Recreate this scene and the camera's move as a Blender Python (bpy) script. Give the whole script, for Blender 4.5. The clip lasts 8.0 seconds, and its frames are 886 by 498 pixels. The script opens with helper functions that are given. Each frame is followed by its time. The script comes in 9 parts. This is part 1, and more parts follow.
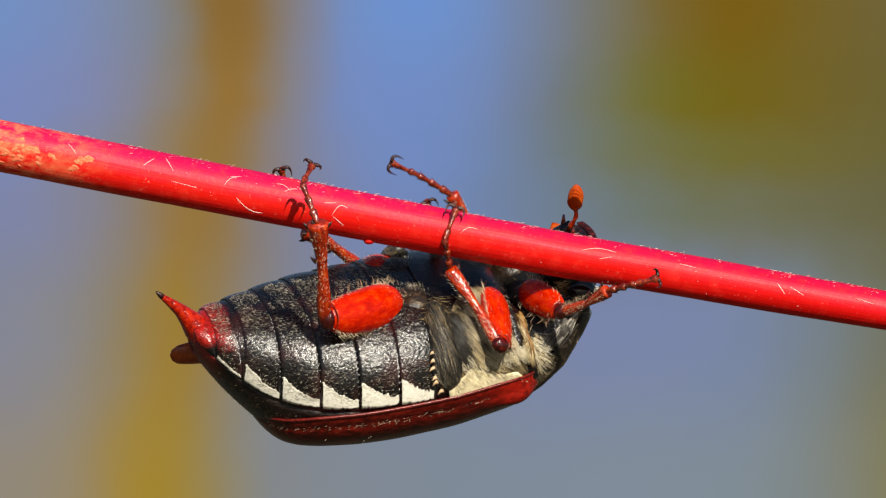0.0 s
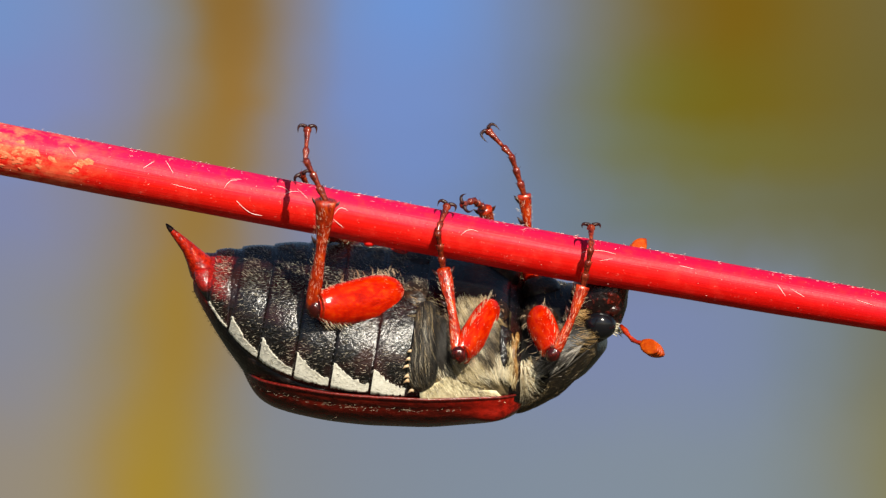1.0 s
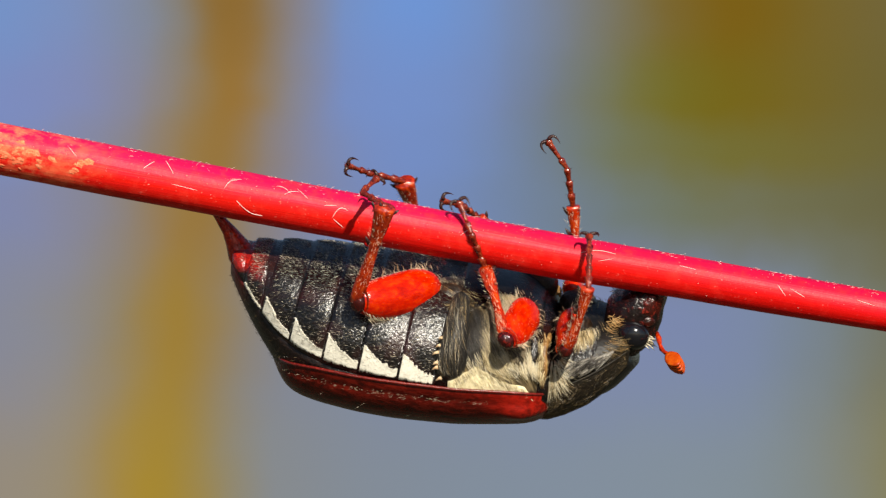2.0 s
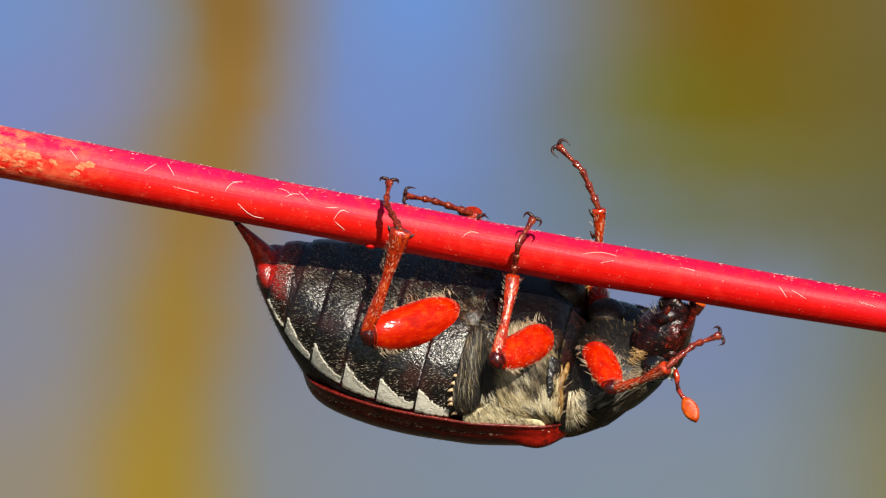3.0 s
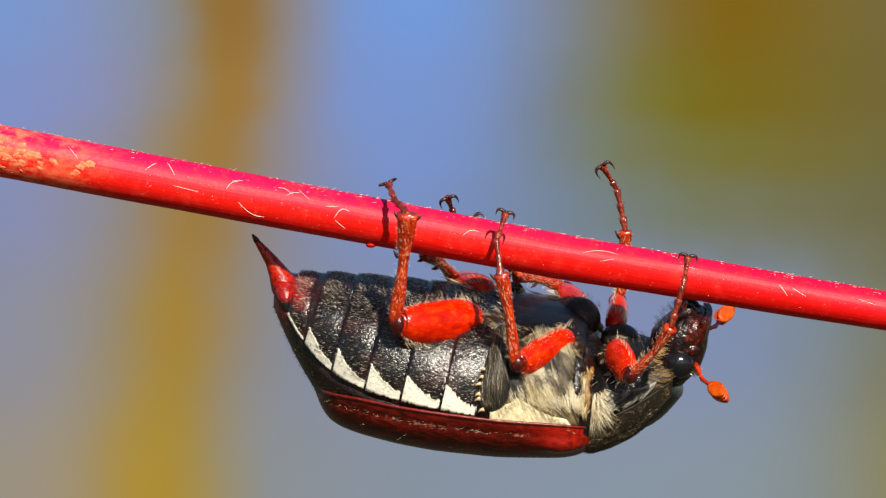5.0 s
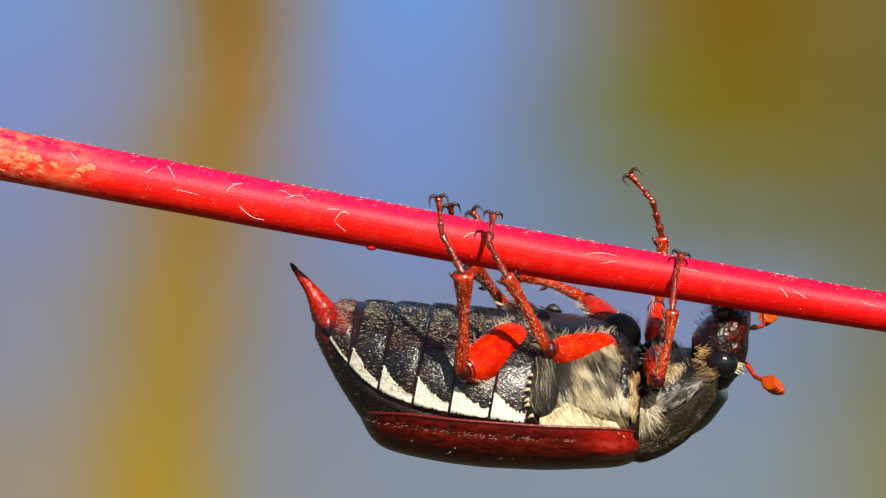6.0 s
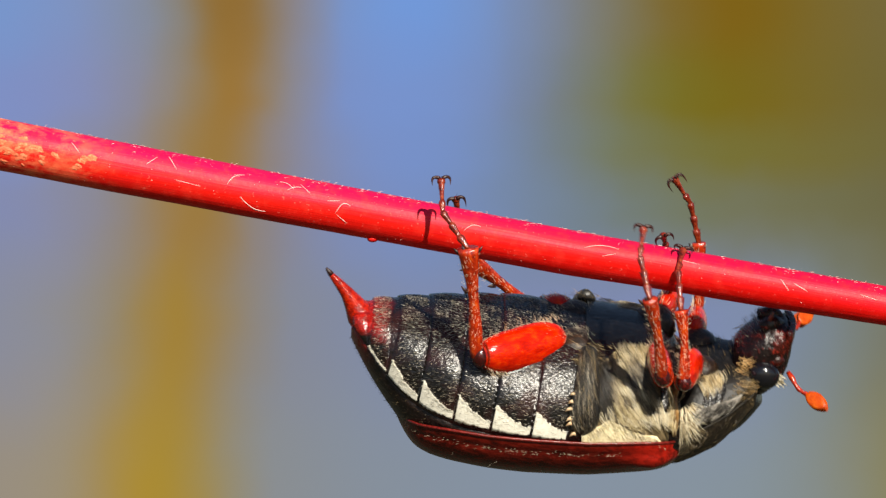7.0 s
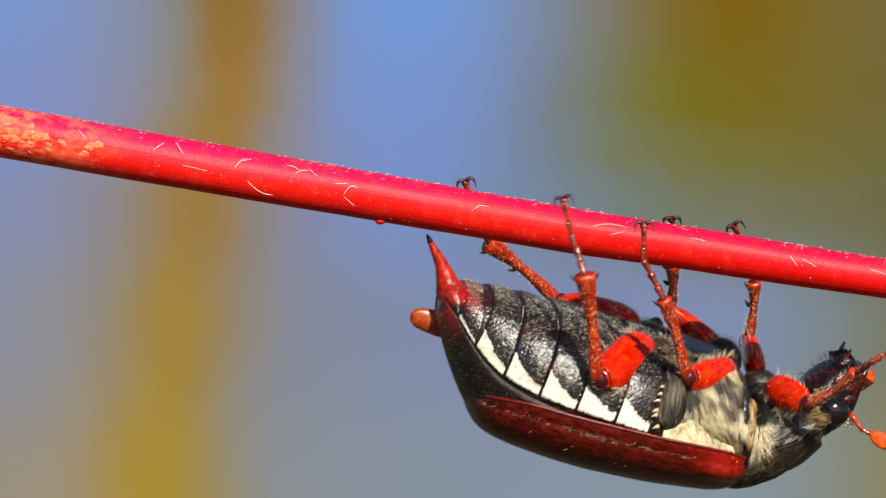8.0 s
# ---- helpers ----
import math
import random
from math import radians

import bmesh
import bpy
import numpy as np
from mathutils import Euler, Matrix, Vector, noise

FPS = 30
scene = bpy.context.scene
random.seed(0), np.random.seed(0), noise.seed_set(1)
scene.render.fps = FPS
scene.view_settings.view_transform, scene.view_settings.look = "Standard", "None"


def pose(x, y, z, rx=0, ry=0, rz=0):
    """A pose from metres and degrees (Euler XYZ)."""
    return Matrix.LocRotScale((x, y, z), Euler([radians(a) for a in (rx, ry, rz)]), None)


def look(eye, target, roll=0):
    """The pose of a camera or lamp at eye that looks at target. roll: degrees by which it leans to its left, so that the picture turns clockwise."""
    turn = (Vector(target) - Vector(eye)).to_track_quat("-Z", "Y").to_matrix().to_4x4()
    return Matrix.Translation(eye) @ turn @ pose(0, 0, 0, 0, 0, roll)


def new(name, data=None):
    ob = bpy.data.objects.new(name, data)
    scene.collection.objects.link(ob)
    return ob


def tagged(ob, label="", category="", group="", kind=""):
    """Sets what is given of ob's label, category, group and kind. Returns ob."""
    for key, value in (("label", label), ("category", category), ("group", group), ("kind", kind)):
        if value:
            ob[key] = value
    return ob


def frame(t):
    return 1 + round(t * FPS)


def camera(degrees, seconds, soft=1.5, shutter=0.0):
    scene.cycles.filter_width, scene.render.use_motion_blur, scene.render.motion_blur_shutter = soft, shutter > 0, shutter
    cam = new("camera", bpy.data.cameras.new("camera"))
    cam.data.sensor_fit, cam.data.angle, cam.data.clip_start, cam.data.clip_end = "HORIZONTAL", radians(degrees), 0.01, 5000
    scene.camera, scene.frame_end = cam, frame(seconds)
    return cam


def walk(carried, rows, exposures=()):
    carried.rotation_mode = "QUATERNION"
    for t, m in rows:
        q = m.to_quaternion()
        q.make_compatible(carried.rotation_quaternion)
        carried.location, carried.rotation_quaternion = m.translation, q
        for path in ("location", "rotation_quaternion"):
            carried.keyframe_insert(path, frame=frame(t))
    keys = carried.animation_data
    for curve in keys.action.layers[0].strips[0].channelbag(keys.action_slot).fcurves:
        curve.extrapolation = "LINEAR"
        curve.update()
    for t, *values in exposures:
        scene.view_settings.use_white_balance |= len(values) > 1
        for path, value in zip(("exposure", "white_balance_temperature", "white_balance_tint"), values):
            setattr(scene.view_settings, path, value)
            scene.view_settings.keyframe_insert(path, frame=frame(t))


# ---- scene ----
# A tripod camera with a long macro lens, level, half a metre from the stem.
cam = camera(6.41, 8.0, soft=1.3, shutter=0.5)
EYE = (0.0, -0.5, 1.0)
walk(cam, [(0.0, look(EYE, (0.0, 0.0, 1.0))), (8.0, look(EYE, (0.0, 0.0, 1.0)))],
     exposures=[(0.0, 0.40), (1.5, 0.48), (2.9, 0.44), (3.5, 0.56), (4.5, 0.60), (6.5, 0.54), (8.0, 0.56)])

# ---- light: clear sky and a low sun over the camera's right shoulder ----
TO_SUN = Vector((0.24, -0.79, 0.56)).normalized()
world = bpy.data.worlds.new("sky")
scene.world = world
world.use_nodes = True
wn = world.node_tree.nodes
sky = wn.new("ShaderNodeTexSky")
sky.sky_type = "NISHITA"
sky.sun_disc = False
sky.sun_elevation = math.asin(TO_SUN.z)
sky.sun_rotation = math.atan2(TO_SUN.x, TO_SUN.y)
wn["Background"].inputs["Strength"].default_value = 0.055
world.node_tree.links.new(sky.outputs[0], wn["Background"].inputs["Color"])
sun = new("sun", bpy.data.lights.new("sun", "SUN"))
sun.data.energy = 5.0
sun.data.angle = radians(0.5)
sun.data.color = (1.0, 0.93, 0.79)
sun.matrix_world = look(TO_SUN * 10, (0, 0, 0))

MM = 0.001


# ---- materials ----
class Nodes:
    """A small builder for node materials."""

    def __init__(self, name):
        self.mat = bpy.data.materials.new(name)
        self.mat.use_nodes = True
        self.tree = self.mat.node_tree
        self.bsdf = self.tree.nodes["Principled BSDF"]

    def node(self, kind, **values):
        n = self.tree.nodes.new(kind)
        for key, value in values.items():
            n.inputs[key.replace("_", " ")].default_value = value
        return n

    def link(self, a, b):
        self.tree.links.new(a, b)

    def coords(self, scale=(1, 1, 1)):
        tc = self.tree.nodes.new("ShaderNodeTexCoord")
        mp = self.tree.nodes.new("ShaderNodeMapping")
        mp.inputs["Scale"].default_value = scale
        self.link(tc.outputs["Object"], mp.inputs["Vector"])
        return mp.outputs["Vector"]

    def noise(self, vector, scale, detail=4.0, rough=0.6):
        n = self.node("ShaderNodeTexNoise", Scale=scale, Detail=detail, Roughness=rough)
        self.link(vector, n.inputs["Vector"])
        return n.outputs["Fac"]

    def ramp(self, fac, stops):
        r = self.tree.nodes.new("ShaderNodeValToRGB")
        e = r.color_ramp.elements
        e[0].position, e[0].color = stops[0][0], (*stops[0][1], 1)
        e[1].position, e[1].color = stops[-1][0], (*stops[-1][1], 1)
        for p, c in stops[1:-1]:
            e.new(p).color = (*c, 1)
        self.link(fac, r.inputs["Fac"])
        return r.outputs["Color"]

    def mix(self, fac, a, b, blend="MIX"):
        m = self.tree.nodes.new("ShaderNodeMix")
        m.data_type, m.blend_type = "RGBA", blend
        for value, socket in ((fac, m.inputs[0]), (a, m.inputs[6]), (b, m.inputs[7])):
            if isinstance(value, bpy.types.NodeSocket):
                self.link(value, socket)
            elif isinstance(value, tuple):
                socket.default_value = (*value, 1)
            else:
                socket.default_value = value
        return m.outputs[2]

    def math(self, op, a, b=0.0):
        m = self.tree.nodes.new("ShaderNodeMath")
        m.operation = op
        for value, socket in ((a, m.inputs[0]), (b, m.inputs[1])):
            if isinstance(value, bpy.types.NodeSocket):
                self.link(value, socket)
            else:
                socket.default_value = value
        return m.outputs[0]

    def bump(self, height, distance, strength=0.6):
        b = self.node("ShaderNodeBump", Strength=strength, Distance=distance)
        self.link(height, b.inputs["Height"])
        self.link(b.outputs["Normal"], self.bsdf.inputs["Normal"])

    def done(self, colour, rough, **extra):
        for value, key in ((colour, "Base Color"), (rough, "Roughness")):
            if isinstance(value, bpy.types.NodeSocket):
                self.link(value, self.bsdf.inputs[key])
            elif isinstance(value, tuple):
                self.bsdf.inputs[key].default_value = (*value, 1)
            else:
                self.bsdf.inputs[key].default_value = value
        for key, value in extra.items():
            self.bsdf.inputs[key.replace("_", " ")].default_value = value
        return self.mat


def chitin(name, dark, mid, pale, grain=9000.0, stain=500.0, rough=(0.22, 0.5), coat=0.0, spec=0.5, stretch=(1, 1, 1), bump=0.00006, cut=(0.3, 0.55, 0.75)):
    """Insect cuticle: a base tone with broad stains, fine pale grain and shallow pits."""
    n = Nodes(name)
    v = n.coords(stretch)
    fine = n.noise(v, grain, 3.0, 0.7)
    broad = n.noise(v, stain, 3.0, 0.5)
    tone = n.ramp(fine, [(cut[0], dark), (cut[1], mid), (cut[2], pale)])
    tone = n.mix(n.math("MULTIPLY", broad, 0.55), tone, dark)
    r = n.math("ADD", n.math("MULTIPLY", fine, rough[1] - rough[0]), rough[0])
    n.bump(fine, bump)
    return n.done(tone, r, Coat_Weight=coat, Coat_Roughness=0.15, Specular_IOR_Level=spec)


def black_ring_skin():
    """Black belly ring with brown stains and fine pits, red at the tail end."""
    n = Nodes("black_shell")
    w = n.coords()
    fine = n.noise(w, 5200, 3.0, 0.7)
    broad = n.noise(w, 520, 3.0, 0.55)
    tone = n.ramp(fine, [(0.42, (0.002, 0.0018, 0.0018)), (0.62, (0.007, 0.0045, 0.004)), (0.85, (0.045, 0.028, 0.022))])
    tone = n.mix(n.ramp(broad, [(0.48, (0, 0, 0)), (0.70, (0.7, 0.7, 0.7))]), tone, (0.036, 0.009, 0.007))
    sep = n.tree.nodes.new("ShaderNodeSeparateXYZ")
    n.link(w, sep.inputs[0])
    wave = n.math("MULTIPLY", n.math("SUBTRACT", broad, 0.5), 0.0022)
    tail = n.node("ShaderNodeMapRange", From_Min=-0.0086, From_Max=-0.0098)
    n.link(n.math("ADD", sep.outputs["X"], wave), tail.inputs["Value"])
    high = n.node("ShaderNodeMapRange", From_Min=0.0026, From_Max=0.0034)
    n.link(n.math("ADD", sep.outputs["Z"], wave), high.inputs["Value"])
    tone = n.mix(n.math("MULTIPLY", tail.outputs[0], high.outputs[0]), tone, n.ramp(fine, [(0.3, (0.05, 0.002, 0.001)), (0.6, (0.36, 0.008, 0.003))]))
    dent = n.noise(w, 1300, 3.0, 0.55)
    n.bump(n.math("ADD", n.math("MULTIPLY", fine, 0.7), n.math("MULTIPLY", dent, 1.5)), 0.00011)
    return n.done(tone, n.math("ADD", n.math("MULTIPLY", fine, 0.18), 0.16), Specular_IOR_Level=0.75)


M_SHELL = black_ring_skin()


def tail_side_skin():
    """Rough brown-black tail plate, turning red towards the spike."""
    n = Nodes("brown_black_tail_side")
    w = n.coords()
    fine = n.noise(w, 4600, 3.0, 0.7)
    broad = n.noise(w, 600, 3.0, 0.5)
    tone = n.ramp(fine, [(0.35, (0.004, 0.003, 0.003)), (0.58, (0.012, 0.006, 0.005)), (0.78, (0.06, 0.03, 0.02))])
    sep = n.tree.nodes.new("ShaderNodeSeparateXYZ")
    n.link(w, sep.inputs[0])
    tip = n.node("ShaderNodeMapRange", From_Min=-0.0097, From_Max=-0.0112)
    n.link(n.math("ADD", sep.outputs["X"], n.math("MULTIPLY", n.math("SUBTRACT", broad, 0.5), 0.0016)), tip.inputs["Value"])
    tone = n.mix(n.math("MULTIPLY", tip.outputs[0], 0.85), tone, (0.24, 0.006, 0.002))
    n.bump(fine, 0.00014)
    return n.done(tone, 0.34, Specular_IOR_Level=0.4)


M_TAILSIDE = tail_side_skin()
M_NECK = chitin("black_neck_shell", (0.002, 0.002, 0.002), (0.006, 0.005, 0.004), (0.03, 0.024, 0.02), 4000, 500, (0.34, 0.5), 0.0, 0.35, bump=0.0001)
M_HIP = chitin("brown_black_hip", (0.004, 0.003, 0.002), (0.022, 0.010, 0.005), (0.11, 0.05, 0.02), 3400, 500, (0.22, 0.42), 0.0, 0.45, bump=0.00016)
M_GLOSS = chitin("glossy_black_shell", (0.0015, 0.0015, 0.002), (0.004, 0.0035, 0.004), (0.016, 0.014, 0.014), 3000, 300, (0.14, 0.30), 0.0, 0.5, bump=0.00012)
M_PITTED = chitin("pitted_black_plate", (0.003, 0.003, 0.003), (0.014, 0.012, 0.012), (0.10, 0.09, 0.085), 2200, 400, (0.12, 0.30), 0.0, 0.6, bump=0.0004)
M_COXA = chitin("grey_downy_shell", (0.006, 0.006, 0.006), (0.022, 0.020, 0.018), (0.09, 0.082, 0.07), 5200, 700, (0.34, 0.5), 0.0, 0.4, stretch=(1, 1, 0.2))


def silky_skin():
    """Breast skin under combed silk: pale and dark strands along the lie of the hair."""
    n = Nodes("silky_breast")
    v = n.coords((1, 1, 0.10))
    v.node.inputs["Rotation"].default_value = (0, radians(-28), 0)
    v.node.vector_type = "TEXTURE"
    v.node.inputs["Scale"].default_value = (1, 1, 16)
    strand = n.noise(v, 3800, 3.0, 0.6)
    broad = n.noise(n.coords(), 420, 2.0, 0.5)
    tone = n.ramp(strand, [(0.34, (0.012, 0.009, 0.005)), (0.48, (0.07, 0.05, 0.025)), (0.60, (0.26, 0.19, 0.095)), (0.74, (0.60, 0.48, 0.28))])
    tone = n.mix(n.ramp(broad, [(0.42, (0, 0, 0)), (0.62, (0.6, 0.6, 0.6))]), tone, (0.010, 0.008, 0.006))
    n.bump(strand, 0.0001, 0.8)
    return n.done(tone, 0.28, Specular_IOR_Level=0.5)


M_SILK = silky_skin()
M_CREAM = chitin("cream_down", (0.52, 0.43, 0.23), (0.80, 0.71, 0.47), (0.90, 0.84, 0.63), 8000, 500, (0.6, 0.9), 0.0, 0.2, stretch=(0.5, 1, 0.5), bump=0.00005)
M_CHALK = chitin("chalk_white_scales", (0.60, 0.56, 0.46), (0.82, 0.79, 0.68), (0.90, 0.88, 0.80), 9000, 900, (0.7, 0.95), 0.0, 0.2, bump=0.00005)


def wing_case_skin():
    """Smooth red-brown wing case, brighter red at the shoulder, with dusty scuffs."""
    n = Nodes("red_brown_wing_case")
    v = n.coords((0.35, 1, 1))
    w = n.coords()
    fine = n.noise(v, 3400, 3.0, 0.6)
    broad = n.noise(v, 260, 3.0, 0.5)
    tone = n.ramp(fine, [(0.32, (0.020, 0.0016, 0.0008)), (0.55, (0.080, 0.0040, 0.0018)), (0.78, (0.15, 0.009, 0.0035))])
    sep = n.tree.nodes.new("ShaderNodeSeparateXYZ")
    n.link(w, sep.inputs[0])
    # red fades towards the rear: a dark reflection there is put into the colour
    front = n.node("ShaderNodeMapRange", From_Min=-0.006, From_Max=0.0095)
    front.interpolation_type = "SMOOTHSTEP"
    n.link(sep.outputs["X"], front.inputs["Value"])
    high = n.node("ShaderNodeMapRange", From_Min=-0.0027, From_Max=-0.0016)
    high.interpolation_type = "SMOOTHSTEP"
    n.link(n.math("ADD", sep.outputs["Z"], n.math("MULTIPLY", n.math("SUBTRACT", broad, 0.5), 0.0022)), high.inputs["Value"])
    red = n.math("MULTIPLY", n.math("ADD", n.math("MULTIPLY", n.math("POWER", front.outputs[0], 3.0), 0.8), 0.03), high.outputs[0])
    red = n.math("MULTIPLY", red, n.ramp(n.noise(w, 3000, 3.0, 0.7), [(0.42, (0.25, 0.25, 0.25)), (0.58, (1, 1, 1))]))
    tone = n.mix(red, tone, (0.28, 0.006, 0.0025))
    tip = n.node("ShaderNodeMapRange", From_Min=0.0055, From_Max=0.0092)
    n.link(sep.outputs["X"], tip.inputs["Value"])
    knob = n.node("ShaderNodeMapRange", From_Min=-0.0040, From_Max=-0.0028)
    n.link(n.math("ADD", sep.outputs["Z"], n.math("MULTIPLY", n.math("SUBTRACT", fine, 0.5), 0.0012)), knob.inputs["Value"])
    worn = n.ramp(n.math("ADD", n.math("MULTIPLY", broad, 0.6), n.math("MULTIPLY", fine, 0.4)), [(0.36, (0.2, 0.2, 0.2)), (0.56, (0.95, 0.95, 0.95))])
    tone = n.mix(n.math("MULTIPLY", n.math("MULTIPLY", tip.outputs[0], knob.outputs[0]), worn), tone, (0.40, 0.009, 0.003))
    scuff = n.math("MULTIPLY", n.ramp(n.noise(w, 5200, 4.0, 0.75), [(0.55, (0, 0, 0)), (0.66, (1, 1, 1))]), n.ramp(n.noise(v, 330, 2.0, 0.5), [(0.52, (0, 0, 0)), (0.66, (0.3, 0.3, 0.3))]))
    scuff = n.math("MULTIPLY", scuff, n.math("ADD", n.math("MULTIPLY", n.math("POWER", front.outputs[0], 4.0), 3.2), 0.5))
    tone = n.mix(scuff, tone, (0.30, 0.20, 0.17))
    n.bump(n.math("ADD", fine, scuff), 0.00005, 0.6)
    return n.done(tone, n.math("ADD", n.math("MULTIPLY", fine, 0.14), 0.20), Specular_IOR_Level=0.32)


M_ELYTRA = wing_case_skin()
M_RIM = chitin("dark_red_wing_case_rim", (0.05, 0.003, 0.002), (0.18, 0.008, 0.004), (0.40, 0.05, 0.03), 6000, 400, (0.2, 0.4), 0.0, 0.5)
M_FEMUR = chitin("scarlet_thigh", (0.20, 0.0012, 0.0001), (0.58, 0.013, 0.0001), (0.80, 0.070, 0.0006), 2200, 420, (0.10, 0.20), 0.0, 0.26, stretch=(0.5, 1, 1), bump=0.00010, cut=(0.2, 0.5, 0.8))
M_TIBIA = chitin("pitted_red_shin", (0.10, 0.003, 0.0002), (0.54, 0.028, 0.0003), (0.80, 0.11, 0.003), 3000, 420, (0.10, 0.22), 0.0, 0.9, stretch=(0.6, 1, 1), bump=0.00017)
M_TARSUS = chitin("dark_red_foot", (0.035, 0.003, 0.001), (0.24, 0.018, 0.004), (0.52, 0.09, 0.018), 3200, 700, (0.12, 0.26), 0.0, 0.8, bump=0.00016)
M_CLAW = chitin("dark_claw", (0.010, 0.003, 0.003), (0.035, 0.008, 0.006), (0.10, 0.02, 0.012), 4000, 400, (0.32, 0.5), 0.0, 0.4)
M_KNEE = chitin("dark_knee", (0.010, 0.002, 0.002), (0.06, 0.003, 0.002), (0.24, 0.010, 0.005), 3400, 500, (0.10, 0.22), 0.0, 0.6, bump=0.00012)
M_SPIKE = chitin("red_tail_plate", (0.10, 0.002, 0.0003), (0.48, 0.012, 0.0006), (0.70, 0.05, 0.003), 3000, 330, (0.10, 0.24), 0.0, 0.45, bump=0.00018)
M_FACE = chitin("maroon_face", (0.006, 0.002, 0.001), (0.055, 0.004, 0.002), (0.36, 0.025, 0.012), 3000, 500, (0.16, 0.36), 0.0, 0.5, bump=0.00018)
M_CLUB = chitin("orange_antenna_club", (0.34, 0.030, 0.001), (0.52, 0.075, 0.002), (0.66, 0.15, 0.006), 2500, 500, (0.3, 0.5), 0.0, 0.25)
M_EYE = chitin("glossy_black_eye", (0.004, 0.004, 0.006), (0.006, 0.006, 0.008), (0.009, 0.009, 0.012), 14000, 600, (0.05, 0.12), 0.3, 0.4, bump=0.00001)
M_HEAD = chitin("dark_maroon_head", (0.003, 0.002, 0.002), (0.010, 0.003, 0.003), (0.14, 0.012, 0.006), 3000, 380, (0.16, 0.34), 0.0, 0.45, bump=0.00016)
M_PRONOTUM = chitin("bronze_downy_shield", (0.005, 0.0035, 0.0025), (0.016, 0.011, 0.006), (0.09, 0.065, 0.035), 7500, 380, (0.4, 0.65), 0.0, 0.3, bump=0.00010)
M_WING = chitin("amber_wing_tip", (0.10, 0.010, 0.003), (0.40, 0.06, 0.005), (0.60, 0.17, 0.016), 1500, 400, (0.25, 0.45), 0.0, 0.5)


def plain_hair(name, a, b, middle=None):
    n = Nodes(name)
    g = n.tree.nodes.new("ShaderNodeNewGeometry")
    stops = [(0.0, a), (0.6, middle), (1.0, b)] if middle else [(0.0, a), (1.0, b)]
    return n.done(n.ramp(g.outputs["Random Per Island"], stops), 0.34, Specular_IOR_Level=0.6)


M_CHALKHAIR = plain_hair("chalk_scales", (0.62, 0.56, 0.44), (0.90, 0.87, 0.78))
M_HAIR = plain_hair("cream_hair", (0.42, 0.34, 0.20), (0.80, 0.74, 0.58))
M_PALE = plain_hair("white_silk_hair", (0.60, 0.49, 0.29), (0.94, 0.87, 0.68))
M_TAN = plain_hair("golden_brown_silk_hair", (0.06, 0.04, 0.016), (0.70, 0.50, 0.22), (0.24, 0.16, 0.065))
M_MOUSE = plain_hair("mouse_brown_silk_hair", (0.05, 0.038, 0.022), (0.56, 0.46, 0.30), (0.18, 0.135, 0.08))
M_BUTTER = plain_hair("butter_yellow_silk_hair", (0.30, 0.22, 0.10), (0.90, 0.78, 0.50), (0.66, 0.53, 0.29))
M_INK = plain_hair("dark_silk_hair", (0.010, 0.009, 0.008), (0.06, 0.05, 0.04))
M_FOLD = chitin("tan_neck_fold", (0.05, 0.02, 0.005), (0.32, 0.16, 0.04), (0.72, 0.52, 0.24), 2600, 700, (0.3, 0.55), 0.0, 0.45, stretch=(1, 1, 0.22), bump=0.00022)
M_SILVER = plain_hair("silver_hair", (0.05, 0.045, 0.04), (0.85, 0.80, 0.70), (0.30, 0.27, 0.23))
M_TOOTH = chitin("pale_tooth", (0.40, 0.22, 0.10), (0.70, 0.52, 0.32), (0.82, 0.70, 0.50), 4000, 600, (0.3, 0.5))
M_DOWN = plain_hair("leg_hair", (0.55, 0.32, 0.16), (0.90, 0.76, 0.54))
M_BROWN = plain_hair("brown_down", (0.020, 0.013, 0.006), (0.32, 0.22, 0.10), (0.07, 0.048, 0.022))
M_GOLD = plain_hair("golden_hair", (0.45, 0.24, 0.07), (0.75, 0.52, 0.24))
M_GREY = plain_hair("grey_down", (0.012, 0.010, 0.008), (0.80, 0.70, 0.52), (0.06, 0.05, 0.036))
M_STRAW = plain_hair("straw_down", (0.012, 0.010, 0.008), (0.92, 0.84, 0.68), (0.09, 0.07, 0.05))
M_FLOSS = plain_hair("pale_fibre", (0.80, 0.42, 0.38), (0.92, 0.80, 0.74))


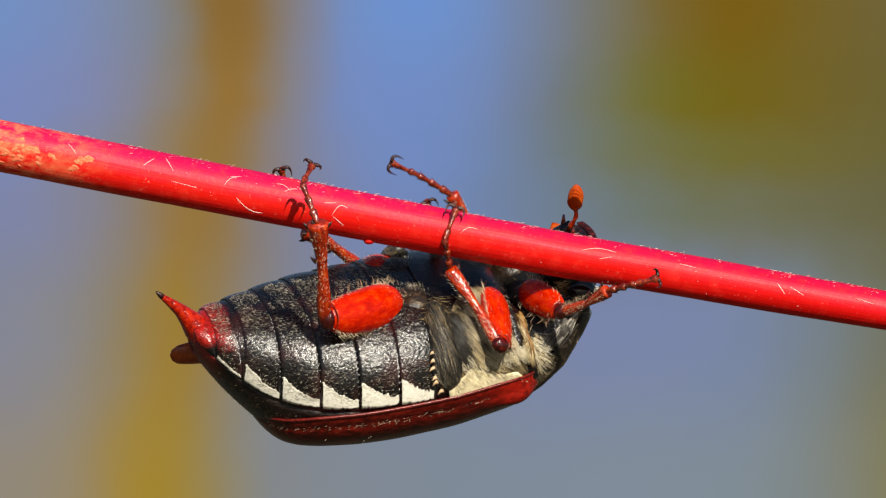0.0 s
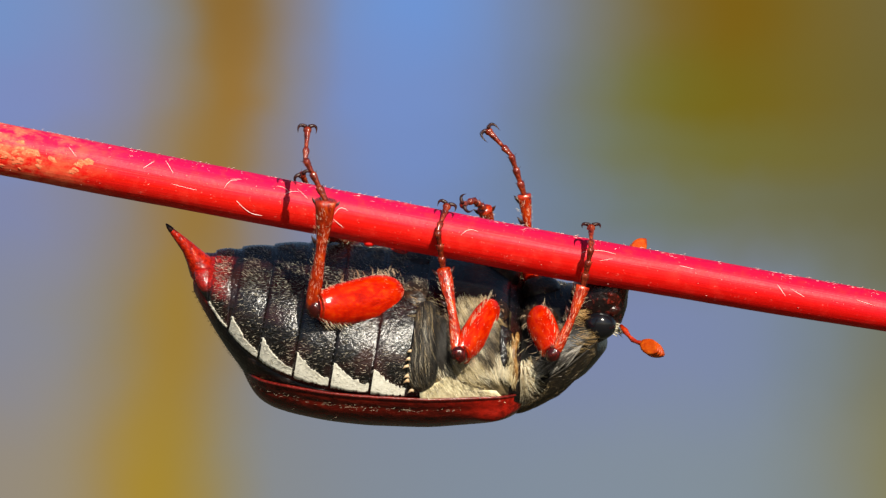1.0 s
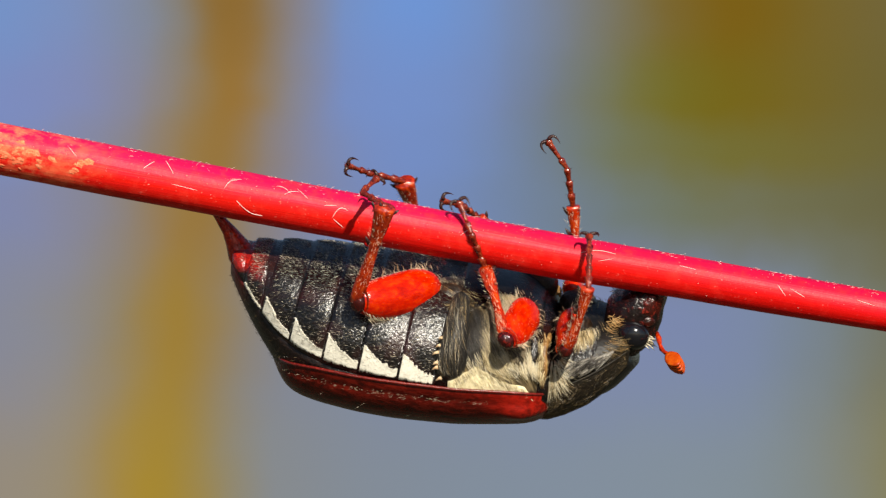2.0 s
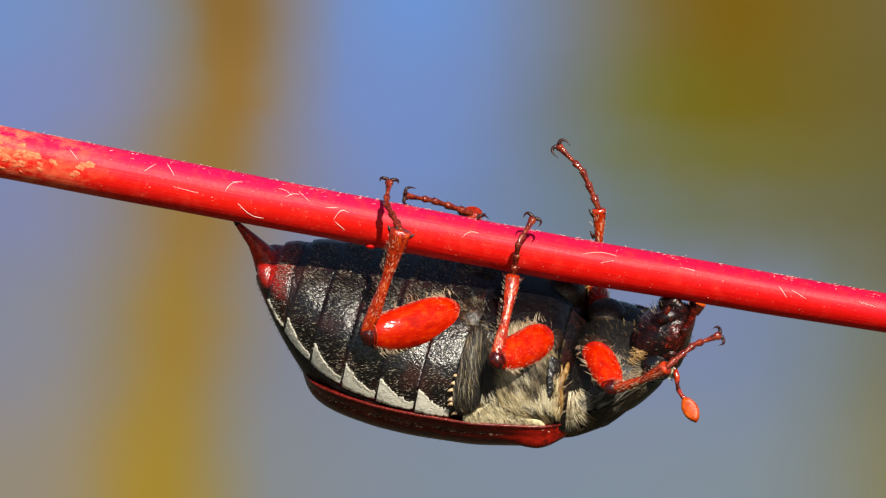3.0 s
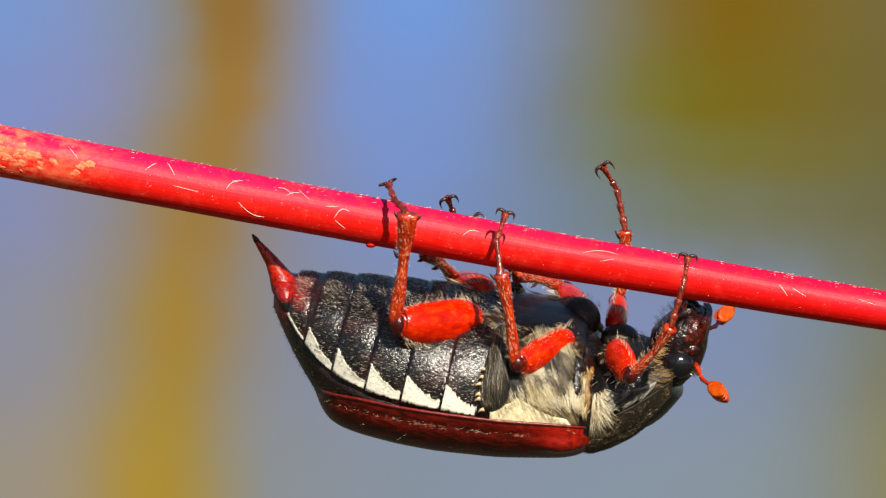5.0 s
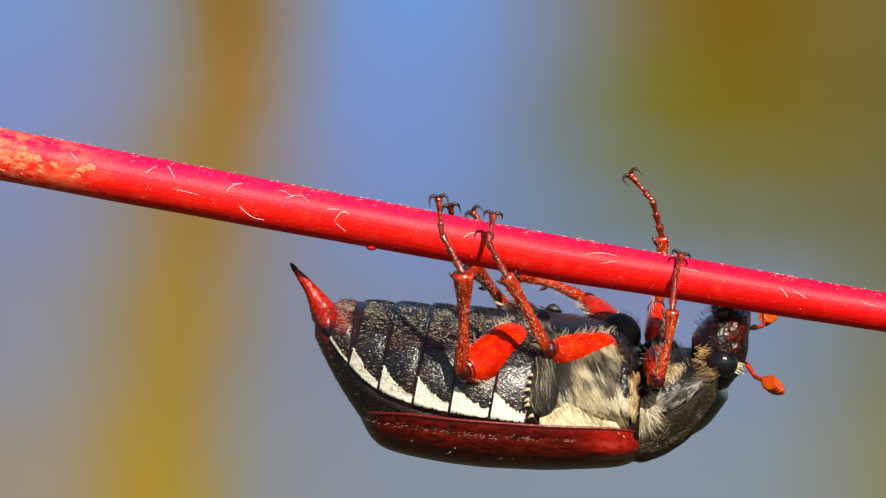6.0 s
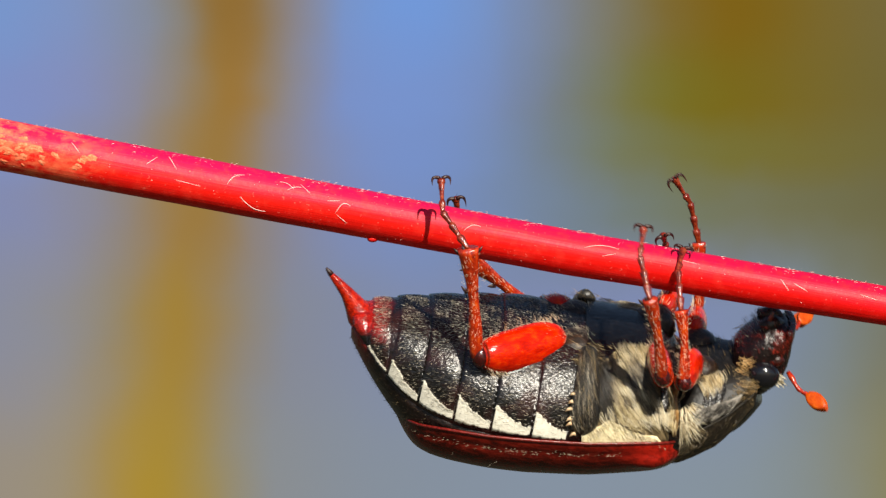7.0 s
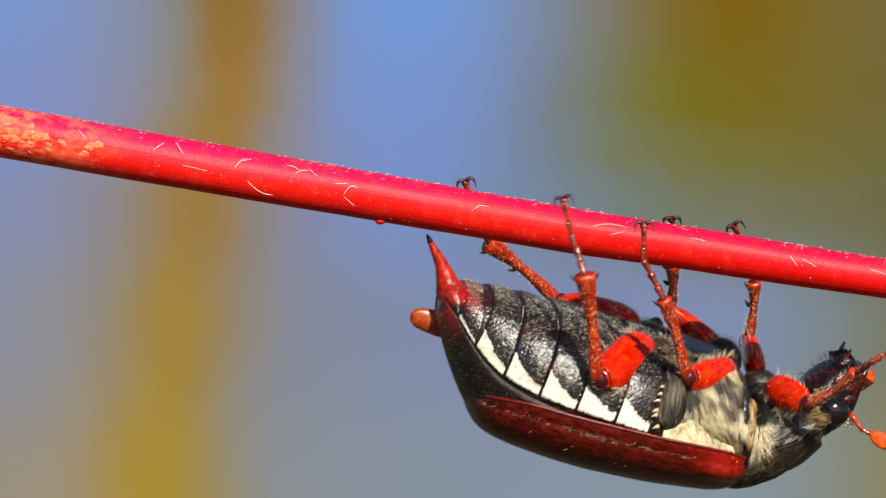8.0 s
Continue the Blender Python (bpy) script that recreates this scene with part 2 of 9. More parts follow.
def stem_skin():
    n = Nodes("crimson_stem_skin")
    w = n.coords()
    sep = n.tree.nodes.new("ShaderNodeSeparateXYZ")
    n.link(w, sep.inputs[0])
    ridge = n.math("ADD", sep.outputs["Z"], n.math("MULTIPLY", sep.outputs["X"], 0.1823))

    def fibre_noise(squeeze, scale):
        """Noise drawn out along the stem's own axis."""
        c = n.tree.nodes.new("ShaderNodeCombineXYZ")
        n.link(n.math("MULTIPLY", sep.outputs["X"], squeeze), c.inputs[0])
        n.link(sep.outputs["Y"], c.inputs[1])
        n.link(ridge, c.inputs[2])
        return n.noise(c.outputs[0], scale, 3.0, 0.6)

    long = fibre_noise(0.05, 2600)
    streak = fibre_noise(0.03, 5200)
    spot = n.noise(w, 900, 4.0, 0.65)
    speck = n.noise(w, 4200, 2.0, 0.6)
    # round the stem: scarlet below, rose in the middle, magenta above; sheen and blue skylight are mixed into these
    # colours
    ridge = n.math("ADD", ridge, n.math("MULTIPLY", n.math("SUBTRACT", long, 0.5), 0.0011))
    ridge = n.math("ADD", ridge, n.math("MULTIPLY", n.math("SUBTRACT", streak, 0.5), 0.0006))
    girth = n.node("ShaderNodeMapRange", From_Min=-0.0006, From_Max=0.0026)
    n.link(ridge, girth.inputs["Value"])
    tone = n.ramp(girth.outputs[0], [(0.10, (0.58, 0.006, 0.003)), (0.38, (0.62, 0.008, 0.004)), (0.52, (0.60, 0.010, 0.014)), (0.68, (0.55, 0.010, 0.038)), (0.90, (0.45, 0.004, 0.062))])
    tone = n.mix(n.ramp(streak, [(0.50, (0, 0, 0)), (0.75, (0.25, 0.25, 0.25))]), tone, (0.42, 0.003, 0.010))
    tone = n.mix(n.ramp(spot, [(0.50, (0, 0, 0)), (0.72, (0.45, 0.45, 0.45))]), tone, (0.76, 0.045, 0.026))
    tone = n.mix(n.ramp(speck, [(0.66, (0, 0, 0)), (0.76, (0.6, 0.6, 0.6))]), tone, (0.80, 0.20, 0.14))
    young = n.node("ShaderNodeMapRange", From_Min=-0.012, From_Max=0.022)
    n.link(sep.outputs["X"], young.inputs["Value"])
    tone = n.mix(n.math("MULTIPLY", young.outputs[0], 0.8), tone, (0.95, 0.40, 0.55), "MULTIPLY")
    # the older end of the stem is corky and paler
    old = n.node("ShaderNodeMapRange", From_Min=-0.0200, From_Max=-0.0275)
    n.link(sep.outputs["X"], old.inputs["Value"])
    cork = n.math("MULTIPLY", old.outputs[0], n.ramp(n.noise(n.coords((0.6, 1, 1)), 1300, 5.0, 0.7), [(0.42, (0, 0, 0)), (0.60, (1, 1, 1))]))
    tone = n.mix(n.math("MULTIPLY", cork, 0.75), tone, (0.76, 0.20, 0.085))
    n.bump(n.math("ADD", n.math("ADD", long, streak), n.math("MULTIPLY", speck, 0.5)), 0.00004, 0.5)
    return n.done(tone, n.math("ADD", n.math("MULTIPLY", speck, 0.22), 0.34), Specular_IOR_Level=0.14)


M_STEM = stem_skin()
M_CORK = chitin("pale_cork", (0.64, 0.08, 0.03), (0.74, 0.20, 0.08), (0.82, 0.42, 0.22), 4200, 1400, (0.6, 0.9))


# ---- mesh helpers (millimetres in, metres out) ----
def part(name, shape, material, parent, label="", smooth=True):
    """ONE mesh object under a thing or part, from (verts in mm, faces)."""
    verts, faces = shape
    me = bpy.data.meshes.new(name)
    me.from_pydata([(x * MM, y * MM, z * MM) for x, y, z in verts], [], faces)
    me.materials.append(material)
    me.polygons.foreach_set("use_smooth", [smooth] * len(me.polygons))
    me.update()
    ob = new(name, me)
    if parent:
        ob.parent = parent
    if label:
        ob["label"] = label
    return ob


def joined(shapes):
    verts, faces = [], []
    for v, f in shapes:
        k = len(verts)
        verts += v
        faces += [tuple(i + k for i in q) for q in f]
    return verts, faces


def tube(path, radii, seg=12, squash=1.0):
    """A closed tube along a path of points; radii may be numbers or (across, deep)."""
    pts = [Vector(p) for p in path]
    verts, faces = [], []
    side = None
    for i, p in enumerate(pts):
        d = (pts[min(i + 1, len(pts) - 1)] - pts[max(i - 1, 0)]).normalized()
        if side is None:
            side = Vector((0, 1, 0)) if abs(d.y) < 0.9 else Vector((1, 0, 0))
        side = (side - d * side.dot(d)).normalized()
        up = d.cross(side)
        r = radii[i]
        ra, rb = r if isinstance(r, tuple) else (r, r * squash)
        for k in range(seg):
            a = 2 * math.pi * k / seg
            verts.append(tuple(p + up * (ra * math.cos(a)) + side * (rb * math.sin(a))))
    for i in range(len(pts) - 1):
        for k in range(seg):
            faces.append((i * seg + k, i * seg + (k + 1) % seg, (i + 1) * seg + (k + 1) % seg, (i + 1) * seg + k))
    faces.append(tuple(range(seg))[::-1])
    faces.append(tuple(range((len(pts) - 1) * seg, len(pts) * seg)))
    return verts, faces


def hair(root, way, length, r, droop=(0, 0, 0)):
    """A thin curved bristle with three sides."""
    p0, w = Vector(root), Vector(way).normalized()
    p1 = p0 + w * (length * 0.5)
    p2 = p1 + (w + Vector(droop)).normalized() * (length * 0.5)
    s = w.orthogonal().normalized()
    t = w.cross(s)
    verts, faces = [], []
    for p, q in ((p0, r), (p1, r * 0.8)):
        for k in range(3):
            a = 2.094 * k
            verts.append(tuple(p + s * (q * math.cos(a)) + t * (q * math.sin(a))))
    verts.append(tuple(p2))
    for k in range(3):
        faces += [(k, (k + 1) % 3, 3 + (k + 1) % 3, 3 + k), (3 + k, 3 + (k + 1) % 3, 6)]
    return verts, faces


def sheet(fn, nu, nv):
    """A grid of points fn(u, v), u and v from 0 to 1."""
    verts = [tuple(fn(i / nu, j / nv)) for i in range(nu + 1) for j in range(nv + 1)]
    faces = [(i * (nv + 1) + j, (i + 1) * (nv + 1) + j, (i + 1) * (nv + 1) + j + 1, i * (nv + 1) + j + 1) for i in range(nu) for j in range(nv)]
    return verts, faces


def plate(fn, nu, nv, thick):
    """A closed slab: fn(u, v, h) with h = 0 on its face and h = 1 on its back."""
    va, fa = sheet(lambda u, v: fn(u, v, 0.0), nu, nv)
    vb, fb = sheet(lambda u, v: fn(u, v, thick), nu, nv)
    k = len(va)
    faces = list(fa) + [tuple(i + k for i in q)[::-1] for q in fb]
    edge = [i * (nv + 1) for i in range(nu + 1)] + [nu * (nv + 1) + j for j in range(1, nv + 1)]
    edge += [i * (nv + 1) + nv for i in range(nu - 1, -1, -1)] + [j for j in range(nv - 1, 0, -1)]
    for a, b in zip(edge, edge[1:] + edge[:1]):
        faces.append((b, a, a + k, b + k))
    return va + vb, faces


def ball(centre, rx, ry, rz, nu=16, nv=10):
    cx, cy, cz = centre
    verts = [(cx, cy, cz - rz)]
    for j in range(1, nv):
        b = -math.pi / 2 + math.pi * j / nv
        for i in range(nu):
            a = 2 * math.pi * i / nu
            verts.append((cx + rx * math.cos(b) * math.cos(a), cy + ry * math.cos(b) * math.sin(a), cz + rz * math.sin(b)))
    verts.append((cx, cy, cz + rz))
    faces = [(0, 1 + (i + 1) % nu, 1 + i) for i in range(nu)]
    for j in range(nv - 2):
        for i in range(nu):
            a, b = 1 + j * nu + i, 1 + j * nu + (i + 1) % nu
            faces.append((a, b, b + nu, a + nu))
    k = 1 + (nv - 2) * nu
    faces += [(k + i, k + (i + 1) % nu, len(verts) - 1) for i in range(nu)]
    return verts, faces


def mm(x, y, z, rx=0, ry=0, rz=0):
    """A pose in millimetres and degrees."""
    return pose(x * MM, y * MM, z * MM, rx, ry, rz)


# ---- the setting: unseen meadow ground and the blurred distance ----
def build_ground():
    # ground out of view, added to bounce light and reflections up from below
    n = Nodes("unseen_meadow_far_below")
    v = n.coords()
    tone = n.ramp(n.noise(v, 1.5, 6.0), [(0.3, (0.022, 0.024, 0.012)), (0.55, (0.045, 0.042, 0.022)), (0.8, (0.085, 0.07, 0.035))])
    mat = n.done(tone, 0.9)
    me = bpy.data.meshes.new("ground")
    me.from_pydata([(-400, -400, 0), (400, -400, 0), (400, 400, 0), (-400, 400, 0)], [], [(0, 1, 2, 3)])
    me.materials.append(mat)
    tagged(new("ground", me), "unseen meadow ground below the stem, added for bounced light", "ground", kind="structure")


def build_backdrop():
    """Out-of-focus reeds, foliage and blue water far behind, as soft patches of glowing colour."""
    n = Nodes("blurred_distance")
    tc = n.tree.nodes.new("ShaderNodeTexCoord")
    sep = n.tree.nodes.new("ShaderNodeSeparateXYZ")
    n.link(tc.outputs["Object"], sep.inputs[0])
    x, y = sep.outputs["X"], sep.outputs["Z"]

    def lin(c):
        return tuple(((v / 255 + 0.055) / 1.055) ** 2.4 for v in c)

    # the edges of the blurred masses waver a little
    x = n.math("ADD", x, n.math("MULTIPLY", n.math("SUBTRACT", n.noise(tc.outputs["Object"], 0.42, 2.0, 0.5), 0.5), 0.8))
    y = n.math("ADD", y, n.math("MULTIPLY", n.math("SUBTRACT", n.noise(tc.outputs["Object"], 0.55, 2.0, 0.5), 0.5), 1.0))
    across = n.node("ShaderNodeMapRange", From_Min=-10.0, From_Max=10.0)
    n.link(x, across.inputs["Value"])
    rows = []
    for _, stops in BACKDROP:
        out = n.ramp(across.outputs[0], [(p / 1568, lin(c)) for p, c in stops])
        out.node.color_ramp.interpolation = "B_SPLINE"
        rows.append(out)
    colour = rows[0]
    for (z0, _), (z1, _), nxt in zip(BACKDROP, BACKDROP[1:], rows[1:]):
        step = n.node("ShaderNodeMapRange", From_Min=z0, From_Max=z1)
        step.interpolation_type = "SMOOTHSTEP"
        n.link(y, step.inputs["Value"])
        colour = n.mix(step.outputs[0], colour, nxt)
    # the sheet glows: daylight on the distance is put into its emitted colour
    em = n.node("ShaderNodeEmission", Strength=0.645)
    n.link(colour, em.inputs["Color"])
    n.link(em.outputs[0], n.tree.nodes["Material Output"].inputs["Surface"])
    far = 30.0
    half = (far + 0.5) * math.tan(radians(6.41 / 2)) / 10
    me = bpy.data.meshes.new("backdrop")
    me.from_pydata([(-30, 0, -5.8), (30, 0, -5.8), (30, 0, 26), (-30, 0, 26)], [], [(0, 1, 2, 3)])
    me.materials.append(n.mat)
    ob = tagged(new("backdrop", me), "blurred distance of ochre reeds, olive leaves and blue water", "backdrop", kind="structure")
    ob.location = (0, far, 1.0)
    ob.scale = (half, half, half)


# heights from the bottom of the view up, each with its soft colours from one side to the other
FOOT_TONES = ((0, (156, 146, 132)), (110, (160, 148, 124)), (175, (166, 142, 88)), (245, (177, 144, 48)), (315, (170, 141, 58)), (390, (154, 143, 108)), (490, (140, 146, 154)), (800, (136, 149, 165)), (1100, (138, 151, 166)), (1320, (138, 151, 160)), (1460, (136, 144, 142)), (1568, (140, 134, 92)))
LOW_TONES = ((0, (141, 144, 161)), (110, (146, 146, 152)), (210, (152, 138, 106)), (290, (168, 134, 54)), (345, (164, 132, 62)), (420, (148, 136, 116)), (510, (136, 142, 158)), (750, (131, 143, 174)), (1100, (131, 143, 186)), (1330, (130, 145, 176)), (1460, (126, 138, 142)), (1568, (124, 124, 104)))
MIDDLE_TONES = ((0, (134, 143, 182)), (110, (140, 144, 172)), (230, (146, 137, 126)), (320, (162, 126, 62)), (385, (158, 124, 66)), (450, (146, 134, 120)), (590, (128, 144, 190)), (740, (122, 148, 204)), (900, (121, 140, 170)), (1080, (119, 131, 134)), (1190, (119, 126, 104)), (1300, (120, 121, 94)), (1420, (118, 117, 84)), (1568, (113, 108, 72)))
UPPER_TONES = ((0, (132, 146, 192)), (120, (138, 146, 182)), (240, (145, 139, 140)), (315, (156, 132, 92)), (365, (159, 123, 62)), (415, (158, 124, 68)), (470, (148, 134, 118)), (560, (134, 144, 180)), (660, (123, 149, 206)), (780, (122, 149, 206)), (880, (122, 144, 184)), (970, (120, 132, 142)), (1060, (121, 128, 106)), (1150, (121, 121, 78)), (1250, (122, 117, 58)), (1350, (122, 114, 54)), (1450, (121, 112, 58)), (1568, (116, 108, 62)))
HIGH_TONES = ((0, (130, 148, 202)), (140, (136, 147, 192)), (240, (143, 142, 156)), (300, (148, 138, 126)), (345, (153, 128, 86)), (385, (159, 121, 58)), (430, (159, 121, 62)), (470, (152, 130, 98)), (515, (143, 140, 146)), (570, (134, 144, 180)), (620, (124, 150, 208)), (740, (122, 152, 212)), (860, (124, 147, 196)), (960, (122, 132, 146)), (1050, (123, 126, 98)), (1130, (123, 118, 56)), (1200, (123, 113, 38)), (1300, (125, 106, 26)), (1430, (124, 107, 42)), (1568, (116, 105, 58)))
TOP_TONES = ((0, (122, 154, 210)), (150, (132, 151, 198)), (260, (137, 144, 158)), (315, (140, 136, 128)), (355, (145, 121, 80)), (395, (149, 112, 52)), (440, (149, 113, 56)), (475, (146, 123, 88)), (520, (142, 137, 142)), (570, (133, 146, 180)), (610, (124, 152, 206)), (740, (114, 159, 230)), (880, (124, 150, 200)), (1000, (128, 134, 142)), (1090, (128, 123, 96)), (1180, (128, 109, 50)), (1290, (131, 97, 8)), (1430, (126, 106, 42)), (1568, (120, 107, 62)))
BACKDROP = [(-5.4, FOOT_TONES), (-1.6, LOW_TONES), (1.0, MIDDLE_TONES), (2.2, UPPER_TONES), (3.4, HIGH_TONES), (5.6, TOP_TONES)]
build_ground()
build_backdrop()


# ---- the stem ----
def stem_axis(x):
    """Height of the stem's axis and its radius, in mm, along x."""
    z = np.interp(x, (-60, -28.2, -10.2, 7.7, 28.2, 60), (12.2, 6.35, 2.9, -0.46, -3.93, -8.9))
    r = np.interp(x, (-60, -28.2, -10.2, 7.7, 28.2, 60), (1.82, 1.67, 1.56, 1.46, 1.25, 0.98))
    return float(z), float(r)


def on_stem(x, turn, lift=0.0):
    """A point of the stem's skin; turn 0 faces the camera, 90 the sky."""
    z, r = stem_axis(x)
    a = radians(turn)
    return (x, -(r + lift) * math.cos(a), z + (r + lift) * math.sin(a))


def build_stem():
    root = tagged(new("stem"), "smooth crimson plant stem with pale scratches and fibres", "stem")
    xs = np.linspace(-60, 60, 121)
    seg = 40
    verts, faces = [], []
    for i, x in enumerate(xs):
        for k in range(seg):
            a = 360 * k / seg
            wob = 0.05 * noise.noise((x * 0.12, math.cos(radians(a)) * 0.8, math.sin(radians(a)) * 0.8))
            wob += 0.012 * noise.noise((x * 0.9, math.cos(radians(a)) * 5, math.sin(radians(a)) * 5))
            verts.append(on_stem(x, a, wob))
    for i in range(len(xs) - 1):
        for k in range(seg):
            faces.append((i * seg + k, (i + 1) * seg + k, (i + 1) * seg + (k + 1) % seg, i * seg + (k + 1) % seg))
    faces.append(tuple(range(seg)))
    faces.append(tuple(range((len(xs) - 1) * seg, len(xs) * seg))[::-1])
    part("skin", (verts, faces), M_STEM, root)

    def scratch(x0, t0, x1, t1, r=0.05, bow=0.0):
        pts = []
        for k in range(9):
            u = k / 8
            pts.append(on_stem(x0 + (x1 - x0) * u, t0 + (t1 - t0) * u + bow * math.sin(math.pi * u), 0.02))
        part("fibre", tube(pts, [0.32 * r * (0.35 + 0.65 * math.sin(math.pi * (0.1 + 0.8 * k / 8))) for k in range(9)], 6), M_FLOSS, root)

    older = ((-18.8, 18, -18.1, 42, 0.06), (-17.4, 52, -16.9, 20, 0.06), (-13.7, 8, -12.9, 34, 0.06, 8), (-13.3, 34, -12.6, 40, 0.04), (-10.4, 40, -9.5, 28, 0.05, 6), (-9.9, 22, -9.0, 36, 0.05, 4), (-12.9, -14, -11.3, -40, 0.07, -10), (-7.4, 14, -6.6, 20, 0.05), (-6.9, -12, -5.9, 12, 0.06, 14), (-6.8, -14, -6.2, -30, 0.05))
    younger = ((1.2, 4, 2.3, 22, 0.05, 9), (8.8, 18, 11.0, 30, 0.05, 8), (9.9, 4, 10.8, 16, 0.04), (21.2, 24, 21.7, -4, 0.06), (22.0, 20, 22.9, 2, 0.05), (-23.6, 40, -23.0, 15, 0.05), (-17.0, -4, -15.4, -8, 0.04), (-9.1, 45, -8.4, 22, 0.04), (15.0, 30, 16.2, 26, 0.04), (26.2, 20, 27.3, 12, 0.04))
    for row in older + younger:
        scratch(*row)
    rng = random.Random(41)
    flecks = []
    for _ in range(64):
        cx = -30.0 + abs(rng.gauss(0, 2.3))
        flecks.append((cx, rng.gauss(-2, 17), rng.uniform(0.05, 0.20)))
    for k in range(9):
        u = k / 8
        flecks.append((-23.4 + 1.15 * u + rng.gauss(0, 0.05), -22 + 38 * u + rng.gauss(0, 3), rng.uniform(0.09, 0.2)))
    for cx, ct, size in flecks:
        ring = [1 + 0.5 * rng.uniform(-1, 1) for _ in range(10)]
        lean = rng.uniform(-0.6, 0.9)

        def flake(u, v, h, cx=cx, ct=ct, size=size, ring=ring, lean=lean):
            a = u * 2 * math.pi
            r = size * v * ring[int(u * 10) % 10]
            return on_stem(cx + r * math.cos(a) * 1.5 + lean * r * math.sin(a), ct + math.degrees(r * math.sin(a) / 1.6), 0.04 * (1 - v) + 0.004)
        part("cork_flake", sheet(lambda u, v: flake(u, v, 0), 10, 2), M_CORK, root, "pale corky fleck")
    grains = []
    for _ in range(260):
        x, t = rng.uniform(-30, 30), rng.uniform(-65, 80)
        if noise.noise((x * 0.5, t * 0.04, 3.0)) < rng.uniform(-0.5, 0.5):
            continue
        r = rng.uniform(0.008, 0.019)
        grains.append(ball(on_stem(x, t, 0.012), r * rng.uniform(1, 2.2), r, r, 6, 4))
    tagged(part("dust", joined(grains), M_FLOSS, root, "tiny pale grains"), kind="stuff")
    part("bud_scar", ball((-4.55, -0.35, stem_axis(-4.55)[0] - 1.5), 0.34, 0.3, 0.2), M_STEM, root)
    rng = random.Random(3)
    fuzz = []
    for _ in range(520):
        x = rng.uniform(-30, 30)
        t = rng.gauss(80, 16)
        if noise.noise((x * 0.45, 0.0, 7.0)) < rng.uniform(-0.6, 0.35):
            continue
        p, q = Vector(on_stem(x, t)), Vector(on_stem(x, t, 1.0))
        way = (q - p) * 0.3 + Vector((rng.uniform(-2.4, 2.4), rng.uniform(-.6, .6), 0))
        fuzz.append(hair(p, way, rng.uniform(0.10, 0.40), rng.uniform(0.010, 0.020), (rng.uniform(-1.3, 1.3), 0, -0.5)))
    tagged(part("fuzz", joined(fuzz), M_FLOSS, root, "fine pale fuzz"), kind="stuff")
    return root


stem = build_stem()


# ---- the beetle ----
# Body space in mm: x to the head, z to the belly (it hangs upside down), y away from the camera.
BX = (-11.2, -10.2, -9.1, -8.0, -7.0, -4.7, -2.4, 0.0, 4.0, 8.0, 9.0, 9.7)
HALF = (1.1, 2.3, 3.3, 4.1, 4.75, 6.05, 6.7, 7.05, 7.0, 6.2, 5.9, 5.6)
EDGE = (3.2, 2.3, 1.0, 0.1, -0.5, -1.0, -1.25, -1.4, -1.75, -2.1, -2.2, -2.3)
BELLY = (3.9, 4.0, 4.1, 4.1, 4.05, 3.95, 3.85, 3.7, 3.6, 3.15, 2.3, 1.3)
BACK = (1.8, -0.2, -1.9, -3.4, -4.3, -5.0, -5.3, -5.5, -5.5, -5.2, -4.9, -4.6)


def smooth_table(xs, ys, rounds=60):
    """A table made finer and softened, as a function."""
    fx = np.linspace(xs[0], xs[-1], 240)
    fy = np.interp(fx, xs, ys)
    for _ in range(rounds):
        fy[1:-1] = 0.25 * fy[:-2] + 0.5 * fy[1:-1] + 0.25 * fy[2:]
    return lambda x: float(np.interp(x, fx, fy))


half, edge, belly, back = (smooth_table(BX, t) for t in (HALF, EDGE, BELLY, BACK))


def under(x, s, lift=0.0):
    """The belly's skin at x; s runs from -1 (edge towards the camera) over 0 (midline) to 1."""
    a = math.pi * (s + 1) / 2
    c, w = math.cos(a), math.sin(a)
    p = 0.80
    y = -math.copysign(abs(c) ** p, c)
    z = w ** p
    h, e, b = half(x), edge(x), belly(x)
    n = Vector((0, y / max(h, 0.3), z / max(b - e, 0.3))).normalized()
    return Vector((x, y * h, e + (b - e) * z)) + n * lift


def over(x, s, lift=0.0, shrink=1.0):
    """The back's skin at x, s from -1 to 1."""
    a = math.pi * (s + 1) / 2
    c, w = math.cos(a), math.sin(a)
    p = 0.85 + 0.6 * min(1.0, max(0.0, (-6.5 - x) / 2.0))
    y = -math.copysign(abs(c) ** p, c)
    z = w ** 0.85
    h, e, b = half(x), edge(x), back(x)
    return Vector((x, y * h * shrink, e + (b - e) * z * shrink))


def spread(rng, n, x0, x1, s0, s1, length, r, lean, material, name, parent, lift=0.0, label="", body=under, mirror=False, stand=0.45, patchy=False):
    """Many short hairs over a stretch of skin; lean is the way they lie."""
    out = []
    for _ in range(n):
        x, s = rng.uniform(x0, x1), rng.uniform(s0, s1)
        if mirror and rng.random() < 0.4:
            s = -s
        if body is ring_skin and not 0.10 < ring_at(x, s) < 0.93:
            continue
        p, q = body(x, s, lift), body(x, s, lift + 1.0)
        if patchy and noise.noise(p * 0.55) + 0.35 * noise.noise(p * 1.7) < rng.uniform(-1.1, 0.2):
            continue
        way = Vector(lean) + (q - p) * stand + noise.noise_vector(p * 0.9) * 0.7 + Vector([rng.uniform(-0.18, 0.18) for _ in range(3)])
        out.append(hair(p, way, rng.uniform(*length), r, (lean[0] * 0.5, 0, 0.2)))
    return tagged(part(name, joined(out), material, parent, label), kind="stuff")


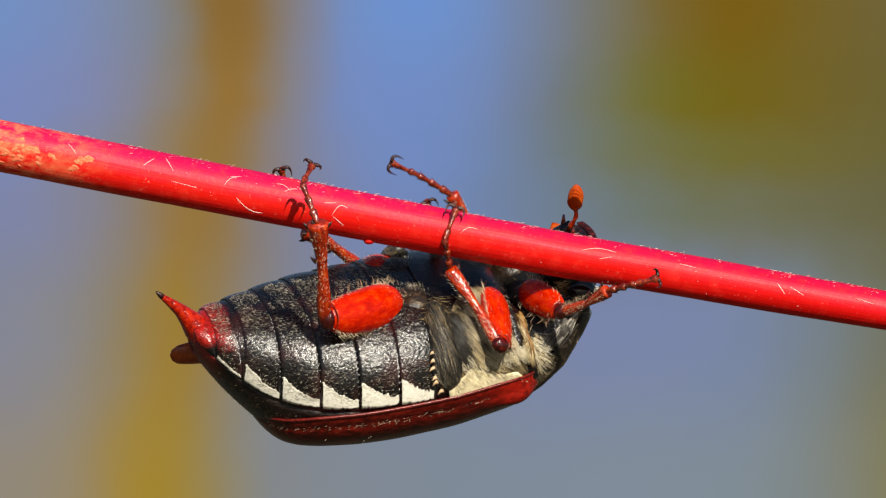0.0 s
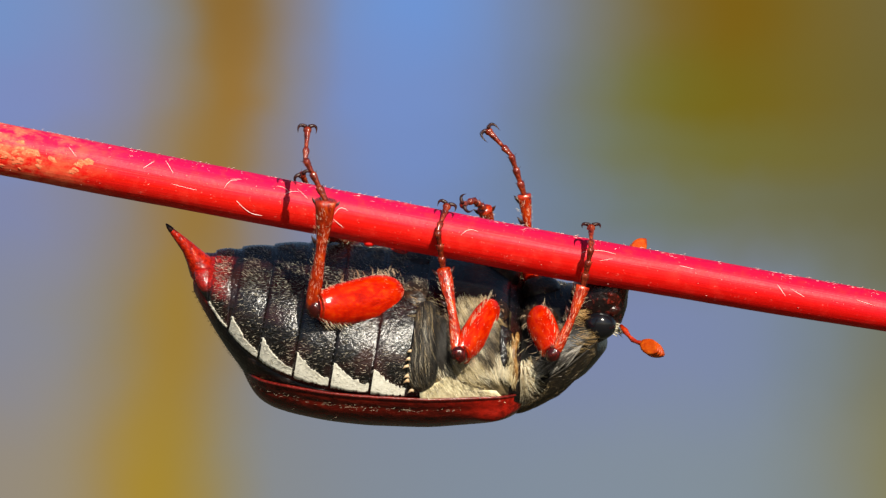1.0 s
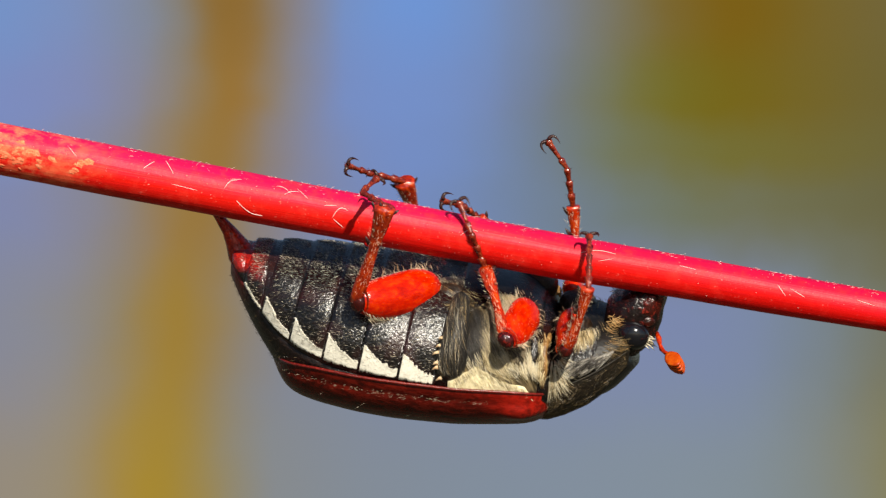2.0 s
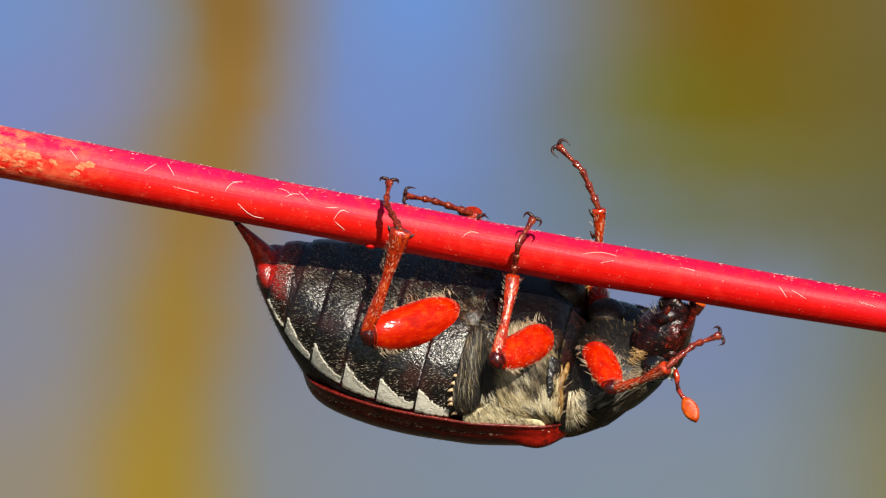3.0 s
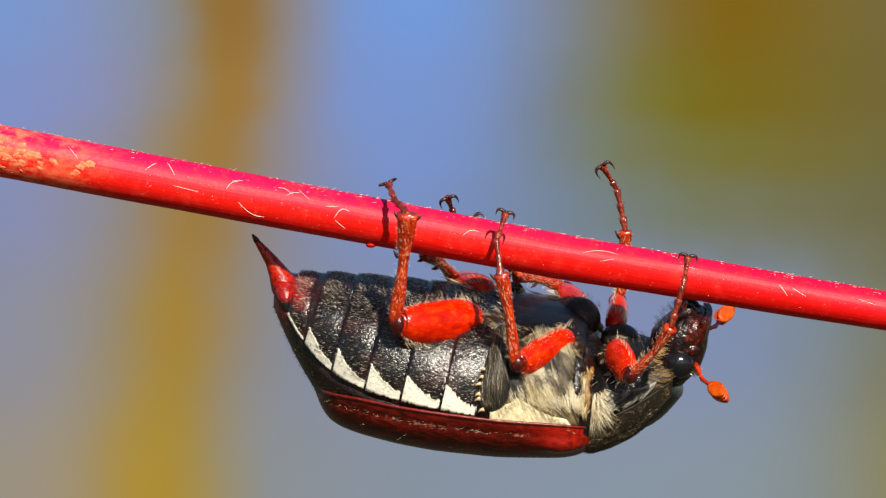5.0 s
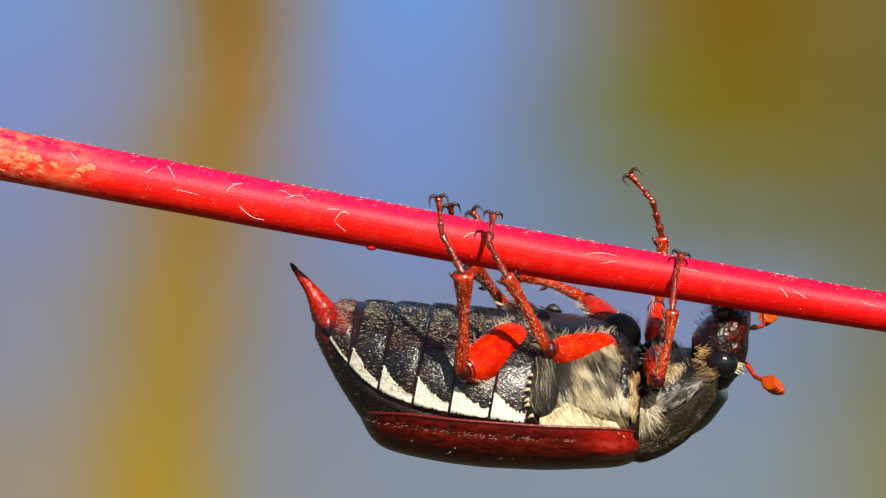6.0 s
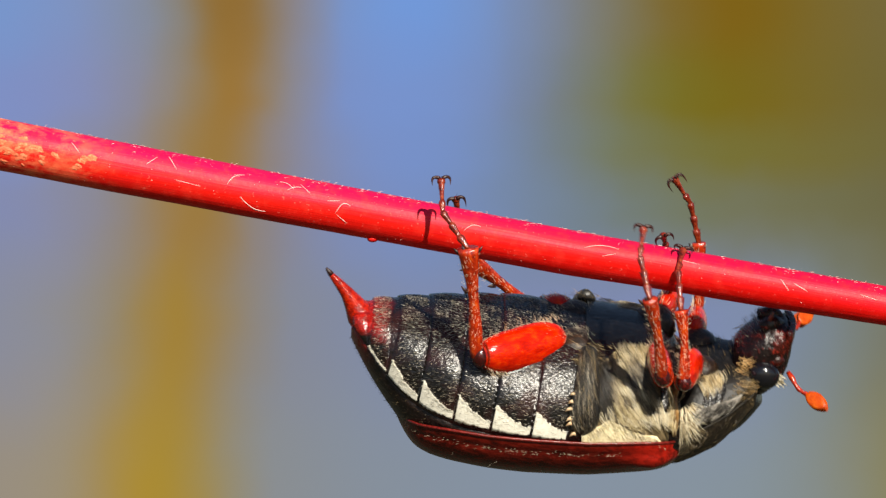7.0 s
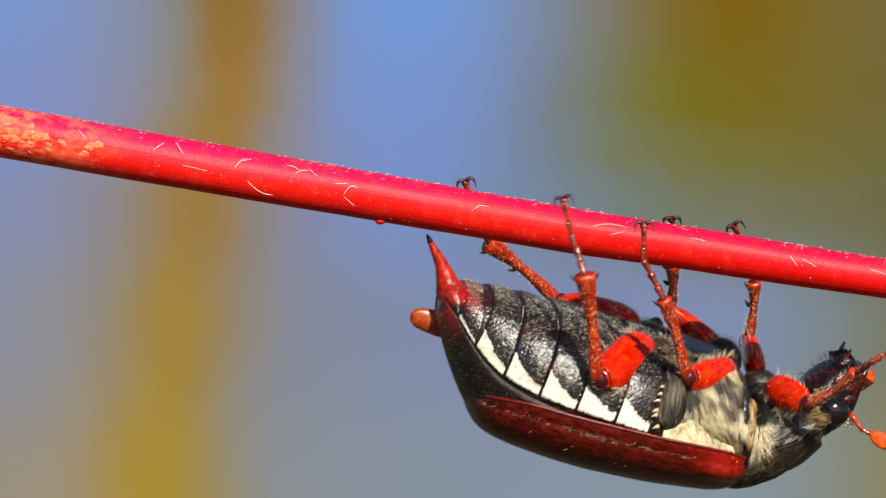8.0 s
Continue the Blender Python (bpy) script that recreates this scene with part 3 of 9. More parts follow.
def strand(points, r):
    """A long hair through several points, thin at its tip."""
    n = len(points)
    return tube(points, [r * (1.0 - 0.8 * (k / (n - 1)) ** 2) for k in range(n)], 3)


def comb_over(rng, clumps, each, x_span, s_span, length, turn, body, lift, r, name, parent, material, label, side=-1):
    """Locks of silky hair lying along the skin, each lock drawn together at its tip."""
    out = []
    for _ in range(clumps):
        cx, cs = rng.uniform(*x_span), rng.uniform(*s_span)
        a0 = turn[0] + rng.uniform(-14, 14)
        a1 = turn[1] + rng.uniform(-16, 16)
        whole = rng.uniform(*length)
        for _ in range(each):
            ox, os_ = rng.gauss(0, 0.17), rng.gauss(0, 0.022)
            size = whole * rng.uniform(0.75, 1.1)
            x, s, pts = cx, cs, []
            up = lift + rng.uniform(0, 0.10)
            for k in range(7):
                t = k / 6
                pull = 1 - 0.75 * t
                pts.append(tuple(body(x + ox * pull, side * min(0.975, s + os_ * pull), up + 0.09 * math.sin(math.pi * t))))
                a = radians(a0 + (a1 - a0) * t)
                x += math.cos(a) * size / 6
                s += math.sin(a) * size / 6 * 0.15
            out.append(strand(pts, r * rng.uniform(0.7, 1.2)))
    return tagged(part(name, joined(out), material, parent, label), kind="stuff")


# elytra: their own half width, edge and depth
EX = (-8.4, -8.1, -7.6, -7.0, -5.0, -2.4, 0.0, 4.0, 8.0, 9.2, 9.8)
e_half = smooth_table(EX, (1.5, 2.9, 4.2, 5.1, 6.3, 6.95, 7.2, 7.3, 6.65, 6.2, 5.2), 150)
e_edge = smooth_table(EX, (-2.3, -2.2, -1.95, -1.65, -1.3, -1.34, -1.36, -1.42, -1.5, -1.7, -2.0), 150)
e_back = smooth_table(EX, (-2.5, -3.3, -4.1, -4.7, -5.1, -5.4, -5.55, -5.5, -5.2, -4.95, -4.5))


def wing_case(x, s, lift=0.0):
    a = math.pi * (s + 1) / 2
    c, w = math.cos(a), math.sin(a)
    p = 0.8 + 0.35 * min(1.0, max(0.0, (-6.0 - x) / 2.4))
    y = -math.copysign(abs(c) ** p, c) * (e_half(x) + lift)
    return Vector((x, y, e_edge(x) + (e_back(x) - lift - e_edge(x)) * w ** 0.8))


CUTS = (-11.1, -10.2, -8.95, -6.95, -4.68, -2.33, 0.22, 2.5)


def ring_at(x, s):
    """How far along its ring a point of the belly lies, from 0 to 1."""
    for x0, x1 in zip(CUTS, CUTS[1:]):
        u = (x - 0.75 * (1 - s * s) * min(1, (x0 + 11) / 2) - x0) / (x1 - x0)
        if u <= 1.0:
            break
    return min(1.0, max(0.0, u))


def ring_swell(u, s):
    """How far a belly ring stands out: most at its sides, little along the midline, with a lip over the next ring."""
    side = 0.30 + 0.70 * min(1.0, abs(s) * 1.5)
    return side * (0.15 * math.sin(math.pi * min(1, 0.10 + u * 0.98)) ** 0.7 + 0.09 * (1 - u) ** 2)


def ring_skin(x, s, lift=0.0):
    """The outer skin of the overlapping belly rings."""
    u = ring_at(x, s)
    swell = ring_swell(u, s)
    return under(x, s, 0.02 + swell + lift)


def build_abdomen(root):
    rng = random.Random(11)
    # dark core with its own thickness, closed all round
    xs = np.linspace(-11.2, 9.7, 64)
    seg = 48
    verts = []
    for x in xs:
        for k in range(seg):
            u = k / seg
            p = under(x, -1 + 4 * u) if u < 0.5 else over(x, 1 - 4 * (u - 0.5), shrink=0.95)
            verts.append(tuple(p))
    faces = [(i * seg + k, (i + 1) * seg + k, (i + 1) * seg + (k + 1) % seg, i * seg + (k + 1) % seg) for i in range(len(xs) - 1) for k in range(seg)]
    faces += [tuple(range(seg)), tuple(range((len(xs) - 1) * seg, len(xs) * seg))[::-1]]
    part("abdomen", (verts, faces), M_SHELL, root, "glossy black abdomen with grey down")
    cuts = CUTS
    for i in range(len(cuts) - 1):
        x0, x1 = cuts[i], cuts[i + 1]

        def band(u, v, h, x0=x0, x1=x1):
            s = -0.985 + 1.97 * v
            bend = 0.75 * (1 - s * s)
            x = x0 + (x1 - x0) * u + bend * min(1, (x0 + 11) / 2)
            swell = ring_swell(u, s)
            return under(x, s, 0.02 + swell * (1 - h))
        seg_ob = part("sternite", plate(band, 14, 40, 1.0), M_SHELL, root)
        if i < 1:
            continue
        for side in (-1, 1):
            edge_noise = random.Random(i * 7 + side)
            jag = [edge_noise.uniform(-0.007, 0.006) + 0.014 * noise.noise((k * 0.16, i * 3.7, side)) for k in range(71)]
            foot = [0.014 * max(0.0, noise.noise((k * 0.25, i * 5.1, side + 9))) for k in range(71)]
            tall = (0.03, 0.135, 0.12, 0.12, 0.11, 0.10)[i - 1]

            def spot(u, v, h, x0=x0, x1=x1, side=side, jag=jag, foot=foot, tall=tall, i=i):
                uu = 0.035 + 0.93 * u
                top = tall * (1 - u) ** 2.0 + (0.072 if i > 1 else 0.025) * (1 - 0.35 * u) + jag[int(u * 70)]
                s = side * (0.982 - foot[int(u * 70)] - max(0.02, top) * v)
                bend = 0.75 * (1 - s * s)
                x = x0 + (x1 - x0) * uu + bend * min(1, (x0 + 11) / 2)
                swell = ring_swell(uu, s)
                return under(x, s, 0.02 + swell + 0.035 - 0.1 * h)
            patch = part("white_spot", plate(spot, 70, 8, 1.0), M_CHALK, seg_ob, "chalk-white triangular scale patch")
            fringe = []
            for _ in range(110):
                u, v = edge_noise.random(), edge_noise.choice((0.98, 0.98, edge_noise.uniform(0.2, 0.95)))
                p = spot(u, v, -0.1)
                fringe.append(hair(p, (-0.9, 0.1 * side, edge_noise.uniform(-0.2, 0.5)), edge_noise.uniform(0.08, 0.2), 0.013, (-0.2, 0, -0.3)))
            tagged(part("scale_fringe", joined(fringe), M_CHALKHAIR, patch), kind="stuff")
    spread(rng, 2300, -9.8, -5.0, -0.95, 0.25, (0.12, 0.26), 0.0085, (-1.0, 0, -0.25), M_GREY, "belly_down", root, 0.005, "fine silver-grey down", body=ring_skin, stand=0.32, patchy=True)
    spread(rng, 5600, -5.0, 2.8, -0.95, 0.25, (0.12, 0.26), 0.0085, (-1.0, 0, -0.25), M_GREY, "belly_down", root, 0.005, "fine silver-grey down", body=ring_skin, stand=0.32, patchy=True)
    spread(rng, 420, -10.0, 2.6, -0.22, 0.25, (0.15, 0.34), 0.0055, (-0.5, 0, 0.3), M_HAIR, "belly_fuzz", root, 0.0, "fine upright pale fuzz", body=ring_skin, stand=1.0, patchy=True)
    spread(rng, 1100, -10.4, 2.0, -0.44, 0.20, (0.16, 0.32), 0.0095, (-1.0, 0, -0.15), M_STRAW, "belly_down", root, 0.01, "straw-coloured down", body=ring_skin, stand=0.32, patchy=True)
    spread(rng, 1500, -10.6, 3.0, -0.60, 0.25, (0.12, 0.26), 0.007, (-1.0, 0, -0.2), M_SILVER, "belly_down", root, 0.01, "fine silver down", body=ring_skin, stand=0.3, patchy=True)
    part("tail_side", plate(lambda u, v, h: over(-11.2 + 9.0 * u, -0.995 + 1.99 * v) + Vector((-0.05 + 0.3 * h, 0, 0)), 20, 40, 1.0), M_TAILSIDE, root, "brown-black tail plate")
    spread(rng, 600, -11.2, -3.0, -0.99, -0.3, (0.12, 0.3), 0.008, (-0.8, 0, -0.3), M_BROWN, "tail_down", root, 0.03, "short brown down", body=over, stand=0.3)
    # tail plate drawn out into a spike
    path = [(-9.7, 0, 2.7), (-10.3, 0, 2.95), (-10.8, 0, 3.5), (-11.2, 0, 4.25), (-11.65, 0, 4.95), (-12.15, 0, 5.55), (-12.6, 0.05, 6.05), (-12.97, 0.1, 6.5)]
    part("tail_spike", tube(path, [(1.0, 1.5), (1.02, 1.4), (0.86, 1.1), (0.62, 0.72), (0.43, 0.46), (0.31, 0.32), (0.20, 0.20), (0.06, 0.06)], 20), M_SPIKE, root, "glossy red spike")
    part("spike_point", tube([(-12.68, 0.06, 6.15), (-12.78, 0.07, 6.28), (-12.9, 0.09, 6.42), (-13.02, 0.11, 6.58)], [0.2, 0.175, 0.13, 0.05], 14), M_CLAW, root, "dark tip of the spike")
    return part("tail_lobe", tube([(0, 0, 0), (-0.7, 0, 0.05), (-1.5, 0, 0.1), (-2.2, 0, 0.1), (-2.55, 0, 0.02), (-2.75, 0, -0.05)], [(0.7, 0.5), (0.80, 0.5), (0.78, 0.42), (0.68, 0.32), (0.52, 0.2), (0.22, 0.08)], 16), M_WING, root, "amber tail lobe")


def wedge(u):
    """Height of the cream side patch along the breast."""
    return 0.175 * min(1.0, (u + 0.02) / 0.34) ** 0.8 * (1 - 0.85 * max(0.0, (u - 0.32) / 0.68) ** 0.8)


def breast_skin(x, s, lift=0.0):
    """Breast skin, kept above the cream side patch."""
    top = 0.99 - wedge(min(1.0, max(0.0, (x - 3.45) / 5.8)))
    return under(x, math.copysign(min(abs(s), top), s), lift)


def build_thorax(root):
    rng = random.Random(5)
    # hind hip plates, grey and downy, with a comb of pale bristles behind
    for side in (-1, 1):
        def coxa(u, v, h, side=side):
            s = side * (0.95 - 0.66 * v)
            end = (1 - (1 - min(1, v / 0.3)) ** 2) ** 0.5 if v < 0.3 else 1.0
            mid = 3.45 - 0.2 * v + 0.5 * (1 - s * s)
            x = mid + (u - 0.5) * 2.25 * (0.12 + 0.88 * end) * (1 - 0.5 * v)
            swell = math.sin(math.pi * (0.06 + 0.88 * u)) ** 0.7 * (0.25 + 0.75 * end)
            return under(x, s, 0.03 + 0.72 * swell * (1 - h))
        plate_ob = part("hip_plate", plate(coxa, 12, 16, 1.0), M_COXA, root, "grey downy hind hip plate")
        for k in range(6):
            v = 0.02 + 0.42 * (k + rng.uniform(-0.25, 0.25)) / 5
            v = max(0.01, v)
            p = coxa(0.05, v, 0.1)
            size = rng.uniform(0.26, 0.46)
            end = p + Vector((-0.85, side * 0.25, -0.5 + 0.5 * v)).normalized() * size
            part("tooth", tube([tuple(p), tuple(p.lerp(end, 0.55) + Vector((0, 0, 0.05))), tuple(end)], [rng.uniform(0.11, 0.17), 0.085, 0.015], 7), M_TOOTH, plate_ob, "pale pointed bristle tooth")
        for material, count in ((M_INK, 200), (M_GREY, 240), (M_TAN, 70)):
            down = []
            for _ in range(count):
                u, v = rng.uniform(0.04, 0.80), rng.uniform(0.10, 1.0)
                far = min(0.26, v - 0.03) * rng.uniform(0.5, 1.0)
                bow = rng.uniform(0.05, 0.28)
                pts = [tuple(coxa(min(0.97, u + bow * t * t), v - far * t, -0.03 - 0.03 * math.sin(math.pi * t))) for t in (0, 0.3, 0.65, 1.0)]
                down.append(strand(pts, rng.uniform(0.005, 0.010)))
            tagged(part("plate_down", joined(down), material, plate_ob, "streaks of lying hair"), kind="stuff")

        wave = [rng.uniform(-0.03, 0.03) for _ in range(20)]

        def flank(u, v, h, side=side, wave=wave):
            k = u * 18
            w = wave[int(k)] * (1 - k % 1) + wave[int(k) + 1] * (k % 1)
            s = side * (0.998 - max(0.075 * min(1.0, (1.001 - u) / 0.12), (wedge(u) + 0.4 * w) * min(1.0, (1.001 - u) / 0.12)) * v)
            return under(3.45 + 5.4 * u, s, 0.20 + 0.10 * math.sin(math.pi * (0.1 + 0.85 * v)) * (1 - h) - 0.16 * h)

        def breast(u, v, h, side=side):
            s = side * (0.985 - 0.80 * v)
            return under(4.2 + 4.8 * u, s, 0.02 + 0.22 * math.sin(math.pi * (0.04 + 0.92 * u)) ** 0.5 * (1 - h))
        chest_ob = part("breast_plate", plate(breast, 16, 20, 1.0), M_SILK, root, "brown breast plate under silky hair")
        part("flank_plate", plate(flank, 18, 8, 1.0), M_CREAM, chest_ob, "cream downy side patch")
        size = 0.95 if side < 0 else 1.45
        hip = part("mid_hip", ball((8.0, side * 2.3, 2.0 if side < 0 else 2.35), size, 1.5, size), M_HIP, root, "brown-black hairy middle hip")
        if side > 0:
            fuzz = []
            for _ in range(120):
                a, b = rng.uniform(0.2, 2.6), rng.uniform(-1.5, 1.5)
                fuzz.append(hair((8.0 + size * math.cos(a), 2.3 + 0.6 * math.sin(b), 2.35 + size * math.sin(a)), (math.cos(a) - 0.5, math.sin(b), math.sin(a)), rng.uniform(0.2, 0.5), 0.008, (-0.8, 0, 0.1)))
            tagged(part("hip_fuzz", joined(fuzz), M_TAN, hip), kind="stuff")
        part("mid_side_plate", plate(lambda u, v, h, side=side: under(8.35 + 0.75 * u, side * (0.80 - 0.42 * v), 0.10 + 0.45 * (math.sin(math.pi * (0.06 + 0.88 * u)) * math.sin(math.pi * (0.06 + 0.88 * v))) ** 0.5 * (1 - h)), 10, 16, 1.0), M_PITTED, root, "glossy black pitted side plate")
        hip = part("hind_hip", ball((2.9, side * 2.0, 2.9), 1.4, 1.6, 0.95), M_HIP, root, "brown-black hairy hind hip")
        tagged(part("hip_fuzz", joined([hair((2.9 + 1.35 * math.cos(a), side * (2.0 + 0.6 * math.sin(b)), 2.9 + 0.9 * math.sin(a)), (math.cos(a) - 0.5, side * math.sin(b), math.sin(a)), rng.uniform(0.2, 0.5), 0.009, (-0.6, 0, 0.2)) for a, b in [(rng.uniform(0.2, 2.8), rng.uniform(-1.5, 1.5)) for _ in range(110)]]), M_HAIR, hip), kind="stuff")
    for side in (-1, 1):
        # silky hair sweeping back over the breast: dark locks for the shaded valley beside the hip plate, pale locks
        # that also carry the silk's sheen, a mouse-brown front
        for material, n, x_span, s_span in ((M_INK, 24, (4.55, 5.05), (0.30, 0.72)), (M_MOUSE, 56, (5.1, 7.8), (0.30, 0.68)), (M_INK, 36, (6.0, 7.7), (0.32, 0.66)), (M_BUTTER, 11, (5.2, 7.0), (0.42, 0.70)), (M_PALE, 13, (5.4, 7.2), (0.50, 0.70))):
            comb_over(rng, n, 40 if side < 0 else 8, x_span, s_span, (1.1, 2.1), (80, 15), breast_skin, 0.22, 0.007, "breast_hair", root, material, "long silky breast hair", side)
        for material, n in ((M_BUTTER, 16), (M_MOUSE, 18), (M_PALE, 6)):
            comb_over(rng, n, 26 if side < 0 else 8, (5.6, 7.7), (0.20, 0.36), (0.9, 1.7), (75, 30), under, 0.27, 0.008, "breast_hair", root, material, "long silky breast hair", side)
        comb_over(rng, 16, 12, (5.0, 8.0), (0.70, 0.82), (0.5, 1.0), (65, 25), under, 0.30, 0.008, "flank_hair", root, M_BUTTER, "cream hair over the side patch", side)
        comb_over(rng, 22, 8, (4.6, 8.8), (0.76, 0.84), (0.4, 0.8), (60, 15), under, 0.31, 0.009, "flank_hair", root, M_PALE, "cream hair over the side patch", side)
        comb_over(rng, 9, 12, (8.4, 8.9), (0.62, 0.76), (0.5, 0.9), (85, 70), under, 0.30, 0.011, "side_plate_hair", root, M_PALE, "cream hair below the side plate", side)
        comb_over(rng, 14, 12, (8.1, 9.1), (0.68, 0.78), (0.4, 0.8), (80, 60), under, 0.28, 0.013, "corner_tuft", root, M_PALE, "cream tuft at the corner", side)
        # short hair softening the upper edge of the cream patch
        for material, count in ((M_BUTTER, 50), (M_PALE, 110), (M_MOUSE, 80)):
            edge = []
            for _ in range(count):
                u = rng.uniform(0.06, 0.90)
                s0 = 0.998 - wedge(u) * (rng.uniform(0.82, 1.2) if material is not M_PALE else rng.uniform(0.3, 1.0))
                run = rng.uniform(0.02, 0.055)
                x = 3.45 + 5.4 * u
                edge.append(strand([tuple(under(x + 0.30 * t, side * min(0.985, s0 + run * t), 0.33 + 0.05 * math.sin(math.pi * t))) for t in (0, 0.35, 0.7, 1.0)], rng.uniform(0.008, 0.013)))
            tagged(part("flank_hair", joined(edge), material, root, "cream hair over the side patch"), kind="stuff")
        # a tan skin fold where breast and neck meet
        fold = [under(9.42 - 0.16 * math.sin(3.1 * t) + 0.07 * math.sin(11 * t), side * (0.34 + 0.57 * t), 0.20 + 0.24 * math.sin(math.pi * t)) for t in np.linspace(0, 1, 18)]
        part("neck_fold", tube([tuple(p) for p in fold], [(0.03 + 0.20 * math.sin(math.pi * (0.01 + 0.97 * t)) ** 0.6 + 0.045 * math.sin(9 * t), 0.06 + 0.20 * math.sin(math.pi * (0.01 + 0.97 * t)) ** 0.6) for t in np.linspace(0, 1, 18)], 10), M_FOLD, root, "tan skin fold behind the neck")
        crease = [under(9.10 + 0.10 * math.sin(4.0 * t) + 0.04 * math.sin(15 * t), side * (0.40 + 0.42 * t), 0.24 + 0.12 * math.sin(math.pi * t)) for t in np.linspace(0, 1, 14)]
        part("neck_fold", tube([tuple(p) for p in crease], [0.04 + 0.07 * math.sin(math.pi * (0.08 + 0.84 * t)) for t in np.linspace(0, 1, 14)], 8), M_FOLD, root, "narrow tan skin fold")
        comb_over(rng, 16, 10, (9.0, 9.5), (0.42, 0.8), (0.4, 0.9), (100, 70), under, 0.50, 0.011, "fold_hair", root, M_BUTTER, "golden hair on the fold", side)
    part("breast_midline", plate(lambda u, v, h: under(3.6 + 5.3 * u, -0.40 + 0.80 * v, 0.05 + 0.20 * (math.sin(math.pi * (0.03 + 0.94 * u)) * math.sin(math.pi * (0.03 + 0.94 * v))) ** 0.3 * (1 - h)), 20, 24, 1.0), M_GLOSS, root, "smooth glossy black middle of the breast")
    spread(rng, 260, 3.4, 8.6, -0.46, -0.22, (0.2, 0.5), 0.010, (-0.8, 0, 0.1), M_TAN, "breast_down", root, 0.24, "short golden breast down", stand=0.25)
    spread(rng, 120, 3.0, 4.8, -0.45, -0.25, (0.4, 0.8), 0.010, (-0.9, 0, 0.1), M_TAN, "hip_hair", root, 0.4, "golden hip hair", mirror=True, stand=0.15)


def build_wing_cases(root):
    rng = random.Random(8)
    for side in (-1, 1):
        def shell(u, v, h, side=side):
            x = -8.4 + 18.2 * u
            s = side * (1 - 0.996 * v)
            p = wing_case(x, s, 0.0)
            groove = -0.10 * math.exp(-((v - 0.095) / 0.035) ** 2) * math.sin(math.pi * min(1, 0.06 + u)) ** 0.4
            ridge = 0.006 * math.cos(v * 26) * min(1, v * 3)
            bump = 0.42 * math.exp(-((x - 8.2) / 1.3) ** 2 - ((v - 0.20) / 0.10) ** 2)
            return wing_case(x, s, groove + ridge + bump - 0.22 * h)
        case = part("wing_case", plate(shell, 80, 60, 1.0), M_ELYTRA, root, "smooth glossy red-brown wing case")
        path = [tuple(wing_case(x, side, 0.0)) for x in np.linspace(-8.25, 9.6, 60)]
        part("rim", tube(path, [0.06 + 0.05 * math.sin(math.pi * k / 59) ** 0.3 for k in range(60)], 8), M_RIM, case, "dark red raised rim")
    hairs = []
    for k in range(262):
        x = rng.uniform(-7.6, 9.3)
        if noise.noise((x * 0.6, 0.0, 2.0)) < rng.uniform(-0.6, 0.3):
            continue
        s = -(rng.gauss(0.90, 0.016) if k < 250 else rng.uniform(0.65, 0.93))
        size = rng.uniform(0.10, 0.24) if k < 250 else rng.uniform(0.3, 0.6)
        p, q = wing_case(x, s, -0.06), wing_case(x, s, 1.0)
        hairs.append(hair(p, (q - p) * (0.12 if k < 250 else 0.3) + Vector((-0.9 + rng.uniform(-.4, .4), 0, -0.3)), size, 0.0065 if k < 250 else 0.007, (-.3, 0, 0)))
    tagged(part("wing_case_bristle", joined(hairs), M_HAIR, root, "short pale bristles, some laid in as glints"), kind="stuff")


PX = (9.1, 9.8, 10.6, 12.5, 13.6, 14.5)
p_half = smooth_table(PX, (4.9, 5.3, 5.2, 4.4, 3.7, 2.7), 420)
p_edge = smooth_table(PX, (-2.2, -1.9, -1.35, -0.35, 0.4, 0.9), 420)
p_top = smooth_table(PX, (0.6, 1.4, 2.0, 1.9, 2.0, 2.2), 420)
p_low = smooth_table(PX, (-4.7, -4.9, -4.7, -3.7, -2.3, -1.1), 420)


def chest(x, s, lift=0.0):
    a = math.pi * (s + 1) / 2
    c, w = math.cos(a), math.sin(a)
    y = -math.copysign(abs(c) ** 0.9, c) * (p_half(x) + lift)
    return Vector((x, y, p_edge(x) + (p_top(x) + lift - p_edge(x)) * w ** 0.9))


def shield(x, s, lift=0.0):
    a = math.pi * (s + 1) / 2
    c, w = math.cos(a), math.sin(a)
    y = -math.copysign(abs(c) ** 0.85, c) * (p_half(x) + 0.1 + lift)
    return Vector((x, y, p_edge(x) - 0.02 + (p_low(x) - lift - p_edge(x)) * w ** 0.85))


def neck_skin(x, s, lift=0.0):
    """Side of the neck, running over its edge on to the shield."""
    if abs(s) < 1:
        return chest(x, s, lift)
    return shield(x, math.copysign(2 - abs(s), s), lift)


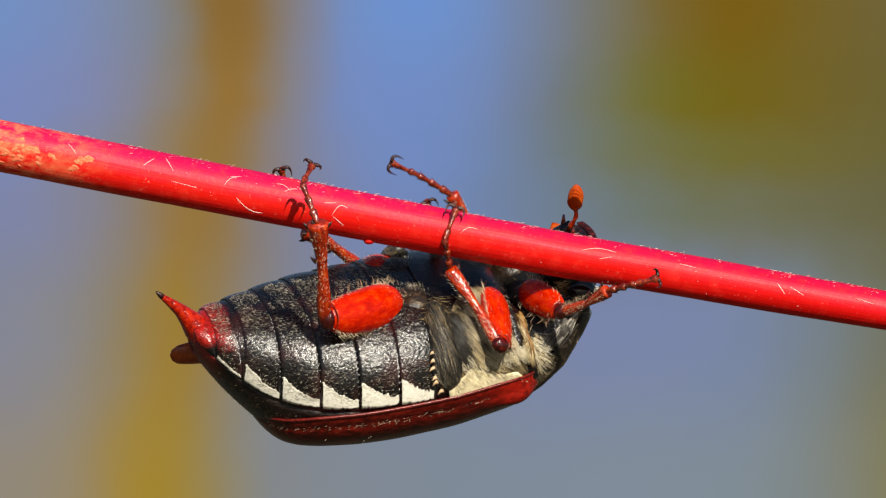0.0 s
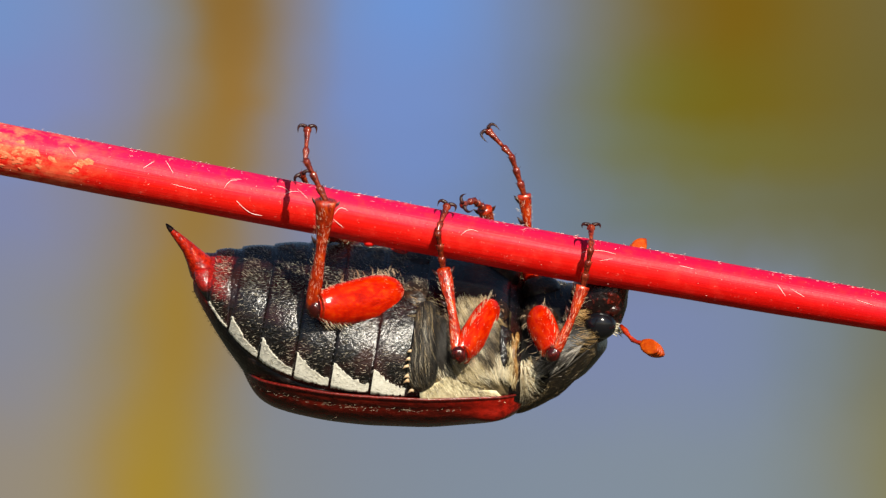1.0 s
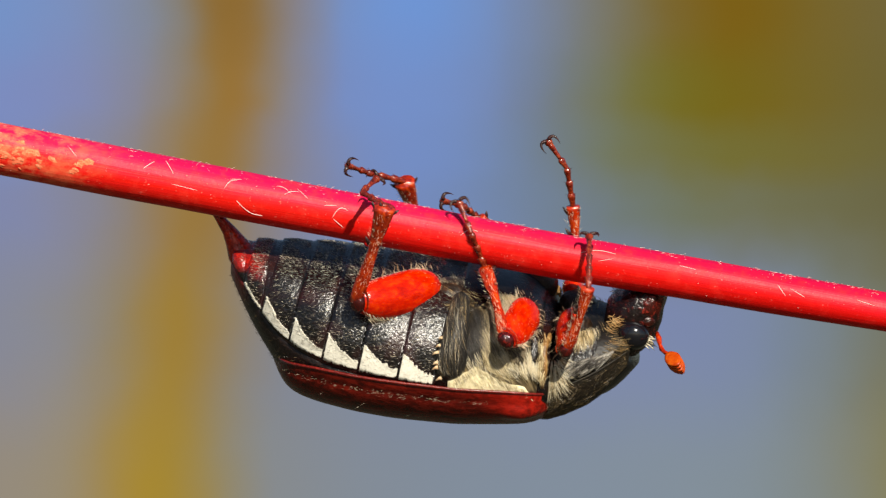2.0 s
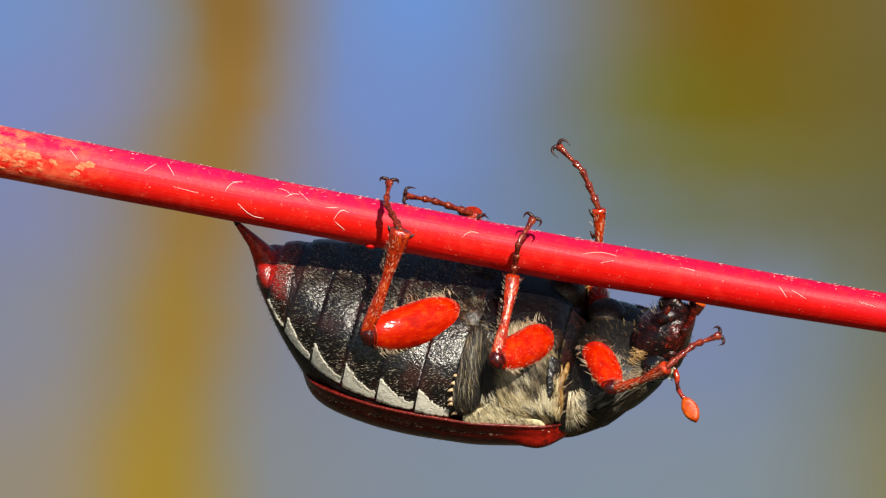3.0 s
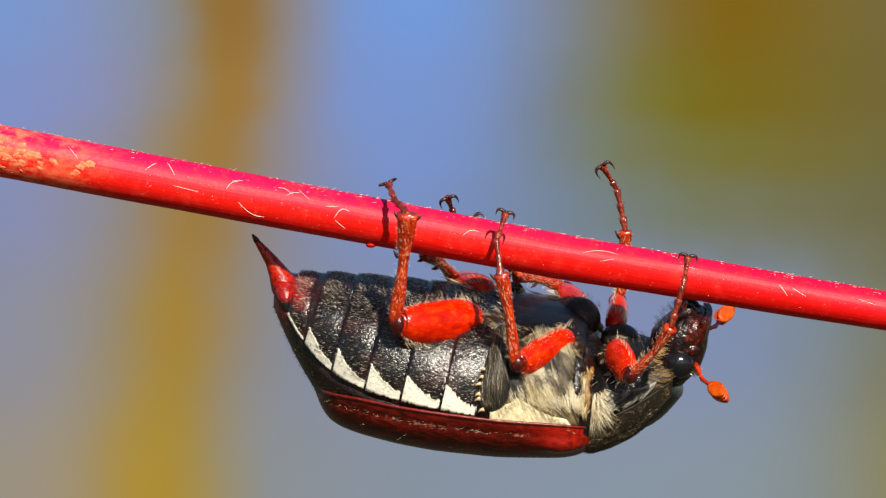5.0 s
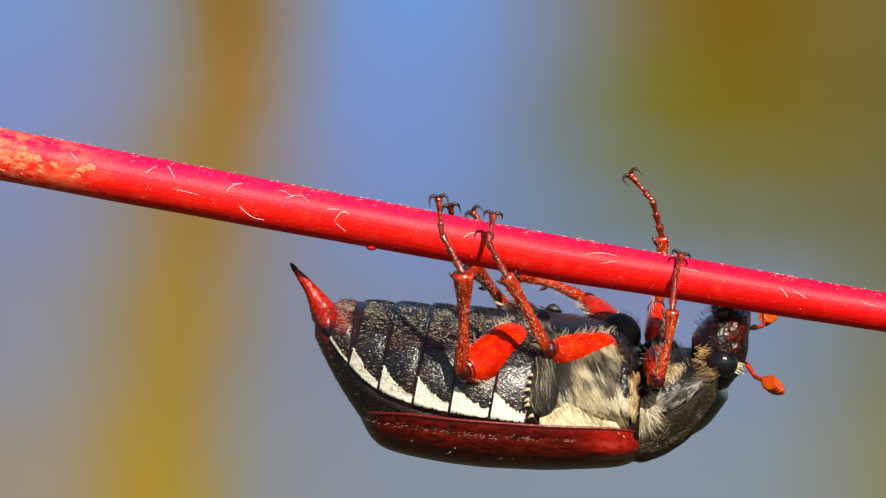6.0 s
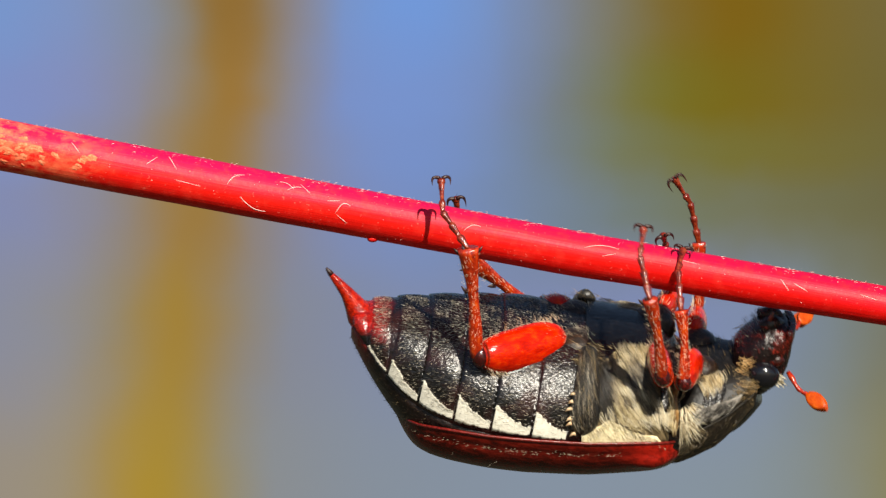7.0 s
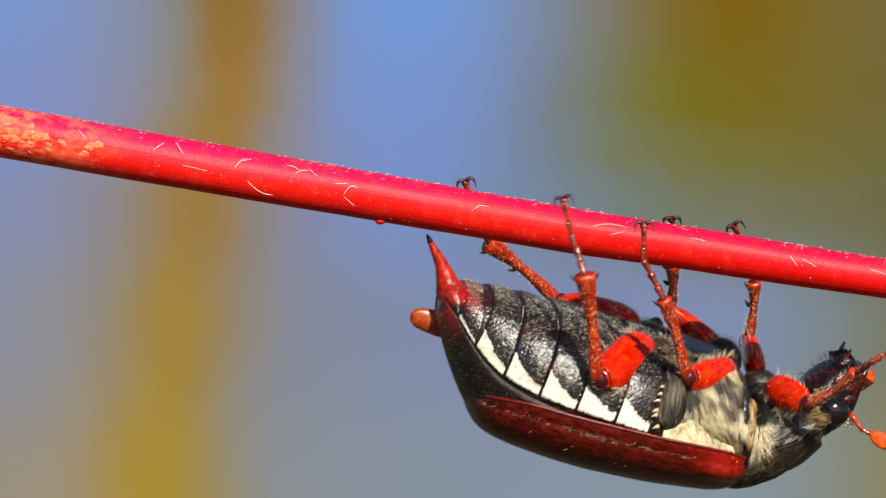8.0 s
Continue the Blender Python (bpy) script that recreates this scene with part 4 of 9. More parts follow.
def build_prothorax(root):
    rng = random.Random(21)
    ob = part("prothorax", plate(lambda u, v, h: chest(9.1 + 5.4 * u, -1 + 2 * v, -0.5 * h), 24, 36, 1.0), M_NECK, root, "black downy underside of the neck shield")
    part("neck_shield", plate(lambda u, v, h: shield(9.1 + 5.4 * u, -1 + 2 * v, 0.03 * noise.noise((u * 30, v * 40, 0)) - 0.4 * h), 40, 60, 1.0), M_PRONOTUM, ob, "bronze downy neck shield")
    path = [tuple(shield(x, -1, 0.03)) for x in np.linspace(9.3, 14.4, 20)]
    part("shield_rim", tube(path, [0.07] * 20, 8), M_PRONOTUM, ob)
    for side in (-1, 1):
        hip = part("fore_hip", ball((10.75, side * 1.9, 1.5), 1.25, 1.2, 0.95), M_HIP, ob, "brown-black hairy front hip")
        fuzz = []
        for _ in range(90):
            a, b = rng.uniform(0.1, 3.0), rng.uniform(-1.4, 1.4)
            fuzz.append(hair((10.75 + 1.2 * math.cos(a) * math.cos(b), side * 1.9 + 1.15 * math.sin(b), 1.5 + 0.9 * math.sin(a) * math.cos(b)), (math.cos(a), math.sin(b), math.sin(a)), rng.uniform(0.15, 0.4), 0.008, (-0.7, 0, -0.2)))
        tagged(part("hip_fuzz", joined(fuzz), M_BROWN, hip), kind="stuff")
        part("neck_plate", plate(lambda u, v, h, side=side: chest(11.55 + 0.35 * v + (u - 0.5) * (0.25 + 1.3 * math.sin(math.pi * (0.1 + 0.85 * v)) ** 0.7), side * (0.84 - 0.46 * v), 0.20 * math.sin(math.pi * u) ** 0.4 * math.sin(math.pi * (0.06 + 0.9 * v)) ** 0.4 * (1 - h) - 0.06), 14, 16, 1.0), M_PITTED, ob, "glossy blue-black neck plate")
    for side in (-1, 1):
        fan = []
        for _ in range(250 if side < 0 else 120):
            x0, s0 = rng.uniform(9.55, 10.35), rng.uniform(0.62, 0.90)
            a = radians(-20 + 70 * (x0 - 9.45) + rng.uniform(-16, 16))
            size = rng.uniform(0.9, 1.9)
            pts = [tuple(neck_skin(x0 + size * t * math.sin(a), side * (s0 + 0.16 * size * t * math.cos(a)), 0.06 + 0.16 * t)) for t in (0, 0.3, 0.65, 1.0)]
            fan.append(strand(pts, rng.uniform(0.010, 0.020)))
        tagged(part("mane", joined(fan[60:]), M_PALE, ob, "fan of white silky hair"), kind="stuff")
        tagged(part("mane", joined(fan[:60]), M_TAN, ob, "golden hair in the fan"), kind="stuff")
        comb_over(rng, 36, 20 if side < 0 else 8, (10.6, 13.2), (0.80, 0.95), (0.4, 1.0), (-45, -5), chest, 0.04, 0.010, "cheek_hair", ob, M_SILVER, "silver-grey cheek hair", side)
        comb_over(rng, 5, 10, (10.4, 10.9), (0.66, 0.8), (0.4, 0.8), (70, 30), chest, 0.03, 0.012, "cheek_hair", ob, M_SILVER, "silver-grey cheek hair", side)
        comb_over(rng, 16, 14, (10.9, 12.7), (0.79, 0.92), (0.5, 1.0), (-45, 0), chest, 0.10, 0.010, "cheek_hair", ob, M_INK, "dark cheek hair", side)
    spread(rng, 450, 11.0, 14.3, -0.95, -0.70, (0.2, 0.4), 0.008, (0.8, 0, -0.3), M_BROWN, "neck_down", ob, 0.0, "short brown down", chest, False, 0.15)
    inside = np.linspace(9.3, 14.2, 16)
    part("neck_core", tube([(x, 0, (p_top(x) + p_low(x)) / 2) for x in inside], [(0.86 * (p_top(x) - p_low(x)) / 2, 0.84 * p_half(x)) for x in inside], 24), M_GLOSS, ob)
    for material, n in ((M_BUTTER, 16), (M_TAN, 14), (M_PALE, 8)):
        comb_over(rng, n, 14, (10.9, 12.0), (0.30, 0.50), (0.7, 1.4), (65, 95), chest, 0.06, 0.010, "throat_lock", ob, material, "cream and golden throat hair")
    spread(rng, 170, 12.8, 14.0, -0.85, -0.25, (0.5, 0.9), 0.012, (0.7, 0, 0.1), M_TAN, "collar_hair", ob, 0.0, "golden-brown collar hair", chest, True, 0.25)
    spread(rng, 110, 13.1, 14.5, -0.9, -0.3, (0.4, 0.8), 0.011, (0.75, 0, 0.0), M_GOLD, "collar_hair", ob, 0.0, "golden collar hair", chest, True, 0.1)
    spread(rng, 60, 10.4, 13.0, -0.45, 0.45, (0.3, 0.6), 0.014, (-0.5, 0, 0.8), M_TAN, "throat_hair", ob, 0.0, "golden throat hair", chest)
    spread(rng, 4200, 9.3, 14.4, -0.99, -0.2, (0.14, 0.34), 0.009, (-0.8, 0, -0.2), M_BROWN, "shield_down", ob, 0.0, "short brown down", shield)
    return ob


def build_head(root):
    rng = random.Random(31)
    xs = (12.7, 13.1, 13.7, 14.4, 15.1, 15.7, 16.1, 16.3)
    lo = (0.6, -0.1, -0.5, -0.5, -0.1, 0.6, 1.3, 2.3)
    hi = (3.0, 3.6, 4.2, 4.7, 4.95, 4.9, 4.5, 3.7)
    wide = (1.2, 1.8, 2.2, 2.3, 2.15, 1.9, 1.5, 0.8)
    v, f = [], []
    for i in range(29):
        x = 12.7 + 3.6 * i / 28
        a, b, w = (float(np.interp(x, xs, t)) for t in (lo, hi, wide))
        for k in range(36):
            c, d = math.cos(2 * math.pi * k / 36), math.sin(2 * math.pi * k / 36)
            q = (abs(c) ** 2.6 + abs(d) ** 2.6) ** (-1 / 2.6)
            p = Vector((x, w * c * q, (a + b) / 2 + (b - a) / 2 * d * q))
            v.append(tuple(p + Vector((0, 0.05, 0.09)) * noise.noise(p * 3.5)))
    f = [(i * 36 + k, i * 36 + (k + 1) % 36, (i + 1) * 36 + (k + 1) % 36, (i + 1) * 36 + k) for i in range(28) for k in range(36)]
    f += [tuple(range(36))[::-1], tuple(range(28 * 36, 29 * 36))]
    ob = part("head", (v, f), M_HEAD, root, "dark maroon pitted head")

    part("face_plate", plate(lambda u, w, h: Vector((15.98 + 0.45 * math.sin(math.pi * u * 0.6) - 0.09 * ((w - 0.5) * 3.6) ** 2 - 0.4 * h, (w - 0.5) * 3.2, 2.0 + 2.7 * u)), 12, 16, 1.0), M_FACE, ob, "maroon face plate")
    def head_skin(x, a, lift):
        lo_, hi_, w = (float(np.interp(x, xs, t)) for t in (lo, hi, wide))
        c, d = math.cos(a), math.sin(a)
        q = (abs(c) ** 2.6 + abs(d) ** 2.6) ** (-1 / 2.6)
        return Vector((x, (w + lift) * c * q, (lo_ + hi_) / 2 + ((hi_ - lo_) / 2 + lift) * d * q))

    for side in (-1, 1):
        mid = math.pi if side < 0 else 0.0
        part("cheek_plate", plate(lambda u, w, h: head_skin(14.9 + 1.25 * u, mid + side * (0.25 + 0.85 * w - 0.25 * u * (1 - w)), 0.22 * math.sin(math.pi * u) ** 0.7 * math.sin(math.pi * w) ** 0.7 - 0.09 + 0.06 * noise.noise((u * 7, w * 7, side)) - 0.25 * h), 16, 16, 1.0), M_FACE, ob, "red-brown pitted cheek plate")
        part("jaw_lobe", ball((15.35, side * 1.75, 2.75), 0.55, 0.45, 0.42), M_FACE, ob, "red-brown jaw lobe")
        part("eye", ball((14.67, side * 2.25, 1.8), 1.02, 0.8, 0.92, 28, 18), M_EYE, ob, "glossy black bulging eye")
        part("feeler", tube([(14.5, side * 0.8, 4.5), (14.65, side * 0.95, 5.2), (14.7, side * 1.0, 5.45), (14.75, side * 1.05, 5.75)], [0.12, 0.16, 0.13, 0.07], 10), M_TARSUS, ob, "short red-brown mouth feeler")
        part("jaw", tube([(14.2, side * 0.9, 4.4), (15.0, side * 0.7, 4.9), (15.6, side * 0.3, 4.7)], [0.55, 0.5, 0.2], 12), M_HEAD, ob)
        tuft = [hair((15.55 + rng.uniform(-.2, .3), side * (2.0 + rng.uniform(-.2, .2)), 1.5 + rng.uniform(-.3, .3)), (0.9, side * 0.3, rng.uniform(-0.8, 0.2)), rng.uniform(0.3, 0.6), 0.045, (0, 0, -0.3)) for _ in range(60)]
        tagged(part("eye_tuft", joined(tuft), M_HAIR, ob, "cream tuft beside the eye"), kind="stuff")
        lash = [hair((13.2 + rng.uniform(-.5, .4), side * (2.45 + rng.uniform(-.5, .2)), 1.3 + rng.uniform(-1.4, 1.6)), (0.9, side * 0.25, rng.uniform(-1.0, 0.6)), rng.uniform(0.45, 1.0), 0.024, (0, 0, 0.5)) for _ in range(64)]
        tagged(part("cheek_bristle", joined(lash), M_GOLD, ob, "golden bristles behind the eye"), kind="stuff")
    top = []
    for _ in range(150):
        a, b = rng.uniform(0, 6.28), rng.uniform(0.1, 1.3)
        d = Vector((math.cos(a) * math.cos(b), math.sin(a) * math.cos(b), math.sin(b)))
        top.append(hair((14.5 + d.x * 1.6, d.y * 2.1, 2.9 + d.z * 1.95), d + Vector((-.3, 0, .3)), rng.uniform(0.25, 0.6), 0.014))
    tagged(part("head_bristle", joined(top), M_GREY, ob), kind="stuff")
    return ob


def build_antenna(root):
    """Elbowed stalk with a fan of leaf-like plates; x runs from its socket to the fan."""
    ob = part("antenna", tube([(-0.4, 0, 0.1), (0.1, 0, 0), (0.55, 0, -0.14), (0.9, 0, -0.2), (1.2, 0, -0.16), (1.5, 0, -0.06), (1.8, 0, 0)], [0.13, 0.2, 0.12, 0.16, 0.12, 0.17, 0.12], 10), M_TIBIA, root, "dark red antenna stalk")
    for k in range(5):
        off = (k - 2) * 0.17

        def leaf(u, v, h, off=off, k=k):
            a = (v - 0.5) * 2
            wide = 0.50 * math.sin(math.pi * min(1, 0.08 + 0.9 * u)) ** 0.7
            return Vector((1.65 + 1.55 * u - 0.06 * abs(k - 2), off * (0.45 + 1.0 * u) + 0.07 * (h - 0.5) + 0.05 * a * a, wide * a + 0.12 * u))
        part("leaf_plate", plate(leaf, 8, 6, 1.0), M_CLUB, ob, "orange leaf-like plate of the club")
    return ob


def build_leg(root, kind, side):
    """Thigh, shin, foot and claw joint; each has x along it from its upper joint."""
    rng = random.Random(hash_of(kind) + (3 if side > 0 else 0))
    lf, lt, ls, lc = {"hind": (6.9, 7.45, 2.9, 2.7), "mid": (5.7, 6.1, 2.8, 2.6), "fore": (4.7, 4.75, 2.7, 2.6)}[kind]
    fat = {"hind": 1.50, "mid": 1.22, "fore": 1.10}[kind]
    slim = {"hind": 0.39, "mid": 0.34, "fore": 0.30}[kind]
    leg = {}
    us = np.linspace(0, 1, 22)
    us = 0.5 - 0.5 * np.cos(np.pi * us)
    prof = [max(0.12, (1 - abs(2 * u - 1) ** 2.9) ** 0.5) * (1.05 - 0.20 * u) for u in us]
    femur = part("femur", tube([(lf * u, 0, 0.12 * fat * math.sin(math.pi * u)) for u in us], [(fat * p, (0.82 if kind == "hind" else 0.66) * fat * p) for p in prof], 24), M_FEMUR, root, "glossy scarlet thigh")
    out = []
    for k in range({"hind": 60, "mid": 40, "fore": 14}[kind]):
        u = rng.uniform(0.12, 0.92)
        sign = 1 if (kind == "hind" and u > 0.15) else rng.choice((-1, 1))
        p = (lf * u, -0.2 * fat, sign * fat * 0.85)
        out.append(hair(p, (-0.3 - rng.random() * 0.5, -0.25, sign * (0.8 + rng.random() * 0.4)), rng.uniform(0.35, 0.8), 0.016, (-0.5, 0, 0)))
    for k in range({"hind": 130, "mid": 70, "fore": 24}[kind]):
        a = rng.uniform(0, 6.28)
        out.append(hair((lf * rng.uniform(0.03, 0.25), math.cos(a) * fat * 0.5, math.sin(a) * fat * 0.75), (0.2, math.cos(a) * 0.4, math.sin(a) * 0.6), rng.uniform(0.35, 0.75), 0.012, (1.4, 0, 0)))
    for k in range({"hind": 330, "mid": 170, "fore": 110}[kind]):
        u = rng.uniform(0.05, 0.92)
        a = rng.uniform(-2.9, 0.1) if kind == "hind" else rng.uniform(0, 6.28)
        r = fat * float(np.interp(u, us, prof))
        p = (lf * u, -abs(math.cos(a)) * r * 0.62, math.sin(a) * r + 0.12 * fat * math.sin(math.pi * u))
        out.append(hair(p, (0.9, -0.2, 0.25 * math.sin(a)), rng.uniform(0.14, 0.32), 0.0085, (0.3, 0, 0)))
    for k in range({"hind": 46, "mid": 40, "fore": 10}[kind]):
        u = rng.uniform(0.25, 0.95)
        sign = 1 if rng.random() < 0.7 else -1
        r = fat * float(np.interp(u, us, prof))
        out.append(hair((lf * u, -0.15 * fat, sign * r * 0.92), (rng.uniform(-0.5, 0.3), -0.3, sign), rng.uniform(0.5, 1.0), 0.013, (1.1, 0, -0.2 * sign)))
    tagged(part("thigh_hair", joined(out), M_DOWN, femur, "loose cream hair"), kind="stuff")
    leg["femur"] = femur
    # the dark shiny knee, with a paler lip towards the thigh
    part("knee", ball((lf * 0.965, 0, 0.0), 0.50, 0.42 * fat, 0.50 * fat, 18, 12), M_KNEE, femur, "dark shiny knee")
    part("knee_lip", tube([(lf * 0.93 + 0.10 * math.cos(a), -0.58 * fat * math.sin(a), 0.62 * fat * math.cos(a)) for a in np.linspace(0.2, 2.6, 10)], [0.05] * 10, 6), M_TIBIA, femur)

    us = np.linspace(0, 1, 20)
    flare = {"hind": 0.66, "mid": 0.46, "fore": 0.42}[kind]
    rad = []
    for u in us:
        r = slim * (1.0 + 0.15 * math.sin(u * 9)) + (flare - slim) * max(0, (u - 0.55) / 0.45) ** 2.2
        if u < 0.08:
            r *= 0.9
        rad.append((r, r * 0.75))
    tibia = part("tibia", tube([(lt * u, 0, -0.12 * math.sin(math.pi * u)) for u in us], rad, 16), M_TIBIA, root, "pitted red shin")
    if kind == "fore":
        teeth = ((0.62, 1), (0.93, 1))
    else:
        teeth = ((0.97, 1), (0.97, -1), (0.62, 1), (0.99, 0.4))
    for u, sg in teeth:
        r = float(np.interp(u, us, [a for a, _ in rad]))
        part("spur", tube([(lt * u - 0.15, 0, sg * r * 0.7), (lt * u + 0.08, 0, sg * (r + 0.08)), (lt * u + 0.30, 0, sg * (r + 0.24))], [0.16, 0.11, 0.02], 8), M_CLAW, tibia, "dark pointed spur")
    out = []
    for k in range(150):
        u = rng.uniform(0.08, 0.97)
        a = rng.uniform(0, 6.28)
        r = float(np.interp(u, us, [q for q, _ in rad]))
        out.append(hair((lt * u, math.cos(a) * r * 0.7, math.sin(a) * r * 0.95), (0.7, math.cos(a), math.sin(a)), rng.uniform(0.14, 0.38), 0.010))
    # pale hairs laid along the facing side stand in for the shin's white glints
    for k in range(70):
        u = rng.uniform(0.10, 0.95)
        a = rng.gauss(0, 0.45)
        r = float(np.interp(u, us, [q for q, _ in rad]))
        out.append(hair((lt * u, -math.cos(a) * r * 0.74, math.sin(a) * r - 0.12 * math.sin(math.pi * u)), (1.0, -0.12, rng.uniform(-0.35, 0.35)), rng.uniform(0.14, 0.30), 0.012))
    tagged(part("shin_bristle", joined(out), M_DOWN, tibia, "pale bristles, some laid in as glints"), kind="stuff")
    leg["tibia"] = tibia

    def bead(x0, x1, r):
        n = 7
        return tube([(x0 + (x1 - x0) * k / (n - 1), 0, 0) for k in range(n)], [r * q for q in (0.55, 0.66, 0.72, 0.8, 0.95, 1.0, 0.7)], 10)
    foot = part("tarsus", joined([bead(ls * k / 3 - 0.05, ls * (k + 1) / 3 + 0.04, 0.26 - 0.015 * k) for k in range(3)]), M_TARSUS, root, "dark red beaded foot")
    out = []
    for k in range(3):
        for sg in (-1, 1):
            out.append(hair((ls * (k + 1) / 3 - 0.1, 0, sg * 0.16), (0.6, 0, sg), 0.24, 0.022))
    tagged(part("foot_bristle", joined(out), M_CLAW, foot), kind="stuff")
    leg["tarsus"] = foot
    tip = part("claw_joint", joined([bead(-0.05, lc * 0.30, 0.23), bead(lc * 0.28, lc * 0.82, 0.20)]), M_TARSUS, root, "dark red last foot joint")
    part("claw_base", ball((lc * 0.80, 0, 0), 0.26, 0.22, 0.27, 12, 8), M_TARSUS, tip, "hairy red-brown claw base")
    for sg in (-1, 1):
        pts = []
        for k in range(10):
            t = k / 9
            pts.append((lc * 0.86 + 0.24 * math.sin(math.pi * t * 0.75) - 0.78 * t * t, -0.10 - 0.22 * t * t, sg * (0.08 + 0.50 * math.sin(math.pi * 0.60 * t))))
        part("claw", tube(pts, [0.13, 0.13, 0.12, 0.11, 0.10, 0.09, 0.075, 0.055, 0.035, 0.012], 8), M_CLAW, tip, "dark hooked claw")
    tuft = [hair((lc * rng.uniform(0.5, 0.85), 0, 0), (0.5, rng.uniform(-1, 1), rng.uniform(-1, 1)), rng.uniform(0.25, 0.42), 0.014) for _ in range(18)]
    tagged(part("foot_bristle", joined(tuft), M_CLAW, tip), kind="stuff")
    leg["claw_joint"] = tip
    return leg


def hash_of(word):
    return sum(ord(c) * (i + 1) for i, c in enumerate(word))


beetle = tagged(new("beetle"), "black and red-brown cockchafer beetle hanging under the stem", "beetle")
tail_lobe = build_abdomen(beetle)
build_thorax(beetle)
build_wing_cases(beetle)
prothorax = build_prothorax(beetle)
head = build_head(beetle)
antenna_near = build_antenna(beetle)
antenna_far = build_antenna(beetle)
hind_near, mid_near, fore_near = (build_leg(beetle, k, -1) for k in ("hind", "mid", "fore"))
hind_far, mid_far, fore_far = (build_leg(beetle, k, 1) for k in ("hind", "mid", "fore"))


